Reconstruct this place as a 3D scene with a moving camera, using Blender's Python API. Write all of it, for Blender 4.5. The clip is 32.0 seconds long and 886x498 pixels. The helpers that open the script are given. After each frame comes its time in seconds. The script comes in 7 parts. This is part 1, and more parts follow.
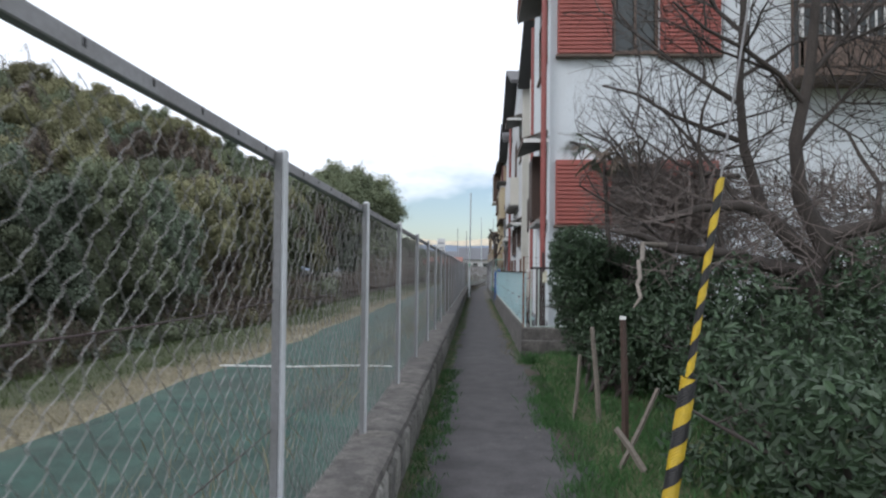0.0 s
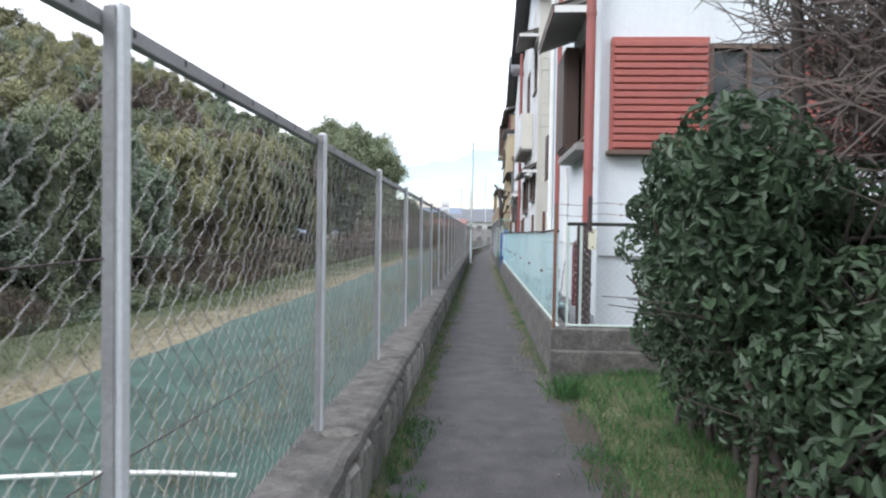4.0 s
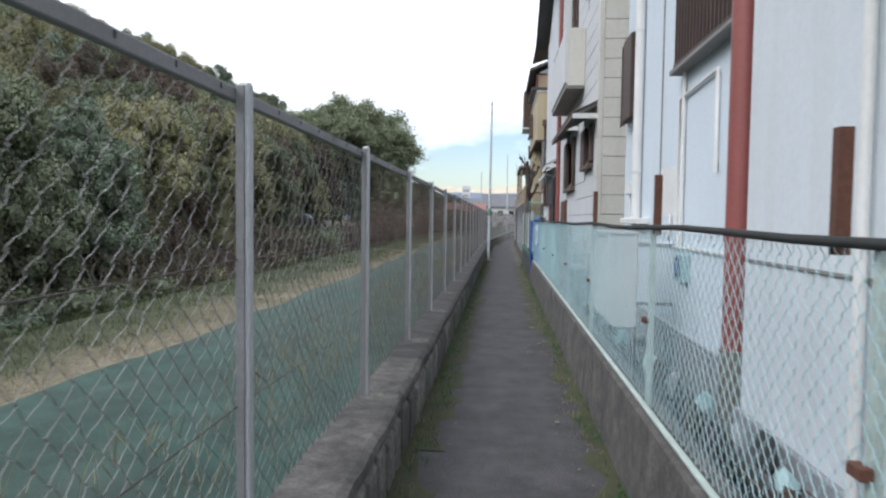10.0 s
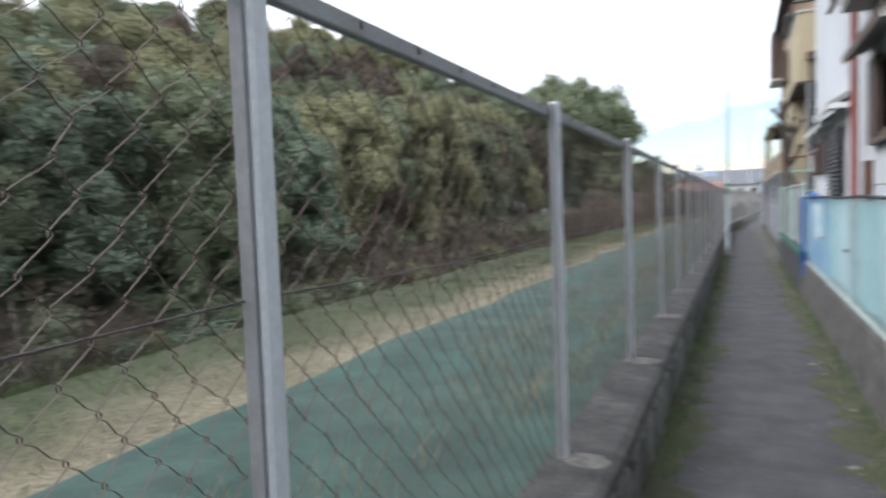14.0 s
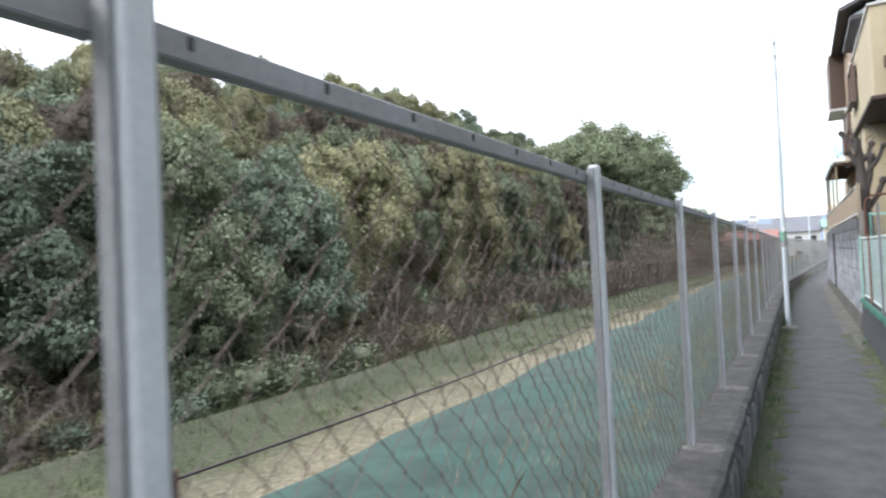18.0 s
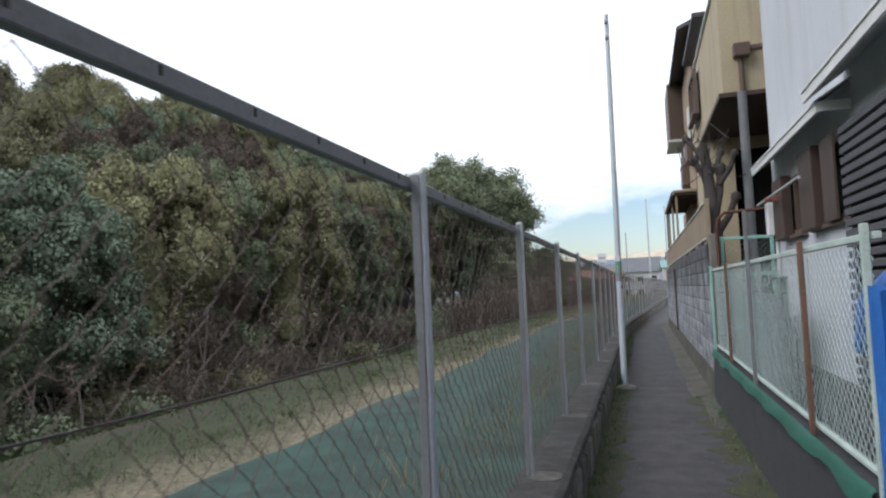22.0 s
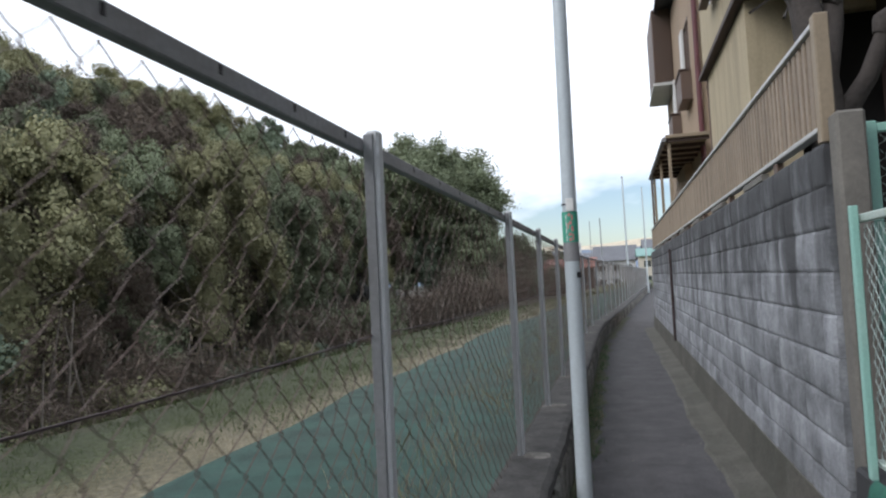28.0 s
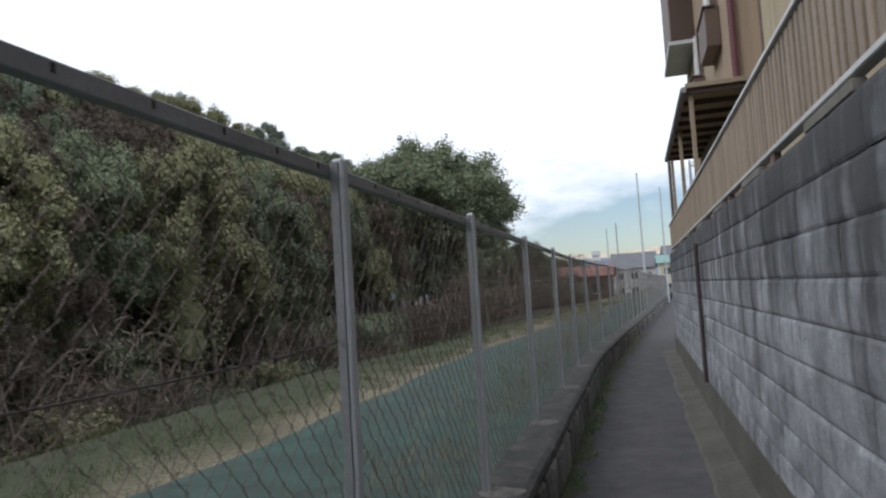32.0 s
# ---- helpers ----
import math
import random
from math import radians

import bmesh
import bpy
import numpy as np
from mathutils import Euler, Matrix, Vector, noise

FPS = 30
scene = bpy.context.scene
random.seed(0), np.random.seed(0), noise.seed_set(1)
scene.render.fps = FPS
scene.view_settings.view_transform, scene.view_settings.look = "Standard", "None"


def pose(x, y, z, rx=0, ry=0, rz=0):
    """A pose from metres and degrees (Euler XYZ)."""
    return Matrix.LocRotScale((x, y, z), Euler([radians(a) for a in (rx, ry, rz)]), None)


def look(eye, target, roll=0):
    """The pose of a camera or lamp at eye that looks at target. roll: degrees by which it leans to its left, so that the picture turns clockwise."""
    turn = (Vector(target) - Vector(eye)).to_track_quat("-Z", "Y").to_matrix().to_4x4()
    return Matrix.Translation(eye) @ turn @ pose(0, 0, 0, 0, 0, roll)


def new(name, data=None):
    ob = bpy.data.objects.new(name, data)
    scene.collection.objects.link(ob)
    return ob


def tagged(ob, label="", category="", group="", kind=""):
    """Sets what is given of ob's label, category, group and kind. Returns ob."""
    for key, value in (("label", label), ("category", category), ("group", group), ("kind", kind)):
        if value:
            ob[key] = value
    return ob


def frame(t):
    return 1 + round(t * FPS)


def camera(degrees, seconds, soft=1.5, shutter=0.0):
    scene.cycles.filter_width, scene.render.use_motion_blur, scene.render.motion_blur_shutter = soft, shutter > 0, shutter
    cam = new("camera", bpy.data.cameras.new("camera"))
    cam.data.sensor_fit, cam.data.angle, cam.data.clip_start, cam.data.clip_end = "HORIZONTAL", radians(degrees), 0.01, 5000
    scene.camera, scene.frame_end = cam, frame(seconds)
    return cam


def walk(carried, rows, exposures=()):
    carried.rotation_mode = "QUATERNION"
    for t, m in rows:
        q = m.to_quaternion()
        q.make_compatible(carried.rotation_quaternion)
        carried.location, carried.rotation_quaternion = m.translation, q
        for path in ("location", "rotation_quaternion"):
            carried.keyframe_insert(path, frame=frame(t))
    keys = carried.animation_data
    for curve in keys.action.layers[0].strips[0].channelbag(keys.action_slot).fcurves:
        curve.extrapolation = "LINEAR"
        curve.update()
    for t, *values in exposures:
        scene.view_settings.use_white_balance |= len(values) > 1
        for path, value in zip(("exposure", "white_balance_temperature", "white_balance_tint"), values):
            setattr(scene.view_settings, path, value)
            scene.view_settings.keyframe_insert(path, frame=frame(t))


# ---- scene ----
cam = camera(66.4, 32.0, soft=2.2, shutter=0.25)
# seconds, eye, heading, pitch, lean
ROUTE = [
    (0, (-0.023, 0.231, 1.512), 2.79, 1.81, -0.70),
    (0.5, (-0.041, 0.840, 1.518), 0.92, -0.41, -1.85),
    (1, (-0.014, 1.438, 1.524), 2.91, -0.12, -1.68),
    (1.5, (-0.014, 2.033, 1.500), 1.06, -1.33, -1.63),
    (2, (0.029, 2.627, 1.490), 4.27, -0.50, -1.62),
    (2.5, (0.041, 3.286, 1.482), 4.50, -0.46, -1.44),
    (4.5, (0.063, 5.937, 1.453), 1.94, -2.14, -0.83),
    (5, (0.053, 6.550, 1.449), -0.00, -3.13, -1.81),
    (5.5, (0.056, 7.173, 1.450), 0.90, -3.93, -1.85),
    (6, (0.035, 7.791, 1.456), 1.49, -4.67, -2.26),
    (6.5, (0.070, 8.404, 1.458), 4.88, -6.05, -1.85),
    (7, (0.045, 9.004, 1.431), 5.13, -9.34, -2.54),
    (7.5, (0.090, 9.592, 1.459), 5.62, -7.76, -1.99),
    (8, (0.045, 10.143, 1.481), 1.71, -7.43, -2.43),
    (8.5, (0.132, 10.690, 1.504), 0.37, -5.47, -1.53),
    (9, (0.130, 11.237, 1.513), -0.84, -5.47, -0.30),
    (9.5, (0.140, 11.933, 1.537), 2.01, -3.84, -0.04),
    (10, (0.073, 12.628, 1.536), 4.95, -2.62, -0.82),
    (10.5, (0.108, 13.307, 1.531), 6.25, -2.44, -1.20),
    (11, (0.010, 13.975, 1.524), 9.16, -3.67, -0.67),
    (11.5, (0.081, 14.689, 1.534), 10.30, -4.88, 0.26),
    (12, (0.072, 15.400, 1.526), 6.43, -5.04, -0.52),
    (12.5, (0.132, 16.082, 1.527), 4.96, -4.06, 0.26),
    (13, (0.072, 16.734, 1.529), 7.52, -3.47, 0.65),
    (13.5, (0.041, 17.345, 1.529), 10.81, -2.87, 0.59),
    (14, (-0.042, 17.913, 1.531), 23.74, -3.46, 2.01),
    (14.5, (-0.049, 18.436, 1.538), 53.23, 0.53, 1.63),
    (16.5, (-0.034, 20.521, 1.564), 47.56, 1.21, 0.80),
    (17, (-0.039, 21.061, 1.573), 40.15, 0.68, 1.12),
    (17.5, (-0.076, 21.689, 1.606), 32.18, 0.26, 1.52),
    (18, (-0.109, 22.307, 1.636), 27.80, 1.14, 2.74),
    (18.5, (-0.156, 22.857, 1.625), 20.43, 1.25, 2.25),
    (19, (-0.109, 23.458, 1.621), 22.40, 3.07, 3.48),
    (19.5, (-0.176, 24.010, 1.611), 28.53, 4.22, 4.08),
    (20, (-0.077, 24.488, 1.610), 38.14, 6.31, 5.37),
    (20.5, (-0.077, 24.897, 1.601), 32.98, 4.89, 4.66),
    (21, (-0.081, 25.572, 1.606), 25.60, 4.49, 4.02),
    (21.5, (-0.088, 26.070, 1.568), 22.33, 4.46, 0.84),
    (22, (-0.047, 26.580, 1.545), 16.38, 3.75, 2.31),
    (22.5, (-0.042, 27.108, 1.559), 15.83, 3.77, 3.07),
    (23, (-0.051, 27.651, 1.536), 11.92, 3.33, 2.77),
    (23.5, (-0.078, 28.220, 1.550), 13.88, 3.47, 2.94),
    (24, (-0.107, 28.794, 1.558), 18.08, 3.54, 2.38),
    (24.5, (-0.135, 29.308, 1.566), 25.31, 3.93, 3.01),
    (25, (-0.190, 29.819, 1.564), 25.90, 3.21, 3.41),
    (25.5, (-0.206, 30.384, 1.544), 22.07, 2.02, 2.65),
    (26, (-0.207, 30.941, 1.522), 14.93, 1.23, 2.07),
    (26.5, (-0.181, 31.470, 1.519), 14.91, 2.64, 1.80),
    (28.5, (-0.115, 33.550, 1.528), 14.59, 2.99, 3.21),
    (29, (-0.126, 34.067, 1.513), 20.43, 2.55, 3.29),
    (29.5, (-0.138, 34.586, 1.528), 21.00, 1.19, 3.26),
    (30, (-0.101, 35.112, 1.552), 20.22, 1.51, 2.97),
    (30.5, (-0.062, 35.582, 1.558), 17.90, 1.07, 2.95),
    (31, (0.019, 36.062, 1.556), 13.61, 3.83, 3.27),
    (31.5, (0.057, 36.569, 1.540), 13.43, 3.86, 3.04),
    (32, (0.120, 37.113, 1.517), 16.02, 3.83, 3.40),
]
walk(cam, [(t, pose(*eye, 90 + pitch, lean, heading)) for t, eye, heading, pitch, lean in ROUTE],
     exposures=((0.0, 0.15, 6250, 12), (1.0, 0.48, 6250, 12), (2.0, 0.82, 6250, 12), (4.0, 0.97, 6250, 12), (6.0, 0.93, 6250, 12), (8.0, 1.0, 6250, 12), (10.0, 0.5, 6250, 12), (12.0, 0.85, 6250, 12), (14.0, 0.9, 6250, 12), (15.5, 1.5, 6250, 12), (17.0, 2.12, 6250, 12), (18.0, 1.35, 6250, 12), (19.0, 0.5, 6250, 12), (21.0, 0.42, 6250, 12), (23.0, 0.22, 6250, 12), (26.0, 0.52, 6250, 12), (28.0, 0.3, 6250, 12), (29.0, 0.25, 6250, 12), (30.0, 0.5, 6250, 12), (31.0, 0.3, 6250, 12), (32.0, 0.0, 6250, 12)))

# ---- world, sun, exposure ----
world = bpy.data.worlds.new("overcast_sky")
scene.world = world
world.use_nodes = True
wn = world.node_tree
wn.nodes.clear()


def wnode(kind, **values):
    n = wn.nodes.new(kind)
    for key, v in values.items():
        n.inputs[key].default_value = v
    return n


SUN_ELEVATION, SUN_TURN = 38.0, 226.0
sky = wn.nodes.new("ShaderNodeTexSky")
sky.sky_type, sky.sun_disc = "NISHITA", False
sky.sun_elevation, sky.sun_rotation = radians(SUN_ELEVATION), radians(SUN_TURN)
coord = wn.nodes.new("ShaderNodeTexCoord")
stretch = wn.nodes.new("ShaderNodeMapping")
stretch.inputs["Scale"].default_value = (1.0, 1.0, 2.6)
cloud = wnode("ShaderNodeTexNoise", Scale=2.3, Detail=5.0, Roughness=0.55)
cover = wn.nodes.new("ShaderNodeMapRange")
cover.inputs["From Min"].default_value, cover.inputs["From Max"].default_value = 0.545, 0.68
veil = wn.nodes.new("ShaderNodeMixRGB")
veil.inputs["Color2"].default_value = (9.3, 9.75, 10.4, 1)
out_sky = wnode("ShaderNodeBackground", Strength=0.115)
end = wn.nodes.new("ShaderNodeOutputWorld")
wn.links.new(coord.outputs["Generated"], stretch.inputs["Vector"])
wn.links.new(stretch.outputs["Vector"], cloud.inputs["Vector"])
high = wn.nodes.new("ShaderNodeSeparateXYZ")
wn.links.new(coord.outputs["Generated"], high.inputs["Vector"])
lift = wn.nodes.new("ShaderNodeMath")
lift.operation = "MULTIPLY_ADD"
lift.inputs[1].default_value = 1.1
wn.links.new(high.outputs["Z"], lift.inputs[0])
wn.links.new(cloud.outputs["Fac"], lift.inputs[2])
wn.links.new(lift.outputs[0], cover.inputs["Value"])
wn.links.new(cover.outputs["Result"], veil.inputs["Fac"])
wn.links.new(sky.outputs["Color"], veil.inputs["Color1"])
wn.links.new(veil.outputs["Color"], out_sky.inputs["Color"])
wn.links.new(out_sky.outputs["Background"], end.inputs["Surface"])

sun = new("sun", bpy.data.lights.new("sun", "SUN"))
sun.data.energy, sun.data.angle, sun.data.color = 1.1, radians(25), (1.0, 0.975, 0.94)
sun_way = Vector((-math.sin(radians(SUN_TURN)) * -1, math.cos(radians(SUN_TURN)), math.tan(radians(SUN_ELEVATION))))
sun.matrix_world = look(sun_way * 30, (0, 0, 0))


# ---- materials ----
def surface(name, colour, other=None, rough=0.8, metal=0.0, big=1.5, fine=30.0, vary=0.5, bump=0.15, speck=0.25,
            island=0.0, thing=0.0, spread=0.5, streak=0.0, streak_colour=(0.03, 0.03, 0.03), translucent=0.0, gloss_vary=0.1, from_top=0.0, mid=0.0, mid_scale=9.0):
    """Two colours mixed by a broad noise, darkened and lightened by a fine one, with relief of the same grain."""
    m = bpy.data.materials.new(name)
    m.use_nodes = True
    t = m.node_tree
    b = t.nodes["Principled BSDF"]
    link = t.links.new
    g = t.nodes.new("ShaderNodeNewGeometry")

    def noise_at(scale, detail=4.0, roughness=0.6, source=None):
        n = t.nodes.new("ShaderNodeTexNoise")
        n.inputs["Scale"].default_value, n.inputs["Detail"].default_value = scale, detail
        n.inputs["Roughness"].default_value = roughness
        link(source or g.outputs["Position"], n.inputs["Vector"])
        return n.outputs["Fac"]

    def ramp(value, low, high):
        r = t.nodes.new("ShaderNodeMapRange")
        r.inputs["From Min"].default_value, r.inputs["From Max"].default_value = low, high
        link(value, r.inputs["Value"])
        return r.outputs["Result"]

    def mix(fac, a, c, how="MIX"):
        x = t.nodes.new("ShaderNodeMixRGB")
        x.blend_type = how
        if hasattr(fac, "links"):
            link(fac, x.inputs["Fac"])
        else:
            x.inputs["Fac"].default_value = fac
        for s, v in ((x.inputs["Color1"], a), (x.inputs["Color2"], c)):
            if hasattr(v, "links"):
                link(v, s)
            else:
                s.default_value = (*v, 1)
        return x.outputs["Color"]

    other = other or tuple(c * 0.6 for c in colour)
    broad = noise_at(big)
    grain = noise_at(fine, 6.0, 0.7)
    col = mix(ramp(broad, 0.5 - spread * 0.4, 0.5 + spread * 0.4), colour, other)
    if vary < 1:
        col = mix(vary, colour, col)
    dark = ramp(grain, 0.25, 0.75)
    shade = t.nodes.new("ShaderNodeMapRange")
    shade.inputs["To Min"].default_value, shade.inputs["To Max"].default_value = 1 - speck, 1 + speck * 0.6
    link(dark, shade.inputs["Value"])
    col = mix(1.0, col, shade.outputs["Result"], "MULTIPLY")
    if mid:
        blot = t.nodes.new("ShaderNodeMapRange")
        blot.inputs["From Min"].default_value, blot.inputs["From Max"].default_value = 0.32, 0.68
        blot.inputs["To Min"].default_value, blot.inputs["To Max"].default_value = 1 - mid, 1 + mid
        link(noise_at(mid_scale, 5.0, 0.65), blot.inputs["Value"])
        col = mix(1.0, col, blot.outputs["Result"], "MULTIPLY")
    for amount, source in ((island, g.outputs["Random Per Island"]), (thing, None)):
        if amount:
            if source is None:
                source = t.nodes.new("ShaderNodeObjectInfo").outputs["Random"]
            s = t.nodes.new("ShaderNodeMapRange")
            s.inputs["To Min"].default_value, s.inputs["To Max"].default_value = 1 - amount, 1 + amount
            link(source, s.inputs["Value"])
            col = mix(1.0, col, s.outputs["Result"], "MULTIPLY")
    if streak:
        mp = t.nodes.new("ShaderNodeMapping")
        mp.inputs["Scale"].default_value = (5.0, 5.0, 0.45)
        link(g.outputs["Position"], mp.inputs["Vector"])
        runs = noise_at(1.0, 5.0, 0.6, mp.outputs["Vector"])
        s = t.nodes.new("ShaderNodeMath")
        s.operation = "MULTIPLY"
        s.inputs[1].default_value = streak
        if from_top:
            sp = t.nodes.new("ShaderNodeSeparateXYZ")
            link(g.outputs["Position"], sp.inputs["Vector"])
            up = t.nodes.new("ShaderNodeMath")
            up.operation = "MULTIPLY_ADD"
            up.inputs[1].default_value = from_top
            link(sp.outputs["Z"], up.inputs[0])
            link(runs, up.inputs[2])
            runs = up.outputs[0]
            link(ramp(runs, 0.47 + from_top * 1.35, 0.60 + from_top * 1.55), s.inputs[0])
        else:
            link(ramp(runs, 0.5, 0.66), s.inputs[0])
        col = mix(s.outputs["Value"], col, streak_colour)
    link(col, b.inputs["Base Color"])
    rr = t.nodes.new("ShaderNodeMapRange")
    rr.inputs["To Min"].default_value, rr.inputs["To Max"].default_value = max(rough - gloss_vary, 0.02), min(rough + gloss_vary, 1)
    link(grain, rr.inputs["Value"])
    link(rr.outputs["Result"], b.inputs["Roughness"])
    b.inputs["Metallic"].default_value = metal
    if translucent:
        b.inputs["Transmission Weight"].default_value = 0.0
        b.inputs["Subsurface Weight"].default_value = 0.0
        tr = t.nodes.new("ShaderNodeBsdfTranslucent")
        link(col, tr.inputs["Color"])
        ms = t.nodes.new("ShaderNodeMixShader")
        ms.inputs["Fac"].default_value = translucent
        link(b.outputs["BSDF"], ms.inputs[1])
        link(tr.outputs["BSDF"], ms.inputs[2])
        link(ms.outputs["Shader"], t.nodes["Material Output"].inputs["Surface"])
    if bump:
        bp = t.nodes.new("ShaderNodeBump")
        bp.inputs["Strength"].default_value, bp.inputs["Distance"].default_value = bump, 0.02
        link(grain, bp.inputs["Height"])
        link(bp.outputs["Normal"], b.inputs["Normal"])
    return m


def glass_pane(name, tint=(0.05, 0.06, 0.06)):
    m = bpy.data.materials.new(name)
    m.use_nodes = True
    b = m.node_tree.nodes["Principled BSDF"]
    b.inputs["Base Color"].default_value = (*tint, 1)
    b.inputs["Roughness"].default_value = 0.06
    b.inputs["IOR"].default_value = 1.5
    return m


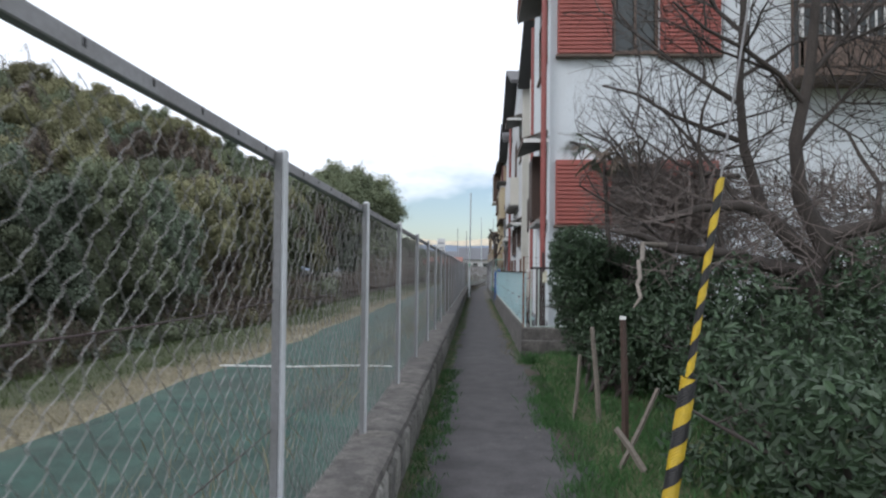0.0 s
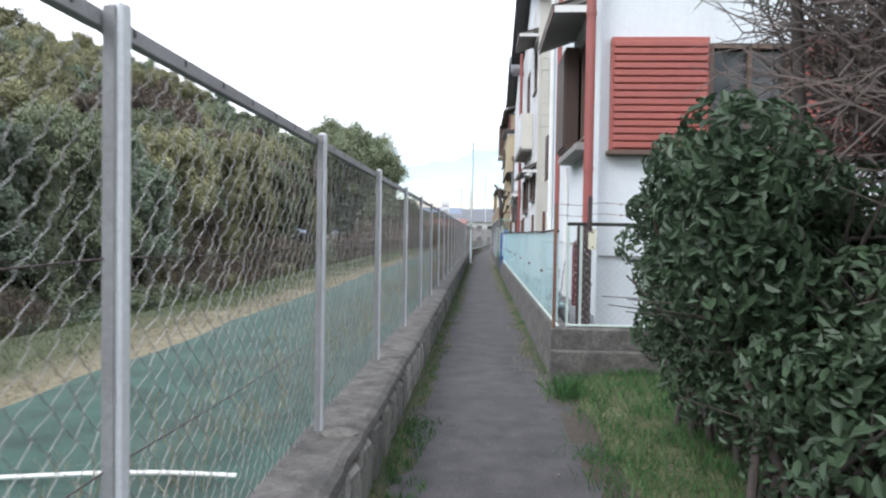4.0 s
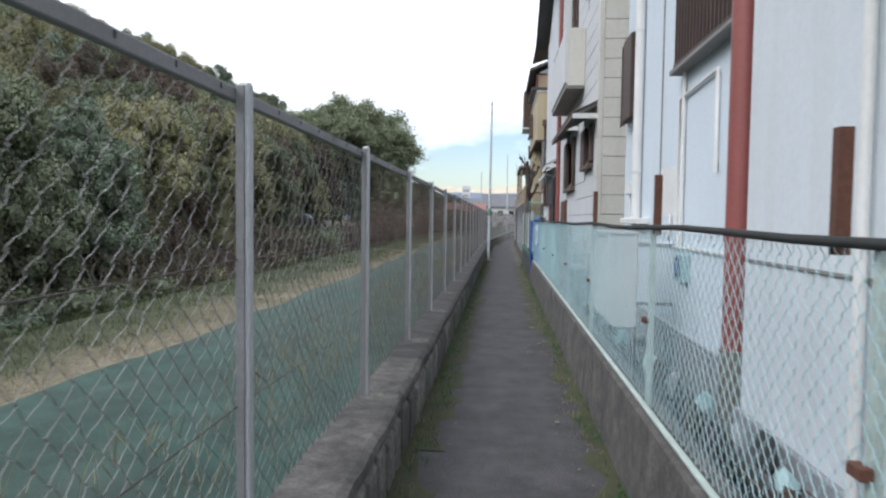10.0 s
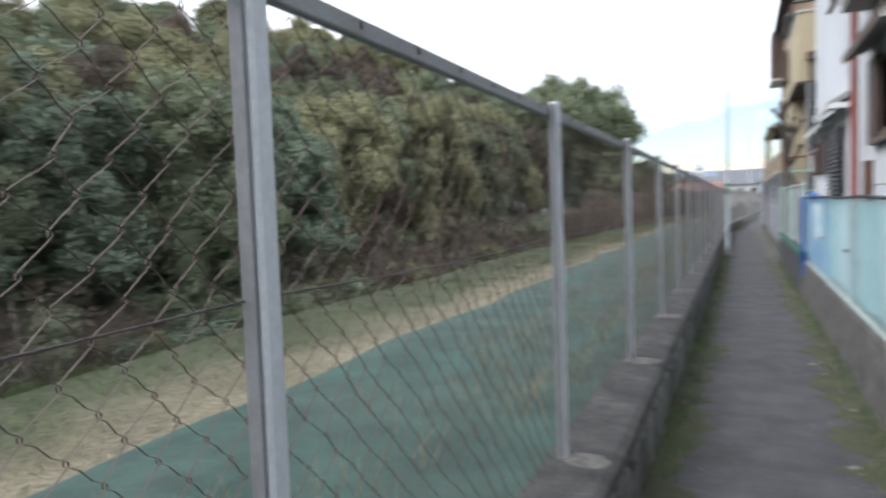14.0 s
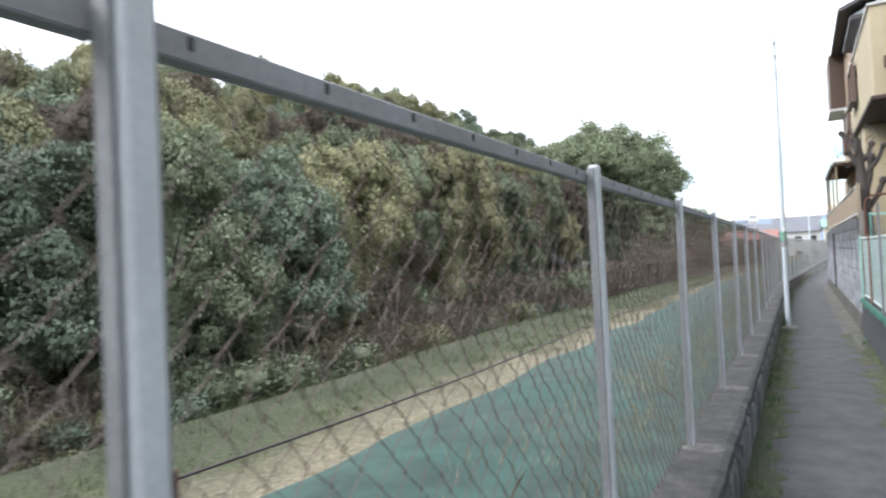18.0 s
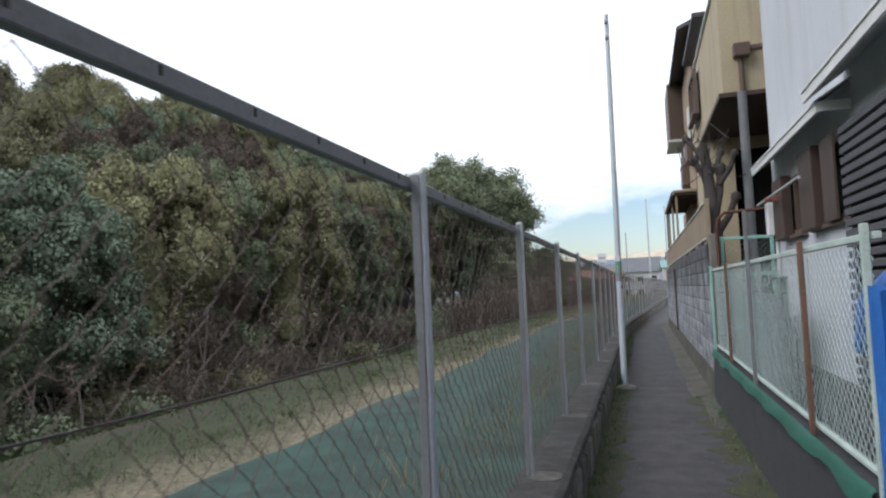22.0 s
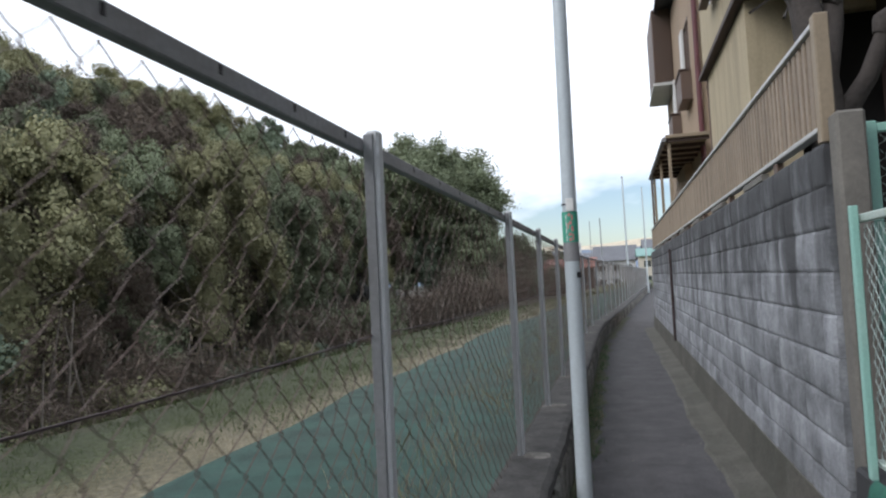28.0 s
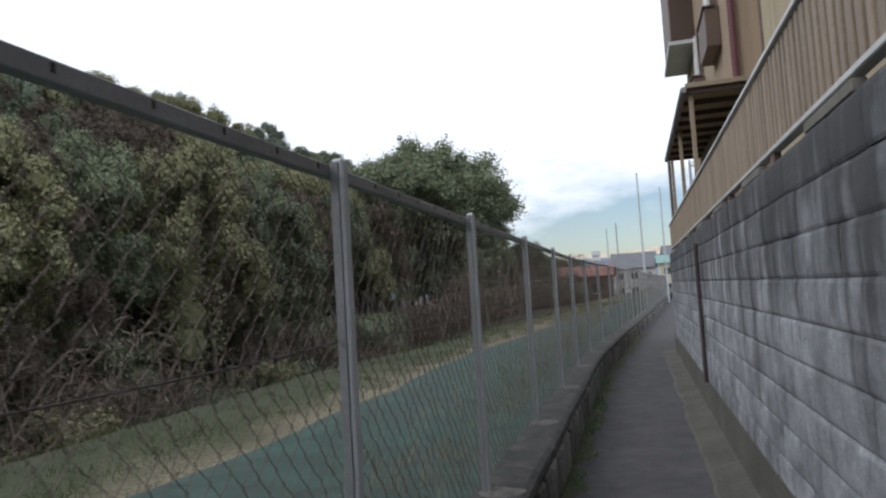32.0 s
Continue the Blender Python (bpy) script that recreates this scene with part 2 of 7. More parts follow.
M = {
    "asphalt": surface("asphalt", (0.082, 0.078, 0.080), (0.044, 0.041, 0.043), 0.9, big=0.7, fine=70, speck=0.8, bump=0.2, spread=0.5, mid=0.3, mid_scale=3.5),
    "wall_concrete": surface("weathered_concrete", (0.138, 0.128, 0.118), (0.036, 0.035, 0.034), 0.92, big=2.6, fine=45, speck=0.55, bump=0.45, streak=0.45, spread=0.4, mid=0.45, mid_scale=7.0),
    "old_concrete": surface("mould_blackened_concrete", (0.072, 0.068, 0.064), (0.018, 0.0178, 0.017), 0.95, big=2.6, fine=45, speck=0.55, bump=0.45, streak=0.4, spread=0.4, mid=0.45, mid_scale=7.0),
    "mortar": surface("grey_mortar", (0.22, 0.205, 0.18), (0.10, 0.093, 0.085), 0.9, big=5, fine=50, bump=0.3),
    "pad_mortar": surface("weathered_mortar_patch", (0.16, 0.15, 0.135), (0.05, 0.047, 0.043), 0.92, big=9, fine=50, speck=0.45, bump=0.4, spread=0.35, mid=0.3, mid_scale=14.0),
    "strip": surface("mossy_concrete_strip", (0.115, 0.107, 0.09), (0.038, 0.042, 0.028), 0.93, big=2.2, fine=35, speck=0.5, bump=0.4, spread=0.35),
    "stone": surface("dark_facing_stone", (0.27, 0.26, 0.24), (0.07, 0.068, 0.06), 0.9, big=5, fine=35, speck=0.5, bump=0.6, thing=0.4, mid=0.35, mid_scale=16.0),
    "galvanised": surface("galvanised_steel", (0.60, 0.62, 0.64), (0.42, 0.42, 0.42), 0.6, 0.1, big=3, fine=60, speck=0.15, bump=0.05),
    "flange": surface("dark_grey_steel", (0.22, 0.225, 0.235), (0.13, 0.125, 0.12), 0.65, 0.1, big=4, fine=60, speck=0.25, bump=0.08),
    "rail_steel": surface("dull_rail_steel", (0.31, 0.31, 0.32), (0.18, 0.165, 0.16), 0.65, 0.15, big=4, fine=60, bump=0.08),
    "old_wire": surface("rusting_mesh_wire", (0.12, 0.095, 0.082), (0.11, 0.058, 0.04), 0.7, 0.1, big=5, fine=60, speck=0.2, bump=0, spread=0.35),
    "wire": surface("galvanised_mesh_wire", (0.33, 0.325, 0.315), (0.09, 0.072, 0.062), 0.36, 0.6, big=4, fine=60, speck=0.2, bump=0, spread=0.35),
    "wire_white": surface("whitened_wire", (0.74, 0.79, 0.78), (0.58, 0.66, 0.64), 0.5, 0.0, big=5, fine=60, speck=0.15, bump=0),
    "wire_pale": surface("pale_teal_coated_wire", (0.52, 0.69, 0.71), (0.34, 0.56, 0.59), 0.5, 0.0, big=5, fine=60, speck=0.15, bump=0),
    "wire_green": surface("green_coated_wire", (0.66, 0.76, 0.74), (0.42, 0.6, 0.55), 0.5, 0.0, big=4, fine=60, speck=0.15, bump=0),
    "rust": surface("rusted_steel", (0.14, 0.06, 0.038), (0.07, 0.035, 0.025), 0.85, 0.1, big=9, fine=60, speck=0.4, bump=0.25),
    "rust_light": surface("rust_brown_paint", (0.19, 0.105, 0.07), (0.10, 0.055, 0.04), 0.75, big=7, fine=60, speck=0.35, bump=0.2),
    "black_rubber": surface("black_pipe_cover", (0.018, 0.019, 0.018), (0.035, 0.04, 0.035), 0.85, big=6, fine=50, speck=0.3, bump=0.1),
    "pale_green": surface("pale_green_paint", (0.54, 0.63, 0.58), (0.28, 0.34, 0.30), 0.6, big=5, fine=60, speck=0.2, bump=0.1),
    "mint": surface("mint_green_paint", (0.27, 0.54, 0.46), (0.42, 0.56, 0.5), 0.55, big=4, fine=60, speck=0.15, bump=0.05),
    "white_wall": surface("white_render", (0.655, 0.70, 0.73), (0.56, 0.595, 0.615), 0.85, big=0.8, fine=28, speck=0.08, bump=0.15, streak=0.14, streak_colour=(0.42, 0.41, 0.38)),
    "cool_wall": surface("cool_white_render", (0.651, 0.716, 0.772), (0.577, 0.642, 0.698), 0.8, big=0.7, fine=30, speck=0.07, bump=0.12, streak=0.12, streak_colour=(0.4, 0.4, 0.38)),
    "grey_wall": surface("grey_white_render", (0.62, 0.64, 0.67), (0.52, 0.54, 0.56), 0.85, big=0.8, fine=28, speck=0.08, bump=0.15, streak=0.2, streak_colour=(0.34, 0.34, 0.33)),
    "mottled_grey": surface("mottled_grey_render", (0.34, 0.36, 0.38), (0.19, 0.20, 0.21), 0.9, big=1.8, fine=40, speck=0.35, bump=0.3, streak=0.3, streak_colour=(0.09, 0.09, 0.09)),
    "siding": surface("cream_siding", (0.62, 0.60, 0.54), (0.52, 0.50, 0.45), 0.7, big=1.2, fine=25, speck=0.1, bump=0.1, streak=0.15, streak_colour=(0.3, 0.28, 0.24)),
    "siding_side": surface("pale_grey_siding", (0.60, 0.61, 0.62), (0.50, 0.51, 0.52), 0.7, big=1.2, fine=25, speck=0.1, bump=0.1, streak=0.15, streak_colour=(0.3, 0.28, 0.24)),
    "beige": surface("beige_render", (0.50, 0.42, 0.28), (0.38, 0.32, 0.22), 0.88, big=0.9, fine=30, speck=0.15, bump=0.2, streak=0.3, streak_colour=(0.16, 0.13, 0.09)),
    "tan_wall": surface("tan_render", (0.40, 0.30, 0.21), (0.33, 0.25, 0.18), 0.88, big=0.9, fine=30, speck=0.15, bump=0.2, streak=0.2, streak_colour=(0.14, 0.11, 0.08)),
    "red_shutter": surface("red_shutter_slats", (0.36, 0.105, 0.085), (0.27, 0.085, 0.075), 0.6, big=3, fine=40, speck=0.2, bump=0.06),
    "maroon": surface("maroon_pipe", (0.13, 0.035, 0.04), (0.085, 0.028, 0.032), 0.5, big=4, fine=40, speck=0.15, bump=0.04),
    "red_pipe": surface("red_oxide_pipe", (0.30, 0.085, 0.075), (0.2, 0.07, 0.06), 0.55, big=2, fine=40, speck=0.15, bump=0.04),
    "dark_pipe": surface("dark_iron_pipe", (0.06, 0.035, 0.035), (0.03, 0.025, 0.025), 0.6, big=4, fine=40, bump=0.08),
    "brown_wood": surface("dark_brown_slats", (0.075, 0.046, 0.036), (0.045, 0.03, 0.026), 0.65, big=3, fine=50, speck=0.3, bump=0.12),
    "brown_metal": surface("brown_painted_metal", (0.13, 0.085, 0.062), (0.085, 0.06, 0.05), 0.55, big=2, fine=40, speck=0.15, bump=0.04),
    "slat_brown": surface("brown_fence_slats", (0.322, 0.252, 0.182), (0.209, 0.160, 0.119), 0.6, big=2.5, fine=40, speck=0.25, bump=0.1, thing=0.15),
    "slat_frame": surface("tan_fence_frame", (0.33, 0.26, 0.18), (0.25, 0.2, 0.14), 0.6, big=3, fine=40, speck=0.2, bump=0.08),
    "pale_metal": surface("pale_aluminium", (0.60, 0.60, 0.58), (0.48, 0.48, 0.47), 0.45, 0.2, big=4, fine=50, speck=0.1, bump=0.03),
    "eave_board": surface("grey_eave_boards", (0.26, 0.25, 0.24), (0.18, 0.175, 0.17), 0.8, big=2, fine=30, speck=0.2, bump=0.1),
    "white_trim": surface("white_trim_paint", (0.74, 0.74, 0.72), (0.6, 0.6, 0.58), 0.6, big=3, fine=40, speck=0.08, bump=0.04),
    "roof_tile": surface("dark_roof_tiles", (0.075, 0.072, 0.075), (0.045, 0.043, 0.045), 0.6, big=3, fine=25, speck=0.3, bump=0.3),
    "red_roof": surface("red_brown_roof", (0.30, 0.13, 0.10), (0.2, 0.1, 0.08), 0.7, big=1.0, fine=12, speck=0.25, bump=0.3),
    "block": surface("concrete_block", (0.308, 0.316, 0.335), (0.130, 0.135, 0.140), 0.93, big=2.2, fine=60, speck=0.35, bump=0.5, mid=0.45, mid_scale=4.0, thing=0.24, streak=0.85, spread=0.4, streak_colour=(0.045, 0.045, 0.047), from_top=0.32),
    "dark_wall": surface("damp_dark_concrete", (0.062, 0.062, 0.066), (0.028, 0.028, 0.030), 0.85, big=2.2, fine=45, speck=0.5, bump=0.4, streak=0.4),
    "louvre": surface("slate_grey_louvre", (0.085, 0.085, 0.095), (0.055, 0.055, 0.062), 0.6, big=3, fine=40, speck=0.2, bump=0.05),
    "far_roof": surface("far_grey_roof", (0.16, 0.165, 0.18), (0.11, 0.115, 0.125), 0.8, big=0.5, fine=3, bump=0),
    "far_cream": surface("far_cream_walls", (0.58, 0.53, 0.44), (0.5, 0.46, 0.38), 0.85, big=0.3, fine=3, bump=0),
    "far_green": surface("far_green_roof", (0.22, 0.36, 0.33), (0.18, 0.3, 0.28), 0.8, big=0.3, fine=3, bump=0),
    "block_joint": surface("block_mortar_joint", (0.17, 0.17, 0.175), (0.06, 0.06, 0.06), 0.95, big=2, fine=40, bump=0.2),
    "teal_mat": surface("teal_weed_mat", (0.024, 0.072, 0.056), (0.052, 0.056, 0.044), 0.85, big=0.9, fine=40, speck=0.35, bump=0.5, mid=0.4, mid_scale=2.6),
    "moss": surface("moss", (0.068, 0.076, 0.03), (0.046, 0.045, 0.042), 0.95, big=3.5, spread=0.3, fine=60, speck=0.5, bump=0.6),
    "grass": surface("grass_blades", (0.064, 0.155, 0.048), (0.044, 0.108, 0.038), 0.7, big=2, fine=20, island=0.4, bump=0, translucent=0.3),
    "meadow_grass": surface("dull_meadow_blades", (0.065, 0.095, 0.029), (0.046, 0.065, 0.023), 0.8, big=1.2, fine=20, island=0.4, bump=0, translucent=0.25),
    "dry_grass": surface("dry_grass_blades", (0.27, 0.24, 0.155), (0.19, 0.175, 0.105), 0.8, big=2, fine=20, island=0.4, bump=0, translucent=0.25),
    "leaf": surface("glossy_hedge_leaves", (0.056, 0.092, 0.048), (0.034, 0.062, 0.036), 0.55, big=1.4, fine=20, island=0.4, speck=0.2, bump=0, translucent=0.15),
    "leaf_a": surface("evergreen_leaves", (0.205, 0.235, 0.141), (0.144, 0.177, 0.114), 0.75, big=0.5, fine=3, island=0.22, thing=0.25, speck=0.2, bump=0, translucent=0.18),
    "leaf_b": surface("olive_leaves", (0.265, 0.256, 0.136), (0.186, 0.196, 0.117), 0.75, big=0.5, fine=3, island=0.22, thing=0.25, speck=0.2, bump=0, translucent=0.18),
    "leaf_c": surface("blue_green_leaves", (0.175, 0.218, 0.147), (0.125, 0.169, 0.117), 0.7, big=0.5, fine=3, island=0.22, thing=0.2, speck=0.2, bump=0, translucent=0.15),
    "thicket": surface("brown_dry_thicket", (0.140, 0.108, 0.083), (0.102, 0.085, 0.067), 0.9, big=0.6, fine=5, island=0.5, thing=0.2, speck=0.3, bump=0),
    "bark": surface("grey_brown_bark", (0.072, 0.06, 0.053), (0.042, 0.037, 0.034), 0.95, big=6, fine=40, speck=0.4, bump=0.5),
    "twig_bark": surface("grey_brown_twigs", (0.169, 0.140, 0.128), (0.106, 0.088, 0.081), 0.95, big=4, fine=40, speck=0.3, bump=0),
    "pale_bark": surface("weathered_pale_wood", (0.24, 0.21, 0.175), (0.13, 0.115, 0.1), 0.95, big=5, fine=45, speck=0.4, bump=0.4),
    "yellow": surface("yellow_marker_sleeve", (0.62, 0.43, 0.02), (0.45, 0.32, 0.03), 0.5, big=6, fine=40, speck=0.2, bump=0.04),
    "black": surface("black_plastic", (0.015, 0.015, 0.016), (0.025, 0.025, 0.025), 0.5, big=6, fine=40, bump=0.03),
    "blue_tarp": surface("blue_tarpaulin", (0.03, 0.15, 0.50), (0.05, 0.2, 0.5), 0.5, big=3, fine=12, speck=0.25, bump=0.35),
    "white_sheet": surface("white_plastic_sheet", (0.66, 0.72, 0.75), (0.42, 0.55, 0.6), 0.5, big=1.8, fine=9, speck=0.15, bump=0.3),
    "teal_sheet": surface("pale_teal_sheet", (0.30, 0.47, 0.48), (0.42, 0.55, 0.56), 0.55, big=1.6, fine=9, speck=0.2, bump=0.3),
    "green_net": surface("green_ground_net", (0.019, 0.128, 0.086), (0.026, 0.090, 0.068), 0.75, big=5, fine=40, speck=0.4, bump=0.4),
    "pole_steel": surface("steel_pole_grey", (0.55, 0.60, 0.63), (0.44, 0.48, 0.50), 0.5, 0.1, big=2.5, fine=50, speck=0.12, bump=0.05),
    "poster_green": surface("green_pole_wrap", (0.05, 0.33, 0.22), (0.08, 0.36, 0.27), 0.55, big=14, fine=50, speck=0.2, bump=0.03),
    "poster_red": surface("faded_red_marks", (0.55, 0.16, 0.15), (0.62, 0.36, 0.33), 0.6, big=40, fine=60, speck=0.2, bump=0),
    "plate_yellow": surface("pale_yellow_plate", (0.630, 0.616, 0.475), (0.546, 0.529, 0.413), 0.6, big=10, fine=50, speck=0.15, bump=0.03),
    "earth": surface("dark_earth", (0.075, 0.06, 0.045), (0.045, 0.038, 0.03), 0.95, big=3, fine=25, speck=0.5, bump=0.5),
    # haze and sunlight are mixed into these two distant hill colours
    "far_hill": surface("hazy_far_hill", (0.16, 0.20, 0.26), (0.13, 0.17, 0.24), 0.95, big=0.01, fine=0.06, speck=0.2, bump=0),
    "far_sunlit": surface("sunlit_far_ridge", (0.62, 0.55, 0.42), (0.45, 0.38, 0.28), 0.95, big=0.012, fine=0.05, speck=0.3, bump=0),
    "far_white": surface("far_pale_walls", (0.62, 0.63, 0.64), (0.5, 0.5, 0.5), 0.85, big=0.3, fine=3, bump=0),
    "far_grey": surface("far_grey_walls", (0.32, 0.33, 0.35), (0.25, 0.26, 0.28), 0.85, big=0.3, fine=3, bump=0),
    "glass": glass_pane("window_glass"),
    "frost": surface("frosted_window", (0.32, 0.33, 0.33), (0.2, 0.21, 0.21), 0.25, big=2, fine=30, speck=0.1, bump=0.05),
    # near-black stand-in for unlit depth, indoors and behind the louvres
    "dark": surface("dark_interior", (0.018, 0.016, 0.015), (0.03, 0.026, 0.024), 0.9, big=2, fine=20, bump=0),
    "paint_blue": surface("dark_blue_paint", (0.05, 0.10, 0.22), (0.08, 0.14, 0.25), 0.4, big=8, fine=40, bump=0),
}


# ---- building tools ----
def finish(bm, name, material, smooth=False):
    mesh = bpy.data.meshes.new(name)
    bm.to_mesh(mesh)
    bm.free()
    mesh.materials.append(M[material])
    if smooth:
        mesh.polygons.foreach_set("use_smooth", [True] * len(mesh.polygons))
    return mesh


def part(name, bm, material, parent=None, label="", smooth=False):
    ob = new(name, finish(bm, name, material, smooth) if isinstance(bm, bmesh.types.BMesh) else bm)
    if parent is not None:
        ob.parent = parent
    return tagged(ob, label)


def thing(name, label, category, at=(0, 0, 0), group="", kind=""):
    ob = new(name)
    ob.empty_display_size = 0.1
    ob.location = at
    bpy.context.view_layer.update()
    return tagged(ob, label, category, group, kind)


def solid(name, bm, material, label, category, group="", kind="", smooth=False):
    return tagged(new(name, finish(bm, name, material, smooth)), label, category, group, kind)


def box(x0, y0, z0, x1, y1, z1, bevel=0.0, bm=None):
    bm = bm or bmesh.new()
    c = [bm.verts.new(p) for p in ((x0, y0, z0), (x1, y0, z0), (x1, y1, z0), (x0, y1, z0),
                                   (x0, y0, z1), (x1, y0, z1), (x1, y1, z1), (x0, y1, z1))]
    faces = [bm.faces.new([c[i] for i in f]) for f in ((3, 2, 1, 0), (4, 5, 6, 7), (0, 1, 5, 4), (1, 2, 6, 5), (2, 3, 7, 6), (3, 0, 4, 7))]
    if bevel:
        bmesh.ops.bevel(bm, geom=list({e for f in faces for e in f.edges}), offset=bevel, segments=1, affect="EDGES")
    return bm


def tube(points, radii, sides=8, bm=None, caps=True):
    """A tapered pipe along a line of points."""
    bm = bm or bmesh.new()
    pts = [Vector(p) for p in points]
    if not hasattr(radii, "__len__"):
        radii = [radii] * len(pts)
    rings, turn = [], None
    for i, p in enumerate(pts):
        way = (pts[min(i + 1, len(pts) - 1)] - pts[max(i - 1, 0)]).normalized()
        if turn is None:
            turn = way.orthogonal().normalized()
        else:
            turn = (turn - way * turn.dot(way)).normalized()
        side = way.cross(turn)
        rings.append([bm.verts.new(p + (turn * math.cos(a) + side * math.sin(a)) * radii[i])
                      for a in (2 * math.pi * k / sides for k in range(sides))])
    for a, b in zip(rings, rings[1:]):
        for k in range(sides):
            bm.faces.new((a[k], a[(k + 1) % sides], b[(k + 1) % sides], b[k]))
    if caps and sides > 2:
        bm.faces.new([bm.verts.new(v.co) for v in rings[0][::-1]])
        bm.faces.new([bm.verts.new(v.co) for v in rings[-1]])
    return bm


def sheet(n_u, n_v, place, bm=None):
    """A grid whose points place(u, v) gives, with u and v from 0 to 1."""
    bm = bm or bmesh.new()
    rows = [[bm.verts.new(place(i / n_u, j / n_v)) for j in range(n_v + 1)] for i in range(n_u + 1)]
    for i in range(n_u):
        for j in range(n_v):
            bm.faces.new((rows[i][j], rows[i + 1][j], rows[i + 1][j + 1], rows[i][j + 1]))
    return bm


def mesh_of(name, verts, faces, material, smooth=False):
    mesh = bpy.data.meshes.new(name)
    mesh.from_pydata(verts, [], faces)
    mesh.materials.append(M[material])
    if smooth:
        mesh.polygons.foreach_set("use_smooth", [True] * len(mesh.polygons))
    return mesh


def leaf_mesh(name, centres, normals, lengths, widths, material, rng, long_form=False, droop=0.0, tilt=0.55, soft=False, core=None):
    """Folded leaves, one at each centre, facing about along its normal."""
    n = len(centres)
    nor = normals + rng.normal(0, tilt, (n, 3))
    nor /= np.linalg.norm(nor, axis=1)[:, None] + 1e-9
    t = rng.normal(0, 1, (n, 3))
    t[:, 2] -= droop
    t -= nor * (t * nor).sum(1)[:, None]
    t /= np.linalg.norm(t, axis=1)[:, None] + 1e-9
    s = np.cross(nor, t)
    L, W = lengths[:, None], widths[:, None]
    lift = nor * W * 0.35
    if long_form:
        v = np.stack([centres - t * L * 0.5, centres - t * L * 0.18 + s * W * 0.42 + lift, centres + t * L * 0.2 + s * W * 0.4 + lift,
                      centres + t * L * 0.5, centres + t * L * 0.2 - s * W * 0.4 + lift, centres - t * L * 0.18 - s * W * 0.42 + lift], 1).reshape(-1, 3)
        base = np.arange(n) * 6
        faces = np.concatenate([np.stack([base, base + 1, base + 2, base + 3], 1), np.stack([base, base + 3, base + 4, base + 5], 1)])
    else:
        v = np.stack([centres - t * L * 0.5, centres + s * W * 0.5 + lift, centres + t * L * 0.5, centres - s * W * 0.5 + lift], 1).reshape(-1, 3)
        base = np.arange(n) * 4
        faces = np.concatenate([np.stack([base, base + 2, base + 1], 1), np.stack([base, base + 3, base + 2], 1)])
    if core is not None:
        faces = np.concatenate([faces, core[1] + len(v)])
        v = np.concatenate([v, core[0]])
    mesh = mesh_of(name, v.tolist(), faces.tolist(), material, soft)
    if soft:
        ways = np.repeat(normals + (0, 0, 0.15), 4, 0)
        mesh.normals_split_custom_set_from_vertices((ways if core is None else np.concatenate([ways, core[2]])).tolist())
    return mesh


def clump_points(lumps, per_lump, rng, squash=0.85, up=0.25):
    """Points and normals spread on the outer skin of many round lumps."""
    cs, ns = [], []
    for c, r in lumps:
        d = rng.normal(0, 1, (per_lump, 3))
        d[:, 2] += up
        d /= np.linalg.norm(d, axis=1)[:, None]
        rad = r * (1.05 - 0.35 * rng.random(per_lump) ** 2)[:, None]
        cs.append(np.array(c) + d * rad * (1, 1, squash))
        ns.append(d)
    return np.concatenate(cs), np.concatenate(ns)


def lump_cores(lumps, rng, size=0.84, squash=0.9):
    """Uneven closed bodies inside the lumps, as thick inner foliage."""
    bm = bmesh.new()
    bmesh.ops.create_icosphere(bm, subdivisions=2, radius=1.0)
    unit = np.array([p.co[:] for p in bm.verts])
    tri = np.array([[p.index for p in f.verts] for f in bm.faces])
    bm.free()
    vs, fs, ns = [], [], []
    for c, r in lumps:
        rad = r * size * (1 + rng.normal(0, 0.09, len(unit)))[:, None]
        fs.append(tri + len(unit) * len(vs))
        vs.append(np.array(c) + unit * rad * (1, 1, squash))
        n = unit + rng.normal(0, 0.25, unit.shape)
        ns.append(n / np.linalg.norm(n, axis=1)[:, None])
    return np.concatenate(vs), np.concatenate(fs), np.concatenate(ns)


def link_mesh(name, width, height, cell, wire, material, wobble=0.0, curl=0.16):
    """Chain-link mesh: zigzag wires side by side, each strand curling through the next, in the plane x = 0, from y = 0 and z = 0."""
    rng = np.random.default_rng(5)
    verts, faces = [], []
    half = cell / 2
    rows = int(round(height / half))
    n = int(round(width / half))
    sag = rng.normal(0, 1, (n + 2, rows + 2)) * wobble
    for i in range(n):
        ring = None
        line = []
        for j in range(rows + 1):
            odd = (j + i) % 2
            line.append(((0.7 if odd else -0.7) * wire * 2 + sag[i + odd, j] * 0.6, (i + odd) * half + sag[i + odd, j], min(j * half, height)))
        pts = []
        for j, (a, b) in enumerate(zip(line, line[1:])):
            dy, dz = b[1] - a[1], b[2] - a[2]
            out = 0.0016 if (j + i) % 2 else -0.0016
            if j:
                pts += [(a[0], a[1] + out, a[2] - half * 0.06), (a[0], a[1] + out, a[2] + half * 0.06)]
            else:
                pts.append(a)
            for f, w in ((0.33, 1), (0.67, -1)):
                pts.append((a[0] + (b[0] - a[0]) * f + w * wire * 0.8, a[1] + dy * f - w * dz * curl * 0.5, a[2] + dz * f + w * dy * curl * 0.5))
        pts.append(line[-1])
        for x, y, z in pts:
            base = len(verts)
            verts += [(x + wire, y, z), (x - wire * 0.5, y + wire * 0.87, z), (x - wire * 0.5, y - wire * 0.87, z)]
            if ring is not None:
                for k in range(3):
                    faces.append((ring + k, ring + (k + 1) % 3, base + (k + 1) % 3, base + k))
            ring = base
    return mesh_of(name, verts, faces, material)


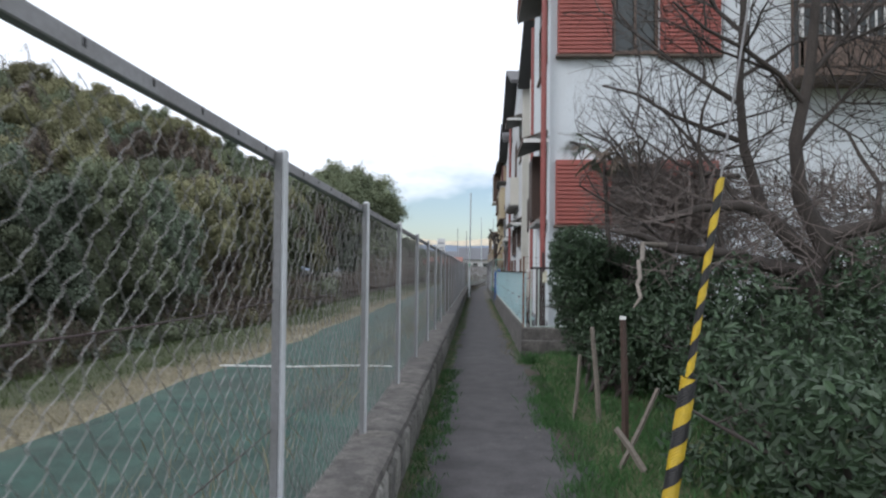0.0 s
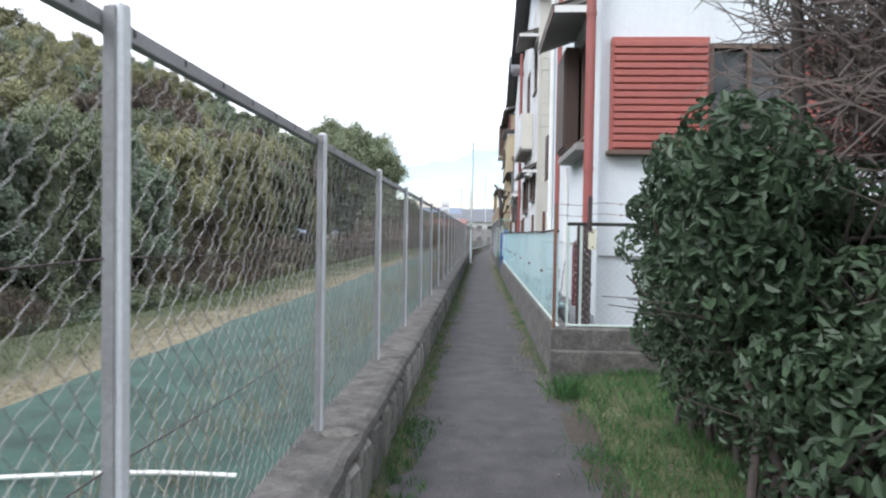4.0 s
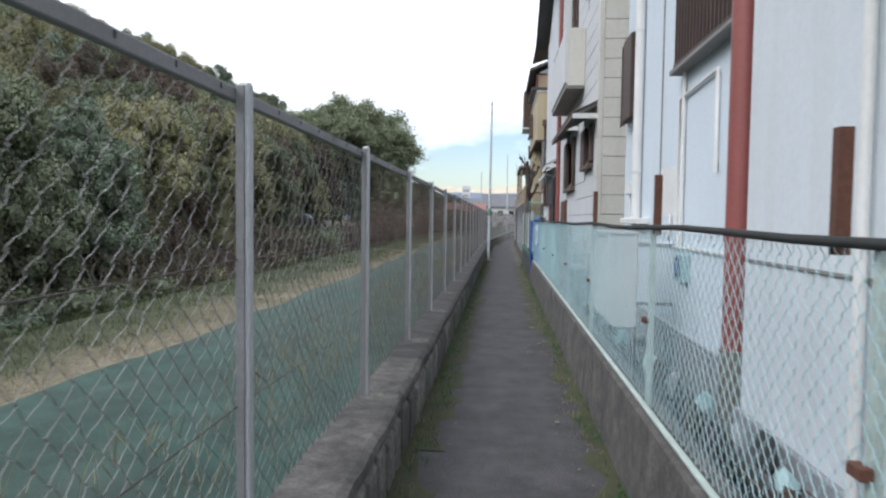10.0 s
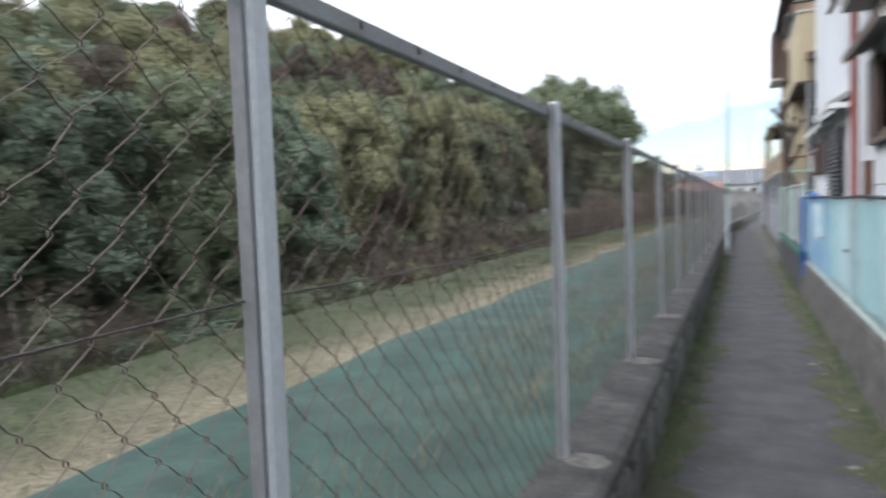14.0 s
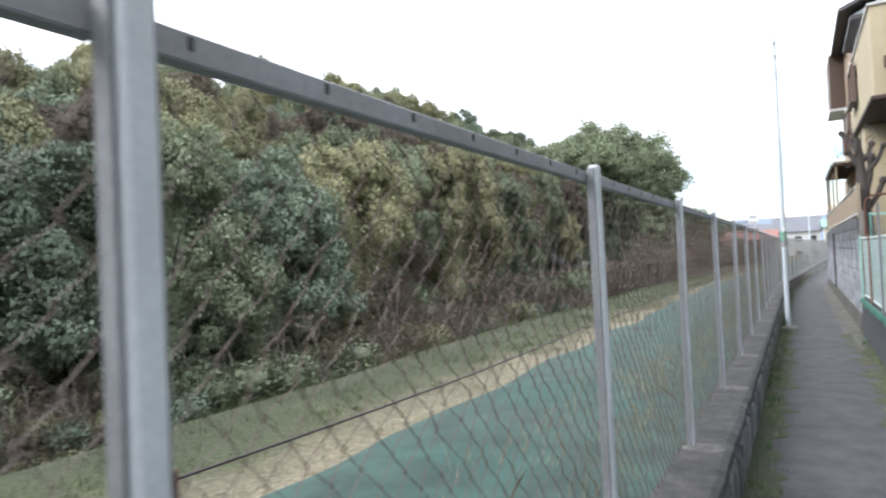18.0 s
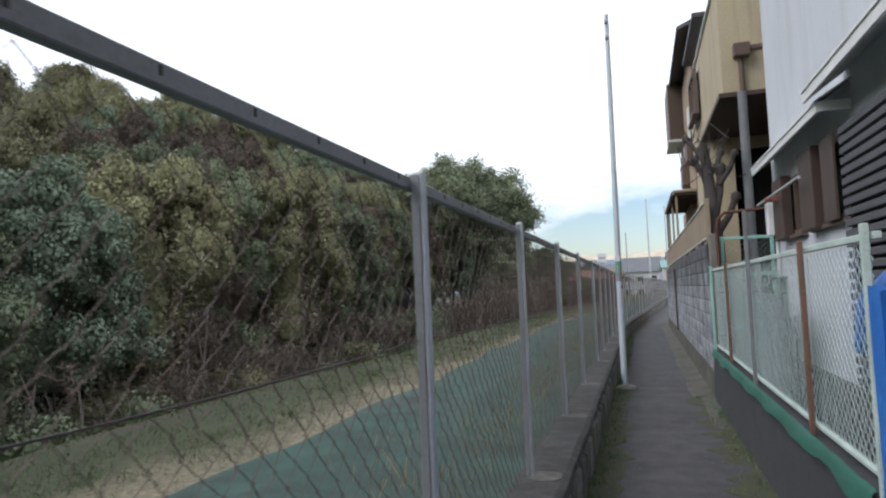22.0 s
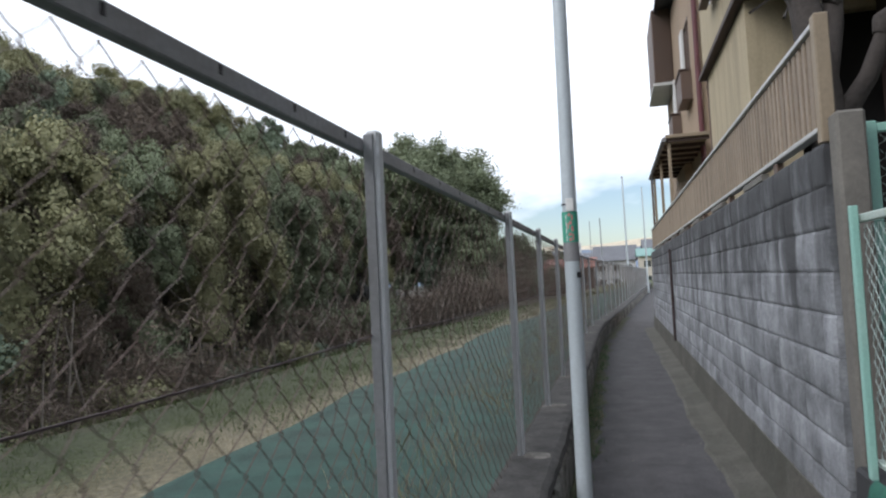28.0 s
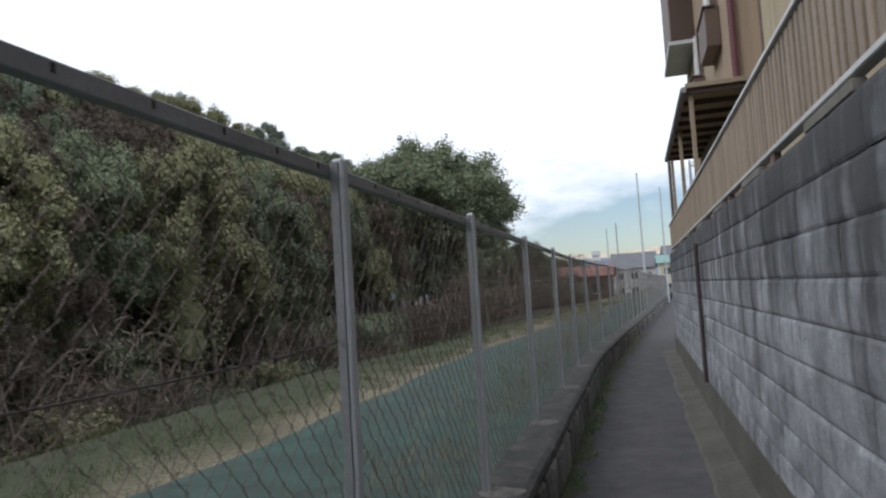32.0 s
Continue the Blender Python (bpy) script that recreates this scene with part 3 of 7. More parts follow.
def holed_wall(axis, at, thick, a0, a1, z0, z1, holes, bm=None):
    """A wall of that thickness on the plane axis = at, from a0 to a1, with openings (a, z, a, z) cut through it."""
    bm = bm or bmesh.new()
    ca = sorted({a0, a1, *[h[0] for h in holes], *[h[2] for h in holes]})
    cz = sorted({z0, z1, *[h[1] for h in holes], *[h[3] for h in holes]})

    def corner(d, i, j):
        return bm.verts.new((at + d * thick, ca[i], cz[j]) if axis == "x" else (ca[i], at + d * thick, cz[j]))
    grid = [[[corner(d, i, j) for j in range(len(cz))] for i in range(len(ca))] for d in (0, 1)]

    def free(i, j):
        if not (0 <= i < len(ca) - 1 and 0 <= j < len(cz) - 1):
            return False
        u, w = (ca[i] + ca[i + 1]) / 2, (cz[j] + cz[j + 1]) / 2
        return not any(h[0] < u < h[2] and h[1] < w < h[3] for h in holes)
    for i in range(len(ca) - 1):
        for j in range(len(cz) - 1):
            if not free(i, j):
                continue
            for g in grid:
                bm.faces.new((g[i][j], g[i + 1][j], g[i + 1][j + 1], g[i][j + 1]))
            for di, dj, p, q in ((-1, 0, (i, j), (i, j + 1)), (1, 0, (i + 1, j), (i + 1, j + 1)), (0, -1, (i, j), (i + 1, j)), (0, 1, (i, j + 1), (i + 1, j + 1))):
                if not free(i + di, j + dj):
                    bm.faces.new((grid[0][p[0]][p[1]], grid[0][q[0]][q[1]], grid[1][q[0]][q[1]], grid[1][p[0]][p[1]]))
    for v in [v for v in bm.verts if not v.link_faces]:
        bm.verts.remove(v)
    bmesh.ops.recalc_face_normals(bm, faces=bm.faces)
    return bm


# ---- the lie of the land ----
FENCE_X, WALL_FACE, WALL_TOP, POST_FIRST, POST_STEP = -0.78, -0.52, 0.40, 2.82, 2.0
rng = np.random.default_rng(11)


def bend(y):
    """How far the lane has swung to the east at y."""
    return 0.0 if y < 46 else (0.0066 * (y - 46) ** 2 if y < 51 else 0.165 + (y - 51) * 0.066)


def ease(v):
    v = min(max(v, 0.0), 1.0)
    return v * v * (3 - 2 * v)


def mat_edge(y):
    return -3.02 - 0.25 * ease((y - 30) / 30) + 0.05 * math.sin(y * 0.7 + 0.6) - 0.04 * math.sin(y * 1.9)


def lip(y):
    """Where the level strip beyond the sheeting breaks off towards the hollow."""
    return -4.75 - 0.55 * ease((y - 18) / 12) + 0.12 * math.sin(y * 0.5)


def skyline(y):
    """How steeply the tops of the wood climb away from the path."""
    return 0.335 + 0.03 * ease((y - 48) / 8) + 0.03 * ease((y - 54) / 7) + 0.047 * ease((y - 62) / 4) + 0.015 * ease((y - 68) / 18) + 0.092 * ease((y - 84) / 32)


def land(x, y):
    x = x - bend(y)
    if x > -0.7:
        return -0.012 if x < 0.9 else min(0.12, (x - 0.9) * 0.4 - 0.012)
    edge = lip(y)
    if x > edge:
        return 0.30
    floor_z = -5.2 + 3.7 * ease((y - 72) / 36)
    z = 0.30 + (floor_z - 0.30) * min((edge - x) / (18 + edge), 1.0)
    if x < -23:
        d = -x - 23
        z += 1.04 * skyline(y) * (d - 2 * (1 - math.exp(-d / 2))) * (1 - 0.8 * ease((d - 42) / 60)) * (1 - ease((y - 112) / 34))
    return z


# ground: one sheet to the horizon, finer near the lane
def ground_sheet():
    xs = [-3000, -1500, -700, -350, -200, -140, -110, -90, -80, -72, -64, -56, -48, -42, -36, -31, -27, -25, -23, -20, -18, -15, -11, -8,
          -6.4, -5.8, -5.4, -5.1, -4.8, -4.4, -3.9, -3.4, -3, -2, -1.3, -0.84, -0.68, 0.6, 0.9, 1.2, 2, 4, 8, 14, 25, 45, 90, 200, 500, 1200, 3000]
    ys = [-3000, -1000, -300, -120, -60, -30] + [-20 + 4 * k for k in range(48)] + [180, 200, 230, 280, 360, 500, 800, 1500, 3000]
    bm = bmesh.new()
    grid = [[bm.verts.new((x + (bend(y) if -12 < x < 9 and y < 300 else 0), y, land(x + bend(y), y) + (0.06 * noise.noise((x * 0.7, y * 0.7, 0)) if -26 < x < -6 else 0)))
             for y in ys] for x in xs]
    for a, b in zip(grid, grid[1:]):
        for j in range(len(ys) - 1):
            bm.faces.new((a[j], b[j], b[j + 1], a[j + 1]))
    bm.normal_update()
    ob = new("ground", finish(bm, "ground", "earth", True))
    m = bpy.data.materials.new("meadow_and_litter")
    m.use_nodes = True
    t = m.node_tree
    b = t.nodes["Principled BSDF"]
    g = t.nodes.new("ShaderNodeNewGeometry")
    split = t.nodes.new("ShaderNodeSeparateXYZ")
    t.links.new(g.outputs["Position"], split.inputs[0])
    n1 = t.nodes.new("ShaderNodeTexNoise")
    n1.inputs["Scale"].default_value, n1.inputs["Detail"].default_value = 0.9, 6
    n2 = t.nodes.new("ShaderNodeTexNoise")
    n2.inputs["Scale"].default_value, n2.inputs["Detail"].default_value = 22, 8
    for n in (n1, n2):
        t.links.new(g.outputs["Position"], n.inputs["Vector"])
    wob = t.nodes.new("ShaderNodeMath")
    wob.operation = "MULTIPLY_ADD"
    wob.inputs[1].default_value = 1.9
    t.links.new(n1.outputs["Fac"], wob.inputs[0])
    t.links.new(split.outputs["X"], wob.inputs[2])
    band = t.nodes.new("ShaderNodeValToRGB")
    scale = t.nodes.new("ShaderNodeMapRange")
    scale.inputs["From Min"].default_value, scale.inputs["From Max"].default_value = -7.7, 0.3
    t.links.new(wob.outputs[0], scale.inputs["Value"])
    t.links.new(scale.outputs["Result"], band.inputs["Fac"])
    e = band.color_ramp.elements
    e[0].position, e[0].color = 0.0, (0.040, 0.036, 0.022, 1)
    e[1].position, e[1].color = 1.0, (0.10, 0.11, 0.05, 1)
    for at, c in ((0.40, (0.055, 0.05, 0.028)), (0.48, (0.045, 0.054, 0.022)), (0.58, (0.066, 0.076, 0.033)), (0.65, (0.16, 0.142, 0.09)), (0.71, (0.235, 0.205, 0.135)), (0.76, (0.12, 0.12, 0.07))):
        k = e.new(at)
        k.color = (*c, 1)
    mul = t.nodes.new("ShaderNodeMixRGB")
    mul.blend_type = "MULTIPLY"
    mul.inputs["Fac"].default_value = 0.75
    r = t.nodes.new("ShaderNodeMapRange")
    r.inputs["From Min"].default_value, r.inputs["From Max"].default_value = 0.3, 0.7
    r.inputs["To Min"].default_value, r.inputs["To Max"].default_value = 0.45, 1.35
    t.links.new(n2.outputs["Fac"], r.inputs["Value"])
    t.links.new(band.outputs["Color"], mul.inputs["Color1"])
    t.links.new(r.outputs["Result"], mul.inputs["Color2"])
    t.links.new(mul.outputs["Color"], b.inputs["Base Color"])
    b.inputs["Roughness"].default_value = 0.95
    bp = t.nodes.new("ShaderNodeBump")
    bp.inputs["Strength"].default_value, bp.inputs["Distance"].default_value = 0.8, 0.08
    t.links.new(n2.outputs["Fac"], bp.inputs["Height"])
    t.links.new(bp.outputs["Normal"], b.inputs["Normal"])
    ob.data.materials.clear()
    ob.data.materials.append(m)
    tagged(ob, "dry grass strip, hollow and wooded hillside earth", "ground", kind="structure")


ground_sheet()


def lane_sheet(x0, x1, y0, y1, z, step, bump, name, material, label, across=6):
    n = max(int((y1 - y0) / step), 1)

    def place(u, v):
        y = y0 + (y1 - y0) * u
        x = x0 + (x1 - x0) * v
        return (x + bend(y), y, z + bump * noise.noise((x * 2.2, y * 2.2, 3)))
    return solid(name, sheet(n, across, place), material, label, "path", kind="structure", smooth=True)


lane_sheet(-0.54, 0.92, -8, 110, 0.0, 0.3, 0.0018, "path", "asphalt", "worn dark grey asphalt footpath between fence and houses", 8)

# weed mat on the level strip behind the fence
def mat_sheet(u, v):
    y = -20 + 150 * u
    x = -0.845 + (mat_edge(y) + 0.845) * v
    rip = 0.022 * noise.noise((x * 1.4, y * 0.8, 1)) + 0.012 * noise.noise((x * 5, y * 2.4, 6)) + 0.012 * math.sin(x * 7 + 1.6 * math.sin(y * 0.6))
    return (x + bend(y), y, 0.345 + rip * ease((-0.8 - x) / 0.3) - 0.035 * ease((v - 0.93) / 0.07))


weed_mat = thing("weed_mat", "teal green weed-control sheeting laid on the strip behind the fence", "ground sheet")
part("sheeting", sheet(420, 18, mat_sheet), "teal_mat", weed_mat, smooth=True)
solid("white_hose", tube([(-1.0 - 1.98 * k / 12, 8.22 - 0.22 * k / 12 + 0.03 * math.sin(k * 0.5), 0.372 + 0.006 * math.sin(k * 0.7)) for k in range(13)], 0.011, 6),
             "white_trim", "thin white hose lying across the teal sheeting", "hose", smooth=True)

# ---- low wall under the long fence ----
low_wall = thing("wall_west", "low weathered concrete wall faced with dark stones beside the path", "wall", kind="structure")


def wall_core(u0, u1):
    bm = bmesh.new()
    n = max(int((u1 - u0) / (0.18 if u0 < 50 else 0.6)), 1)
    prof = [(-0.865, -0.5), (-0.865, WALL_TOP - 0.03), (-0.845, WALL_TOP), (WALL_FACE - 0.06, WALL_TOP), (WALL_FACE - 0.022, WALL_TOP - 0.018), (WALL_FACE - 0.008, WALL_TOP - 0.05), (WALL_FACE - 0.02, 0.325), (WALL_FACE - 0.05, 0.30), (WALL_FACE - 0.05, -0.1)]
    rings = []
    for i in range(n + 1):
        y = u0 + (u1 - u0) * i / n
        rings.append([bm.verts.new((x + bend(y) + 0.008 * noise.noise((x, y * 1.4, 0)) + (0.016 * noise.noise((z * 5, y * 4.2, 2)) if x > -0.7 and z > 0.2 else 0), y, z + 0.016 * noise.noise((x * 3, y * 1.1, 5)) + 0.010 * noise.noise((x * 6, y * 4.5, 9)) * (z > 0.2))) for x, z in prof])
    for a, b in zip(rings, rings[1:]):
        for k in range(len(prof) - 1):
            bm.faces.new((a[k], a[k + 1], b[k + 1], b[k]))
    return bm


part("coping", wall_core(-8, 18), "wall_concrete", low_wall)
part("coping", wall_core(18, 50), "old_concrete", low_wall, "coping blackened by mould")
part("coping", wall_core(50, 110), "old_concrete", low_wall, "coping blackened by mould")


# ---- long chain-link fence on the low wall ----
POSTS = [POST_FIRST + POST_STEP * k for k in range(-4, 16)] + [34.86, 37.40, 39.11, 40.89, 42.85] + [44.85 + POST_STEP * k for k in range(32)]

face_mesh = finish(box(-0.012, -0.0235, 0, 0.026, 0.0235, 1.572, 0.006), "post", "galvanised")
# shade beside the post face is put into the flanges' darker grey
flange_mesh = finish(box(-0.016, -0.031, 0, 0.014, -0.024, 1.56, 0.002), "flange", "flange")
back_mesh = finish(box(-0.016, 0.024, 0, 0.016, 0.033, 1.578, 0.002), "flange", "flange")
rail_mesh = finish(box(-0.042, 0.0, -0.021, -0.010, 1.0, 0.021, 0.003), "top_rail", "rail_steel")
slot_mesh = finish(box(-0.0095, -0.004, -0.008, -0.0075, 0.004, 0.010), "rail_slot", "black")
net_mesh = link_mesh("wire_mesh", POST_STEP, 1.46, 0.094, 0.0014, "wire", 0.005, 0.12)
old_net = link_mesh("wire_mesh", POST_STEP, 1.46, 0.094, 0.0016, "old_wire", 0.0045, 0.06)
clip_mesh = finish(box(0.0, 0.036, -0.018, 0.012, 0.048, 0.018, 0.003), "wire_clip", "rust")
line_mesh = finish(tube([(0, k / 8, -0.015 * math.sin(math.pi * k / 8)) for k in range(9)], 0.0023, 5), "tension_wire", "dark_pipe")


def pad(seed):
    """The low ragged patch of mortar round a post's foot, running out to the lip of the wall."""
    def place(u, v):
        a = 2 * math.pi * u
        rim = 1 + 0.35 * noise.noise((math.cos(a) * 1.3, math.sin(a) * 1.3, seed)) + 0.18 * noise.noise((math.cos(a) * 4, math.sin(a) * 4, seed))
        r = v * rim
        x, y = 0.085 + 0.135 * r * math.cos(a), 0.105 * r * math.sin(a)
        h = 0.018 * (1 - v ** 1.6) * (0.8 + 0.5 * noise.noise((x * 12, y * 12, seed))) - 0.006 * v
        return (x, y, h + 0.004)
    return finish(sheet(20, 5, place), "mortar_pad", "pad_mortar", True)


PADS = [pad(q) for q in range(3)]
fence = thing("chain_link_fence", "tall galvanised chain-link fence with steel top rail", "fence")
for k, (y, y_next) in enumerate(zip(POSTS, POSTS[1:])):
    bay = y_next - y
    swing = math.atan2(bend(y_next) - bend(y), bay)
    base = Matrix.Translation((FENCE_X + bend(y), y, WALL_TOP)) @ Matrix.Rotation(-swing, 4, "Z")
    lean = Matrix.Rotation(rng.normal(0, 0.002), 4, "X") @ Matrix.Rotation(rng.normal(0, 0.002), 4, "Y")
    post = part("post", face_mesh, "", fence)
    post.matrix_basis = base @ lean
    part("flange", flange_mesh, "", post, "weathered steel flange with side shade in its dark grey")
    part("flange", back_mesh, "", post, "weathered steel flange with side shade in its dark grey")
    top = base @ Matrix.Translation((-0.012, 0, 1.533 + (0.016 if y < 2 else 0)))
    rail = part("top_rail", rail_mesh, "", fence)
    rail.matrix_basis = top @ Matrix.Translation((0, 0.002, 0)) @ Matrix.Diagonal((1, bay - 0.004, 1, 1))
    net = part("wire_mesh", net_mesh if y < 16 else old_net, "", fence, "" if y < 16 else "rusting aged wire mesh")
    net.matrix_basis = base @ Matrix.Translation((-0.022, 0, 0.035)) @ Matrix.Diagonal((1, bay / POST_STEP, 1, 1))
    net["kind"] = "stuff"
    for z in ((0.50, 0.99) if y < 16 else (0.99,)):
        part("tension_wire", line_mesh, "", fence).matrix_basis = base @ Matrix.Translation((-0.012, 0, z)) @ Matrix.Diagonal((1, bay, 1, 1))
        if y < 46:
            part("wire_clip", clip_mesh, "", fence, "rusty wire clip").matrix_basis = base @ Matrix.Translation((0, 0, z))
    if y < 46:
        for q in range(7):
            part("rail_slot", slot_mesh, "", fence).matrix_basis = top @ Matrix.Translation((0, 0.12 + q * bay * 0.145, 0.004))
    if y < 70:
        part("mortar_pad", PADS[k % 3], "", low_wall).matrix_basis = base


# ---- trees of the hillside ----
def tree_crown(seed, height, spread, lumps, per_lump, leaf, material, low=0.12, slim=0.8, share=7):
    """A crown of leafy boughs on an egg-shaped outline, each bough a cluster of small lumps with gaps between."""
    r = np.random.default_rng(seed)
    out, boughs = [], []
    for _ in range(lumps // share):
        a = r.random() * 2 * math.pi
        h = r.random() ** 0.75
        d = spread * math.sqrt(max(1 - ((h - 0.3) / 0.74) ** 2, 0.03)) * (0.62 + 0.2 * r.random())
        boughs.append((np.array((d * math.cos(a), d * math.sin(a), height * (low + (0.9 - low) * h))), spread * (0.18 + 0.14 * r.random())))
    for k in range(lumps):
        c, reach = boughs[k % len(boughs)]
        d = r.normal(0, 1, 3) + c * (0.5 / spread, 0.5 / spread, 0) + (0, 0, 0.45)
        out.append((tuple(c + d / np.linalg.norm(d) * reach * (0.75 + 0.3 * r.random())), spread * (0.07 + 0.11 * r.random() ** 1.7)))
    if slim > 0.5:
        out += [((0, 0, height * q), spread * (0.52 - 0.3 * abs(q - 0.45))) for q in (0.3, 0.4, 0.5, 0.6, 0.7)] * 3
    c, n = clump_points(out, per_lump, r, 0.92, 0.45)
    c = c + n * (spread * 0.055 * np.sin(c * 7.3 + seed).sum(1) * r.random(len(c)))[:, None] + r.normal(0, spread * 0.022, c.shape)
    n = n + r.normal(0, 0.36, n.shape)
    n /= np.linalg.norm(n, axis=1)[:, None]
    size = leaf * (0.5 + 0.9 * r.random(len(c)))
    return leaf_mesh("crown", c, n, size, size * slim, material, r, tilt=0.3, soft=True, core=lump_cores(out if slim > 0.5 else out[:4], r, 0.45))


def tree_wood(seed, height, spread, girth, material="bark", lean=0.0):
    r = np.random.default_rng(seed)
    bm = bmesh.new()
    top = Vector((lean * height, 0, height * 0.8))
    pts = [Vector((lean * height * q * q + 0.12 * r.normal(), 0.12 * r.normal(), height * 0.8 * q)) for q in (0, 0.25, 0.5, 0.75, 1)]
    pts[0] = Vector((0, 0, -0.4))
    tube(pts, [girth, girth * 0.8, girth * 0.6, girth * 0.4, girth * 0.15], 7, bm)
    for k in range(7):
        q = 0.25 + 0.6 * r.random()
        s = top * q
        a = r.random() * 6.28
        e = s + Vector((math.cos(a) * spread * 0.7, math.sin(a) * spread * 0.7, height * (0.12 + 0.12 * r.random())))
        tube([s, s.lerp(e, 0.5) + Vector((0, 0, height * 0.03)), e], [girth * 0.4, girth * 0.25, girth * 0.08], 5, bm)
    return finish(bm, "trunk", material, True)


KINDS = []
for seed, h, s, lumps, per, leaf, mat_name, low, slim, label in (
        (1, 9.0, 3.3, 220, 480, 0.112, "leaf_a", 0.12, 0.8, "dense dark green broadleaf evergreen tree on the hillside"),
        (2, 9.0, 3.5, 220, 480, 0.112, "leaf_b", 0.14, 0.8, "olive green rounded evergreen tree on the hillside"),
        (3, 9.0, 3.3, 215, 480, 0.112, "leaf_c", 0.10, 0.8, "bluish dark green evergreen tree on the hillside"),
        (4, 9.0, 3.0, 215, 480, 0.112, "leaf_a", 0.26, 0.8, "narrow dark green evergreen tree on the hillside"),
        (5, 9.0, 3.7, 220, 480, 0.112, "leaf_b", 0.24, 0.8, "low spreading olive green tree on the hillside"),
        (6, 9.0, 3.1, 130, 300, 0.26, "thicket", 0.18, 0.10, "leafless grey-brown twiggy tree on the hillside")):
    KINDS.append((tree_crown(seed, h, s, lumps, per, leaf, mat_name, low, slim), tree_wood(seed + 40, h, s, 0.16, "pale_bark" if slim < 0.5 or low > 0.2 else "bark"), label))


def plant(kind, x, y, scale, turn, z=None):
    crown, wood, label = KINDS[kind]
    t = thing("tree", label, "tree", group="trees on the hillside")
    t.matrix_basis = Matrix.Translation((x, y, (land(x, y) if z is None else z) - 0.1)) @ Matrix.Rotation(turn, 4, "Z") @ Matrix.Diagonal((scale[0], scale[0], scale[1], 1))
    part("trunk", wood, "", t)
    part("crown", crown, "", t)
    return t


trng = np.random.default_rng(21)
for row, (x0, step, wide) in enumerate(((-25.8, 5.2, 1.2), (-29.5, 5.6, 1.3), (-34, 6.0, 1.35), (-39, 6.4, 1.4), (-45, 7.0, 1.45), (-52, 7.6, 1.5), (-60, 8.4, 1.6))):
    y = -14 + row * 2.0
    while y < 118:
        x = x0 + trng.normal(0, 0.8) + bend(min(y, 60)) 
        top = 1.5 + skyline(y) * -x * ((0.78, 0.82, 0.87, 0.93, 0.93, 0.90, 0.88)[row] + 0.06 * trng.random())
        tall = min(max(top - land(x, y), 5.0), 18.0)
        k = int(trng.choice((0, 1, 2, 3, 4, 5), p=(0.24, 0.16, 0.22, 0.14, 0.13, 0.11)))
        if not (y > 104 and x < -45):
            plant(k, x, y + trng.normal(0, 0.8), (wide * (0.85 + 0.35 * trng.random()), tall / 9.0), trng.random() * 6.28)
        y += step * (0.8 + 0.4 * trng.random())

# the broad domed tree at the end of the ridge
KINDS.append((tree_crown(77, 12.4, 9.2, 260, 620, 0.22, "leaf_a", 0.3, 0.8, 3), tree_wood(78, 12.5, 6, 0.35), "large dome-shaped evergreen tree at the end of the ridge"))
plant(6, -24.0, 111, (1.2, 0.96), 0.4, 5.1)
for x, y, s, k in ((-12.5, 117, 0.95, 0), (-15.5, 108, 1.1, 3), (-13, 124, 0.9, 0), (-11, 131, 0.8, 3), (-9, 138, 0.75, 2), (-14, 119, 0.95, 1), (-6.5, 146, 0.6, 0), (-30, 113, 1.3, 2), (-10.5, 121, 0.75, 2), (-9.8, 127, 0.72, 1), (-8.2, 133, 0.62, 0), (-7.2, 141, 0.55, 3), (-25, 104, 1.1, 0), (-20.5, 108, 1.0, 2), (-28, 109, 1.1, 3), (-17.5, 113, 0.95, 0), (-22, 116, 1.0, 2), (-16.5, 110, 1.3, 0), (-20, 112, 1.35, 3), (-24.5, 110, 1.4, 2)):
    plant(k, x, y, (s, s), y, max(land(x, y), -1.6))

# brown thicket along the foot of the wood
def thicket(seed):
    r = np.random.default_rng(seed)
    lumps = [((r.normal(0, 1.1), r.normal(0, 1.5), 0.5 + 1.3 * r.random()), 0.7 + 0.35 * r.random()) for _ in range(9)]
    c, n = clump_points(lumps, 420, r, 0.9, 0.5)
    size = 0.21 * (0.5 + r.random(len(c)))
    return leaf_mesh("foliage", c, n, size, size * 0.09, "thicket", r)


def scrub(seed, material):
    r = np.random.default_rng(seed)
    lumps = [((r.normal(0, 0.8), r.normal(0, 1.2), 0.4 + 1.3 * r.random()), 0.35 + 0.3 * r.random()) for _ in range(26)]
    c, n = clump_points(lumps, 420, r, 0.9, 0.3)
    c = c + r.normal(0, 0.07, c.shape)
    n = n + r.normal(0, 0.5, n.shape)
    size = 0.10 * (0.6 + 0.8 * r.random(len(c)))
    return leaf_mesh("foliage", c, n, size, size * 0.7, material, r, tilt=0.3, soft=True, core=lump_cores(lumps, r, 0.6))


def stems(seed):
    r = np.random.default_rng(seed)
    bm = bmesh.new()
    for _ in range(9):
        a = Vector((r.normal(0, 0.7), r.normal(0, 1.1), -0.2))
        e = a + Vector((r.normal(0, 0.5), r.normal(0, 0.6), 1.6 + r.random() * 1.4))
        tube([a, a.lerp(e, 0.5) + Vector((r.normal(0, 0.12), r.normal(0, 0.12), 0)), e], [0.035, 0.026, 0.01], 5, bm)
    return finish(bm, "stem", "pale_bark", True)


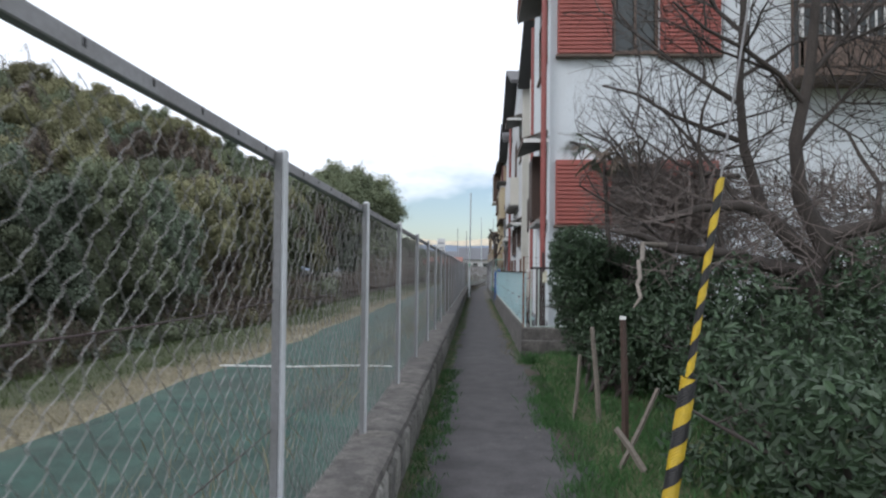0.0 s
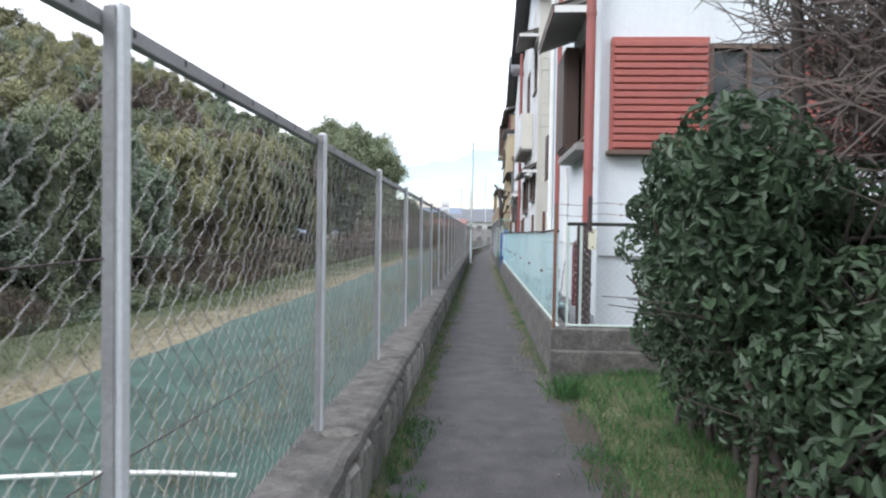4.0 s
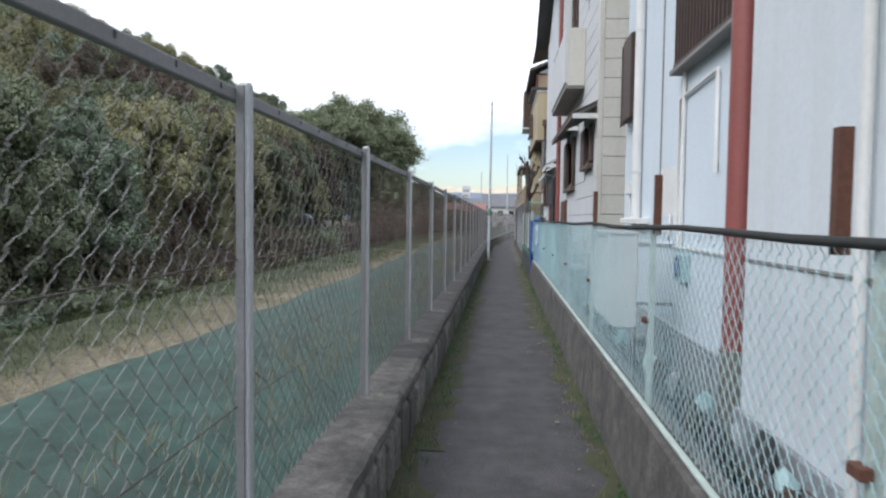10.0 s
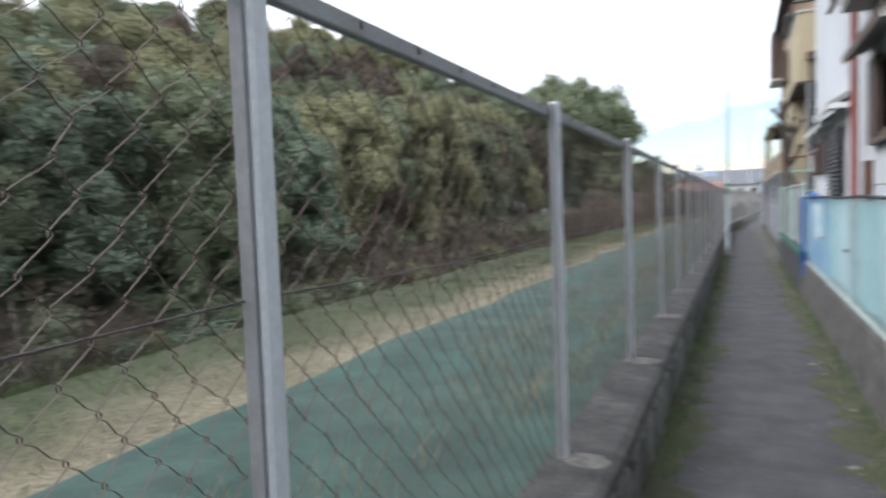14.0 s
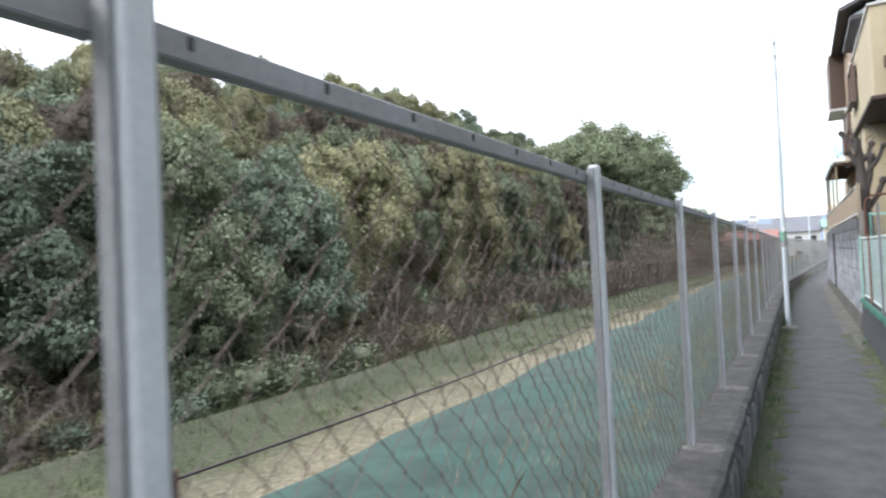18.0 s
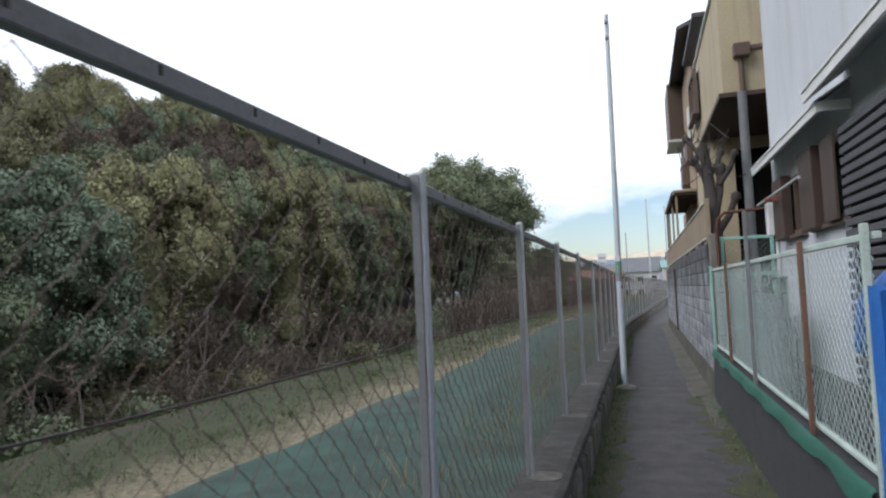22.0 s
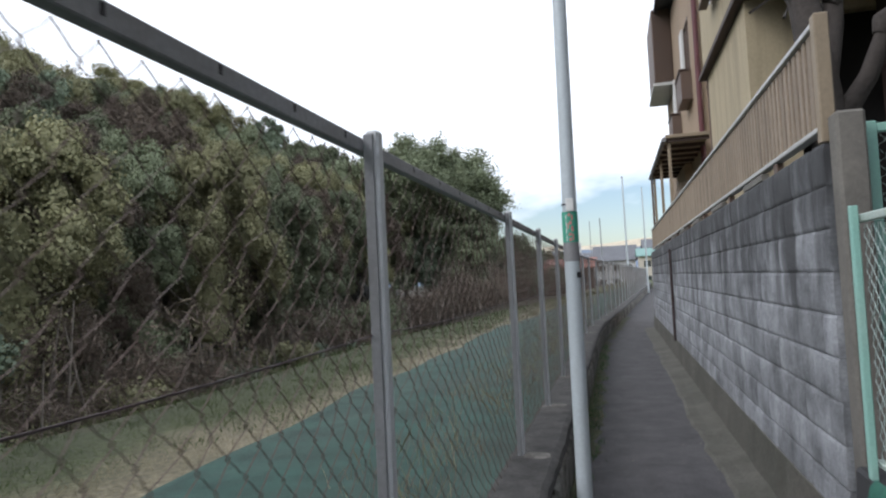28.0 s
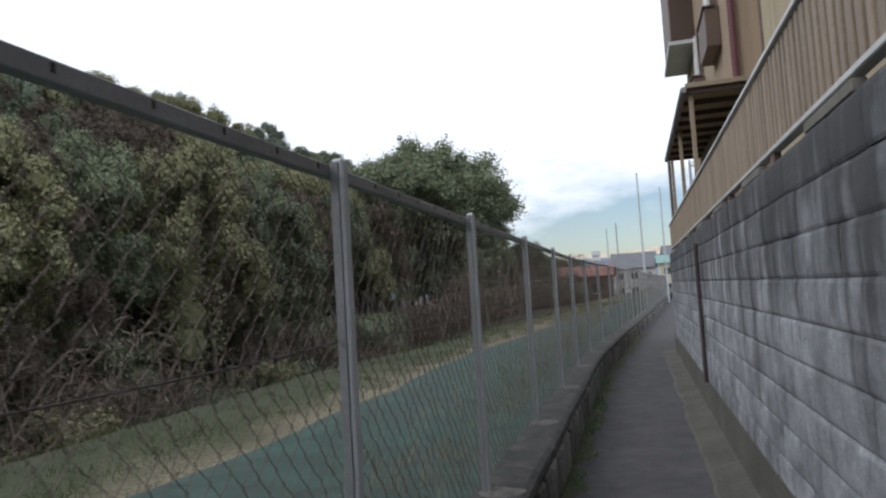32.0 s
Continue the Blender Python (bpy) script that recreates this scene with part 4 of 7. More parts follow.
THICK = [(thicket(s), stems(s + 9), "tangled brown leafless thicket at the foot of the wood") for s in (31, 32, 33)]
SCRUB = [(scrub(51, "leaf_a"), stems(61), "dark green scrub at the foot of the wood"), (scrub(52, "leaf_c"), stems(62), "bluish green scrub at the foot of the wood"), (scrub(53, "leaf_b"), stems(63), "olive scrub at the foot of the wood")]
y = -14.0
while y < 150:
    brown = 0.25 + 0.45 * ease((y - 36) / 20)
    set_of = THICK if trng.random() < brown else SCRUB
    fol, wood, label = set_of[int(trng.integers(0, 3))]
    b = thing("shrub", label, "shrub", group="undergrowth at the foot of the wood")
    s = 1.35 + 0.6 * trng.random() + (0.4 * ease((y - 40) / 20) if set_of is THICK else 0.0)
    bx = -22.6 + bend(min(y, 90)) + 10.0 * ease((y - 80) / 40) + trng.normal(0, 0.7)
    b.matrix_basis = Matrix.Translation((bx, y, land(bx, y) - 0.1)) @ Matrix.Rotation(trng.random() * 6.28, 4, "Z") @ Matrix.Diagonal((s, s, s * (0.7 + 0.5 * trng.random()), 1))
    part("foliage", fol, "", b)["kind"] = "stuff"
    part("stem", wood, "", b)["kind"] = "stuff"
    y += 1.9 + 1.1 * trng.random()


# ---- low wall and fences on the house side ----
EAST_X = 0.86
east_wall = thing("wall_east", "low dark concrete retaining wall beneath the house-side fence", "wall", kind="structure")


def east_core(y0, y1, top, x_face=0.82, thick=0.16):
    def place(u, v):
        y = y0 + (y1 - y0) * u
        ring = ((x_face - 0.03, -0.05), (x_face - 0.015, top * 0.5), (x_face, top - 0.015), (x_face + 0.015, top), (x_face + thick, top), (x_face + thick, -0.05))
        k = min(int(v * 5 + 0.5), 5)
        x, z = ring[k]
        return (x + 0.006 * noise.noise((z * 4, y * 2, 1)), y, z + 0.006 * noise.noise((x * 4, y * 1.5, 7)))
    bm = sheet(max(int((y1 - y0) / 0.4), 1), 5, place)
    return bm


part("wall_length", east_core(12.1, 29.6, 0.52), "wall_concrete", east_wall)
part("wall_length", east_core(29.6, 36.3, 0.66), "dark_wall", east_wall)
part("wall_front", box(0.775, 12.03, -0.05, 6.5, 12.24, 0.535, 0.012), "wall_concrete", east_wall)
part("wall_step", box(0.765, 11.93, -0.05, 6.5, 12.028, 0.33, 0.012), "wall_concrete", east_wall)

# pale green mesh fence with a black top pipe
side_fence = thing("mesh_fence", "green chain-link fence with rusty posts and black top pipe", "fence")
pale_net = link_mesh("pale_mesh", 2.2, 0.94, 0.074, 0.002, "wire_pale", 0.0025, 0.08)
for k in range(8):
    ob = part("wire_mesh", pale_net, "", side_fence)
    ob.location = (EAST_X + 0.01, 12.3 + 2.2 * k, 0.56)
    ob["kind"] = "stuff"
pipe_pts = [(EAST_X - 0.02 * (k == 0), 12.14 + 0.6 * k, 1.5 + 0.008 * math.sin(k * 1.3)) for k in range(30)]
part("top_pipe", tube(pipe_pts, 0.0135, 8), "black_rubber", side_fence, smooth=True)
rail = box(EAST_X - 0.008, 12.25, 0.522, EAST_X + 0.022, 29.7, 0.538, 0.003)
part("bottom_rail", rail, "pale_green", side_fence)
for y in (14.16, 16.39, 18.80, 21.0, 23.1, 25.3, 27.5):
    part("post", box(EAST_X + 0.02, y - 0.015, 0.52, EAST_X + 0.05, y + 0.015, 1.49, 0.003), "pale_green", side_fence)
    part("clamp", box(EAST_X - 0.012, y - 0.03, 0.98, EAST_X + 0.02, y + 0.03, 1.01, 0.003), "rust", side_fence)
for y, top in ((14.36, 1.77), (16.31, 1.78), (18.72, 1.79), (21.55, 1.79), (24.3, 1.79)):
    stub = bmesh.new()
    box(EAST_X + 0.019, y - 0.017, 1.46, EAST_X + 0.025, y + 0.017, top, bm=stub)
    box(EAST_X + 0.025, y - 0.017, 1.46, EAST_X + 0.055, y - 0.011, top, bm=stub)
    part("angle_post", stub, "rust", side_fence, "dark rusted angle-iron post")
corner = bmesh.new()
box(0.790, 12.075, 0.45, 0.796, 12.108, 1.775, bm=corner)
box(0.796, 12.075, 0.45, 0.820, 12.081, 1.775, bm=corner)
part("angle_post", corner, "rust_light", side_fence, "rust-brown angle-iron corner post")

# the return of the fence in front of the white house
front_fence = thing("front_fence", "pale green steel-framed mesh panel with a dark mossy top rail", "fence")
front_net = link_mesh("front_mesh", 2.2, 0.98, 0.074, 0.0013, "wire_white", 0.002, 0.06)
for k in range(2):
    ob = part("wire_mesh", front_net, "", front_fence)
    ob.matrix_basis = Matrix.Translation((0.95 + 2.2 * k, 12.165, 0.57)) @ Matrix.Rotation(radians(-90), 4, "Z")
    ob["kind"] = "stuff"
part("top_rail", box(0.93, 12.14, 1.555, 6.4, 12.185, 1.59, 0.006), "black_rubber", front_fence)
part("bottom_rail", box(0.93, 12.145, 0.545, 6.4, 12.175, 0.566, 0.004), "pale_green", front_fence)
for x in (0.93, 1.06, 3.2, 5.4):
    part("post", box(x, 12.15, 0.54, x + 0.024, 12.175, 1.555, 0.003), "pale_green", front_fence)
stub = box(1.125, 12.10, 1.5, 1.165, 12.106, 1.85)
box(1.125, 12.106, 1.5, 1.131, 12.139, 1.85, bm=stub)
part("angle_post", stub, "dark_pipe", front_fence, "dark rusted angle-iron post")
part("flat_bar", box(1.028, 12.152, 0.54, 1.056, 12.172, 1.554, 0.002), "dark_pipe", front_fence, "dark rusted flat bar")
plate = part("plate", box(1.135, 12.118, 1.32, 1.215, 12.125, 1.53, 0.004), "plate_yellow", front_fence, "pale yellow metal plate with two screws")
for z in (1.345, 1.49):
    part("screw", tube([(1.175, 12.114, z), (1.175, 12.119, z)], 0.009, 8), "rust", plate)


def barbed(points, every=0.14):
    bm = tube(points, 0.0032, 4)
    pts = [Vector(p) for p in points]
    for a, b in zip(pts, pts[1:]):
        n = max(int((b - a).length / every), 1)
        for q in range(n):
            c = a.lerp(b, (q + 0.5) / n)
            tube([c + Vector((0.012, 0.004, 0.016)), c - Vector((0.012, 0.004, 0.016))], 0.002, 3, bm)
            tube([c + Vector((-0.006, 0.014, 0.012)), c - Vector((-0.006, 0.014, 0.012))], 0.002, 3, bm)
    return bm


strands = thing("barbed_wire", "two sagging strands of rusty barbed wire above the fence", "wire")
for z in (1.77, 1.66):
    part("strand", barbed([(0.81, 12.10, z), (1.05, 12.16, z - 0.012), (1.25, 12.18, z + 0.02), (2.1, 12.18, z - 0.03), (3.0, 12.18, z - 0.03), (4.4, 12.18, z)]), "rust", strands)
loops = thing("barbed_wire", "loose coil of barbed wire lying behind the mesh fence", "wire")
part("coil", barbed([(1.02 + 0.06 * math.sin(k * 1.7), 13.2 + 0.12 * k, 0.62 + 0.10 * math.sin(k * 1.1) + (0.25 if k in (6, 7) else 0)) for k in range(18)], every=0.1), "rust", loops)
part("coil", barbed([(0.98 + 0.08 * math.cos(k * 0.9), 13.9 + 0.28 * math.sin(k * 0.9), 0.75 + 0.28 * math.cos(k * 0.9)) for k in range(9)], every=0.1), "rust", loops)

part("sagging_strand", barbed([(0.93, 12.27, 1.2), (0.94, 12.45, 1.12), (0.95, 12.62, 1.02), (0.97, 12.86, 0.88), (0.98, 13.12, 0.78), (0.97, 13.42, 0.72), (0.96, 13.7, 0.74), (0.98, 13.95, 0.66), (1.0, 14.3, 0.58)], every=0.11), "dark_pipe", loops)
part("loop", barbed([(0.95 + 0.03 * math.sin(k), 13.42 + 0.13 * math.sin(k * 0.8), 0.9 + 0.14 * math.cos(k * 0.8)) for k in range(8)], every=0.09), "rust", loops)

# sheets hung behind the mesh
def hung(x, y0, y1, z0, z1, seed):
    return sheet(14, 12, lambda u, v: (x + 0.018 * math.sin(u * 19 + seed) + 0.02 * noise.noise((u * 5, v * 3, seed)), y0 + (y1 - y0) * u, z0 + (z1 - z0) * v + 0.012 * math.sin(u * 9 + seed)))


screen = thing("screen_sheet", "faded teal and white plastic sheets hung behind the mesh fence", "plastic sheet")
for y0, y1, m, z0 in ((20.9, 21.5, "frost", 0.75), (21.62, 22.4, "frost", 0.56), (22.5, 23.2, "teal_sheet", 0.6), (23.22, 23.6, "white_sheet", 0.6), (23.7, 24.7, "teal_sheet", 0.58), (24.72, 25.2, "frost", 0.62), (25.3, 26.0, "white_sheet", 0.6), (26.02, 26.88, "teal_sheet", 0.6)):
    part("sheet", hung(EAST_X + 0.045, y0, y1, z0, 1.47, y0), m, screen, smooth=True)
tarp = thing("tarpaulin", "bright blue tarpaulin with white patches draped over the fence", "tarpaulin")
part("sheet", hung(EAST_X + 0.04, 26.9, 29.5, 0.56, 1.5, 3.0), "blue_tarp", tarp, smooth=True)
part("fold", hung(EAST_X - 0.05, 29.44, 29.58, 0.3, 1.5, 5.0), "blue_tarp", tarp, smooth=True)
part("patch", hung(EAST_X + 0.02, 27.5, 28.5, 0.95, 1.4, 1.0), "white_sheet", tarp, "white patch", smooth=True)
part("rolled_end", tube([(0.95, 29.6, 1.5), (0.98, 29.8, 1.5), (0.97, 30.05, 1.42), (0.93, 30.2, 1.2)], [0.04, 0.085, 0.09, 0.04], 9), "blue_tarp", tarp, smooth=True)

# mint green fence further on
mint_fence = thing("mint_fence", "mint green framed chain-link fence with rusty posts", "fence")
mint_net = link_mesh("mint_mesh", 1.6, 0.98, 0.074, 0.0021, "wire_green", 0.0025, 0.08)
for k in range(4):
    ob = part("wire_mesh", mint_net, "", mint_fence)
    ob.location = (EAST_X + 0.01, 29.75 + 1.6 * k, 0.72)
    ob["kind"] = "stuff"
part("top_rail", box(EAST_X - 0.012, 29.65, 1.692, EAST_X + 0.02, 36.15, 1.725, 0.004), "pale_green", mint_fence)
part("bottom_rail", box(EAST_X - 0.01, 29.65, 0.708, EAST_X + 0.02, 36.15, 0.732, 0.004), "pale_green", mint_fence)
for y, m in ((29.68, "pale_green"), (30.85, "rust_light"), (32.85, "flange"), (34.45, "rust_light"), (36.1, "mint")):
    part("post", box(EAST_X - 0.05, y - 0.018, 0.662, EAST_X - 0.021, y + 0.018, 2.15 if 32 < y < 33 else 1.76, 0.004), m, mint_fence)
gate = thing("side_gate", "tall mint green mesh gate beside the block wall", "gate")
for x in (1.0, 1.62):
    part("stile", box(x, 36.42, 0.35, x + 0.045, 36.465, 2.16, 0.004), "mint", gate)
for z in (0.9, 1.62, 2.11):
    part("cross_bar", box(1.046, 36.425, z, 1.619, 36.46, z + 0.04, 0.004), "mint", gate)
gate_net = part("wire_mesh", link_mesh("gate_mesh", 0.57, 1.2, 0.074, 0.0016, "wire_green", 0.002, 0.08), "", gate)
gate_net.matrix_basis = Matrix.Translation((1.048, 36.443, 0.93)) @ Matrix.Rotation(radians(-90), 4, "Z")
gate_net["kind"] = "stuff"
pole_pipe = thing("bent_pipe", "rusty bent pipe rising beside the mint fence", "pipe")
part("pipe", tube([(0.90, 35.78, 0.3), (0.90, 35.78, 2.2), (0.92, 35.78, 2.34), (1.0, 35.78, 2.42), (1.6, 35.9, 2.46), (2.4, 35.8, 2.46)], 0.02, 8), "rust", pole_pipe, smooth=True)
shelf = thing("storage_shelf", "cluttered dark storage shelf behind the mint fence", "shelf")
for y in (34.9, 36.0):
    part("upright", box(1.2, y, 0.1, 1.24, y + 0.04, 1.75, 0.003), "rail_steel", shelf)
for z in (0.65, 1.1, 1.55):
    part("board", box(1.18, 34.85, z, 1.58, 36.08, z + 0.03, 0.004), "brown_wood", shelf)
# sheet added only to darken the background seen through the mesh
part("tarpaulin", hung(1.17, 33.2, 36.1, 0.3, 1.42, 8.0), "louvre", shelf, "added dark slate sheet behind the mesh", smooth=True)
net_cover = thing("ground_net", "crumpled green netting lying along the wall top", "net")
part("netting", sheet(60, 5, lambda u, v: (EAST_X - 0.045 - 0.035 * v * (1 + 0.3 * math.sin(u * 40)) - 0.012, 29.7 + 6.3 * u, 0.69 - 0.085 * v * v * (1 + 0.4 * noise.noise((u * 14, 0, 0))) + 0.012 * noise.noise((u * 40, v * 4, 0)))), "green_net", net_cover, smooth=True)

# ---- block wall with slatted railing ----
BLOCK_X, BLOCK_Y0, BLOCK_Y1 = 0.82, 36.45, 52.6
block_wall = thing("wall_block", "stained grey concrete block wall with black streaks", "wall", kind="structure")
part("joint_core", box(BLOCK_X + 0.016, BLOCK_Y0 + 0.016, 0.1, BLOCK_X + 0.15, BLOCK_Y1, 2.08), "block_joint", block_wall)


def footing(u, v):
    y = BLOCK_Y0 - 0.05 + (BLOCK_Y1 - BLOCK_Y0 + 0.05) * u
    ring = ((0.52, -0.01), (0.56, 0.018), (0.66, 0.024), (BLOCK_X - 0.025, 0.05), (BLOCK_X - 0.015, 0.17), (BLOCK_X - 0.006, 0.36), (BLOCK_X + 0.03, 0.37))
    k = min(int(v * 6 + 0.5), 6)
    x, z = ring[k]
    far = 0.05 * noise.noise((y * 0.9, 0, 0)) + 0.03 * noise.noise((y * 3.2, 1, 0)) if k < 3 else 0
    z *= 1.0 if k < 2 else 0.06 + 0.94 * ease((y - 36.32) / 0.25)
    return (x + far + 0.008 * noise.noise((y * 4, z * 3, 0)), y, z + (0.012 * noise.noise((y * 2.3, x * 5, 4)) if k not in (0, 5) else 0))


part("footing", sheet(160, 6, footing), "strip", block_wall, "rough mossy concrete footing")
apron = sheet(30, 6, lambda u, v: (0.60 + 0.20 * v + 0.08 * noise.noise((u * 5, 0, 1)) * (1 - v), 34.3 + 2.05 * u, 0.012 + 0.012 * noise.noise((u * 14, v * 5, 2)) - 0.02 * (v < 0.05)))
solid("kerb_apron", apron, "strip", "broken pale concrete strip beside the mesh fence", "concrete", kind="structure", smooth=True)
# railing on the wall
railing = thing("slatted_railing", "brown vertical-slat railing with tan frame on the block wall", "railing")
slat_mesh = finish(box(-0.012, -0.029, 0, 0.012, 0.029, 0.47, 0.004), "slat", "slat_brown")
k = 0
y = BLOCK_Y0 + 0.12
while y < BLOCK_Y1 - 0.6:
    ob = part("slat", slat_mesh, "", railing)
    ob.location = (BLOCK_X + 0.05, y, 2.18)
    ob.rotation_euler = (0, 0, 0.05 * math.sin(k * 2.1))
    y += 0.098
    k += 1
part("top_rail", box(BLOCK_X + 0.02, BLOCK_Y0 + 0.04, 2.65, BLOCK_X + 0.075, BLOCK_Y1 - 0.5, 2.68, 0.005), "pale_metal", railing)
part("bottom_rail", box(BLOCK_X + 0.02, BLOCK_Y0 + 0.04, 2.15, BLOCK_X + 0.075, BLOCK_Y1 - 0.5, 2.18, 0.005), "pale_metal", railing)
part("end_post", box(BLOCK_X + 0.015, BLOCK_Y0 + 0.02, 2.09, BLOCK_X + 0.08, BLOCK_Y0 + 0.09, 2.70, 0.006), "slat_frame", railing)
y = BLOCK_Y0 + 1.0
while y < BLOCK_Y1 - 4:
    part("foot_block", box(BLOCK_X + 0.03, y, 2.09, BLOCK_X + 0.07, y + 0.09, 2.15, 0.004), "brown_metal", railing)
    part("wall_cap", box(BLOCK_X + 0.01, y + 0.35, 2.09, BLOCK_X + 0.06, y + 1.0, 2.135, 0.004), "mortar", railing)
    y += 1.75
part("wall_pipe", tube([(BLOCK_X - 0.03, 45.36, 0.35), (BLOCK_X - 0.03, 45.36, 1.92)], 0.022, 8), "dark_pipe", block_wall, "thin dark pipe fixed to the blocks", smooth=True)
solid("concrete_post", box(BLOCK_X + 0.03, 36.31, 0.0, BLOCK_X + 0.15, 36.43, 2.2, 0.012), "mortar", "short square concrete post at the end of the block wall", "post")


# ---- houses ----
def window_on(house, face, at, a0, z0, a1, z1, pane="glass", grille=False):
    """A window in a wall on the plane face = at, seen from the lower side of that axis."""
    def bx(u0, w0, u1, w1, d0, d1, bevel=0.004, bm=None):
        if face == "x":
            return box(at + d0, u0, w0, at + d1, u1, w1, bevel, bm)
        return box(u0, at + d0, w0, u1, at + d1, w1, bevel, bm)
    w = part("window", bx(a0, z0, a1, z1, 0.075, 0.08, 0), pane, house)
    t = 0.045
    fr = bmesh.new()
    bx(a0, z0, a1, z0 + t, -0.01, 0.06, 0, fr)
    bx(a0, z1 - t, a1, z1, -0.01, 0.06, 0, fr)
    bx(a0, z0 + t, a0 + t, z1 - t, -0.01, 0.06, 0, fr)
    bx(a1 - t, z0 + t, a1, z1 - t, -0.01, 0.06, 0, fr)
    bx((a0 + a1) / 2 - 0.02, z0 + t, (a0 + a1) / 2 + 0.02, z1 - t, 0.0, 0.05, 0, fr)
    part("window_frame", fr, "brown_metal", w)
    part("window_sill", bx(a0 - 0.04, z0 - 0.04, a1 + 0.04, z0 - 0.003, -0.06, 0.05), "brown_metal", w)
    if grille:
        n = int((a1 - a0) / 0.09)
        for q in range(n + 1):
            u = a0 + (a1 - a0) * q / n
            part("bar", bx(u - 0.011, z0 - 0.08, u + 0.011, z1 + 0.05, -0.10, -0.08, 0), "brown_wood", w)
        part("grille_rail", bx(a0 - 0.03, z0 - 0.09, a1 + 0.03, z0 - 0.06, -0.105, -0.075), "brown_wood", w)
    return w


def shutter_on(house, face, at, a0, z0, a1, z1, material="red_shutter", deep=0.13, pitch=0.075):
    def bx(u0, w0, u1, w1, d0, d1, bevel=0.0, bm=None):
        if face == "x":
            return box(at + d0, u0, w0, at + d1, u1, w1, bevel, bm)
        return box(u0, at + d0, w0, u1, at + d1, w1, bevel, bm)
    s = part("shutter_box", bx(a0, z0, a1, z1, -deep + 0.03, -0.002, 0.006), "brown_metal" if material != "red_shutter" else material, house)
    z = z0 + 0.02
    while z + pitch < z1:
        sl = bx(a0 + 0.02, z, a1 - 0.02, z + pitch * 0.8, -deep, -deep + 0.028, 0.008)
        part("slat", sl, material, s)
        z += pitch
    part("sill", bx(a0 - 0.03, z0 - 0.05, a1 + 0.03, z0 - 0.004, -deep - 0.02, -0.004, 0.005), "brown_metal", s)
    return s


def awning_on(house, at, y0, y1, z, out=0.45, drop=0.14, thick=0.05, under="eave_board", edge="brown_metal", rim="white_trim"):
    """A small pent roof over a window, on a wall facing west."""
    bm = bmesh.new()
    a = [(at, y0, z), (at, y1, z), (at - out, y1, z - drop), (at - out, y0, z - drop)]
    top = [bm.verts.new((x, y, zz + thick)) for x, y, zz in a]
    low = [bm.verts.new(p) for p in a]
    bm.faces.new(top)
    bm.faces.new(low[::-1])
    for k in range(4):
        bm.faces.new((low[k], low[(k + 1) % 4], top[(k + 1) % 4], top[k]))
    r = part("awning", bm, under, house)
    part("edge", box(at - out - 0.02, y0 - 0.02, z - drop - 0.01, at - out + 0.001, y1 + 0.02, z - drop + thick + 0.015), edge, r)
    part("gable", box(at - out, y0 - 0.022, z - drop - 0.005, at - 0.004, y0 - 0.002, z - drop + thick + 0.02), rim, r)
    cover = bmesh.new()
    c = [(at, y0 - 0.03, z + thick + 0.004), (at, y1 + 0.03, z + thick + 0.004), (at - out - 0.03, y1 + 0.03, z - drop + thick + 0.006), (at - out - 0.03, y0 - 0.03, z - drop + thick + 0.006)]
    lo = [cover.verts.new(p) for p in c]
    hi = [cover.verts.new((x, y, zz + 0.018)) for x, y, zz in c]
    cover.faces.new(hi)
    cover.faces.new(lo[::-1])
    for k in range(4):
        cover.faces.new((lo[k], lo[(k + 1) % 4], hi[(k + 1) % 4], hi[k]))
    part("roofing", cover, edge, r)
    return r


def downpipe(house, x, y, z0, z1, radius=0.045, material="red_pipe", label=""):
    p = part("downpipe", tube([(x, y, z0), (x, y, z1)], radius, 10), material, house, label, smooth=True)
    z = z0 + 0.6
    while z < z1:
        part("bracket", tube([(x, y, z - 0.015), (x, y, z + 0.015)], radius + 0.008, 10), material, p, smooth=True)
        z += 1.6
    return p


def house_shell(house, x0, x1, y0, y1, top, wall, west_holes=(), south_holes=(), base=0.0, thick=0.14):
    part("wall", holed_wall("x", x0, thick, y0, y1, base, top, west_holes), wall, house)
    part("wall", holed_wall("y", y0, thick, x0 + thick, x1, base, top, south_holes), wall, house)
    part("wall", box(x0 + thick, y1 - thick, base, x1, y1, top), wall, house)
    part("wall", box(x1 - thick, y0 + thick, base, x1, y1 - thick, top), wall, house)
    # added near-black panels give the darkness of unlit rooms behind the openings
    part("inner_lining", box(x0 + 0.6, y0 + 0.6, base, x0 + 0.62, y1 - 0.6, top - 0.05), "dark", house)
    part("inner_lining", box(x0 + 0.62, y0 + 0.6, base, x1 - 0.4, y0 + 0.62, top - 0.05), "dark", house)


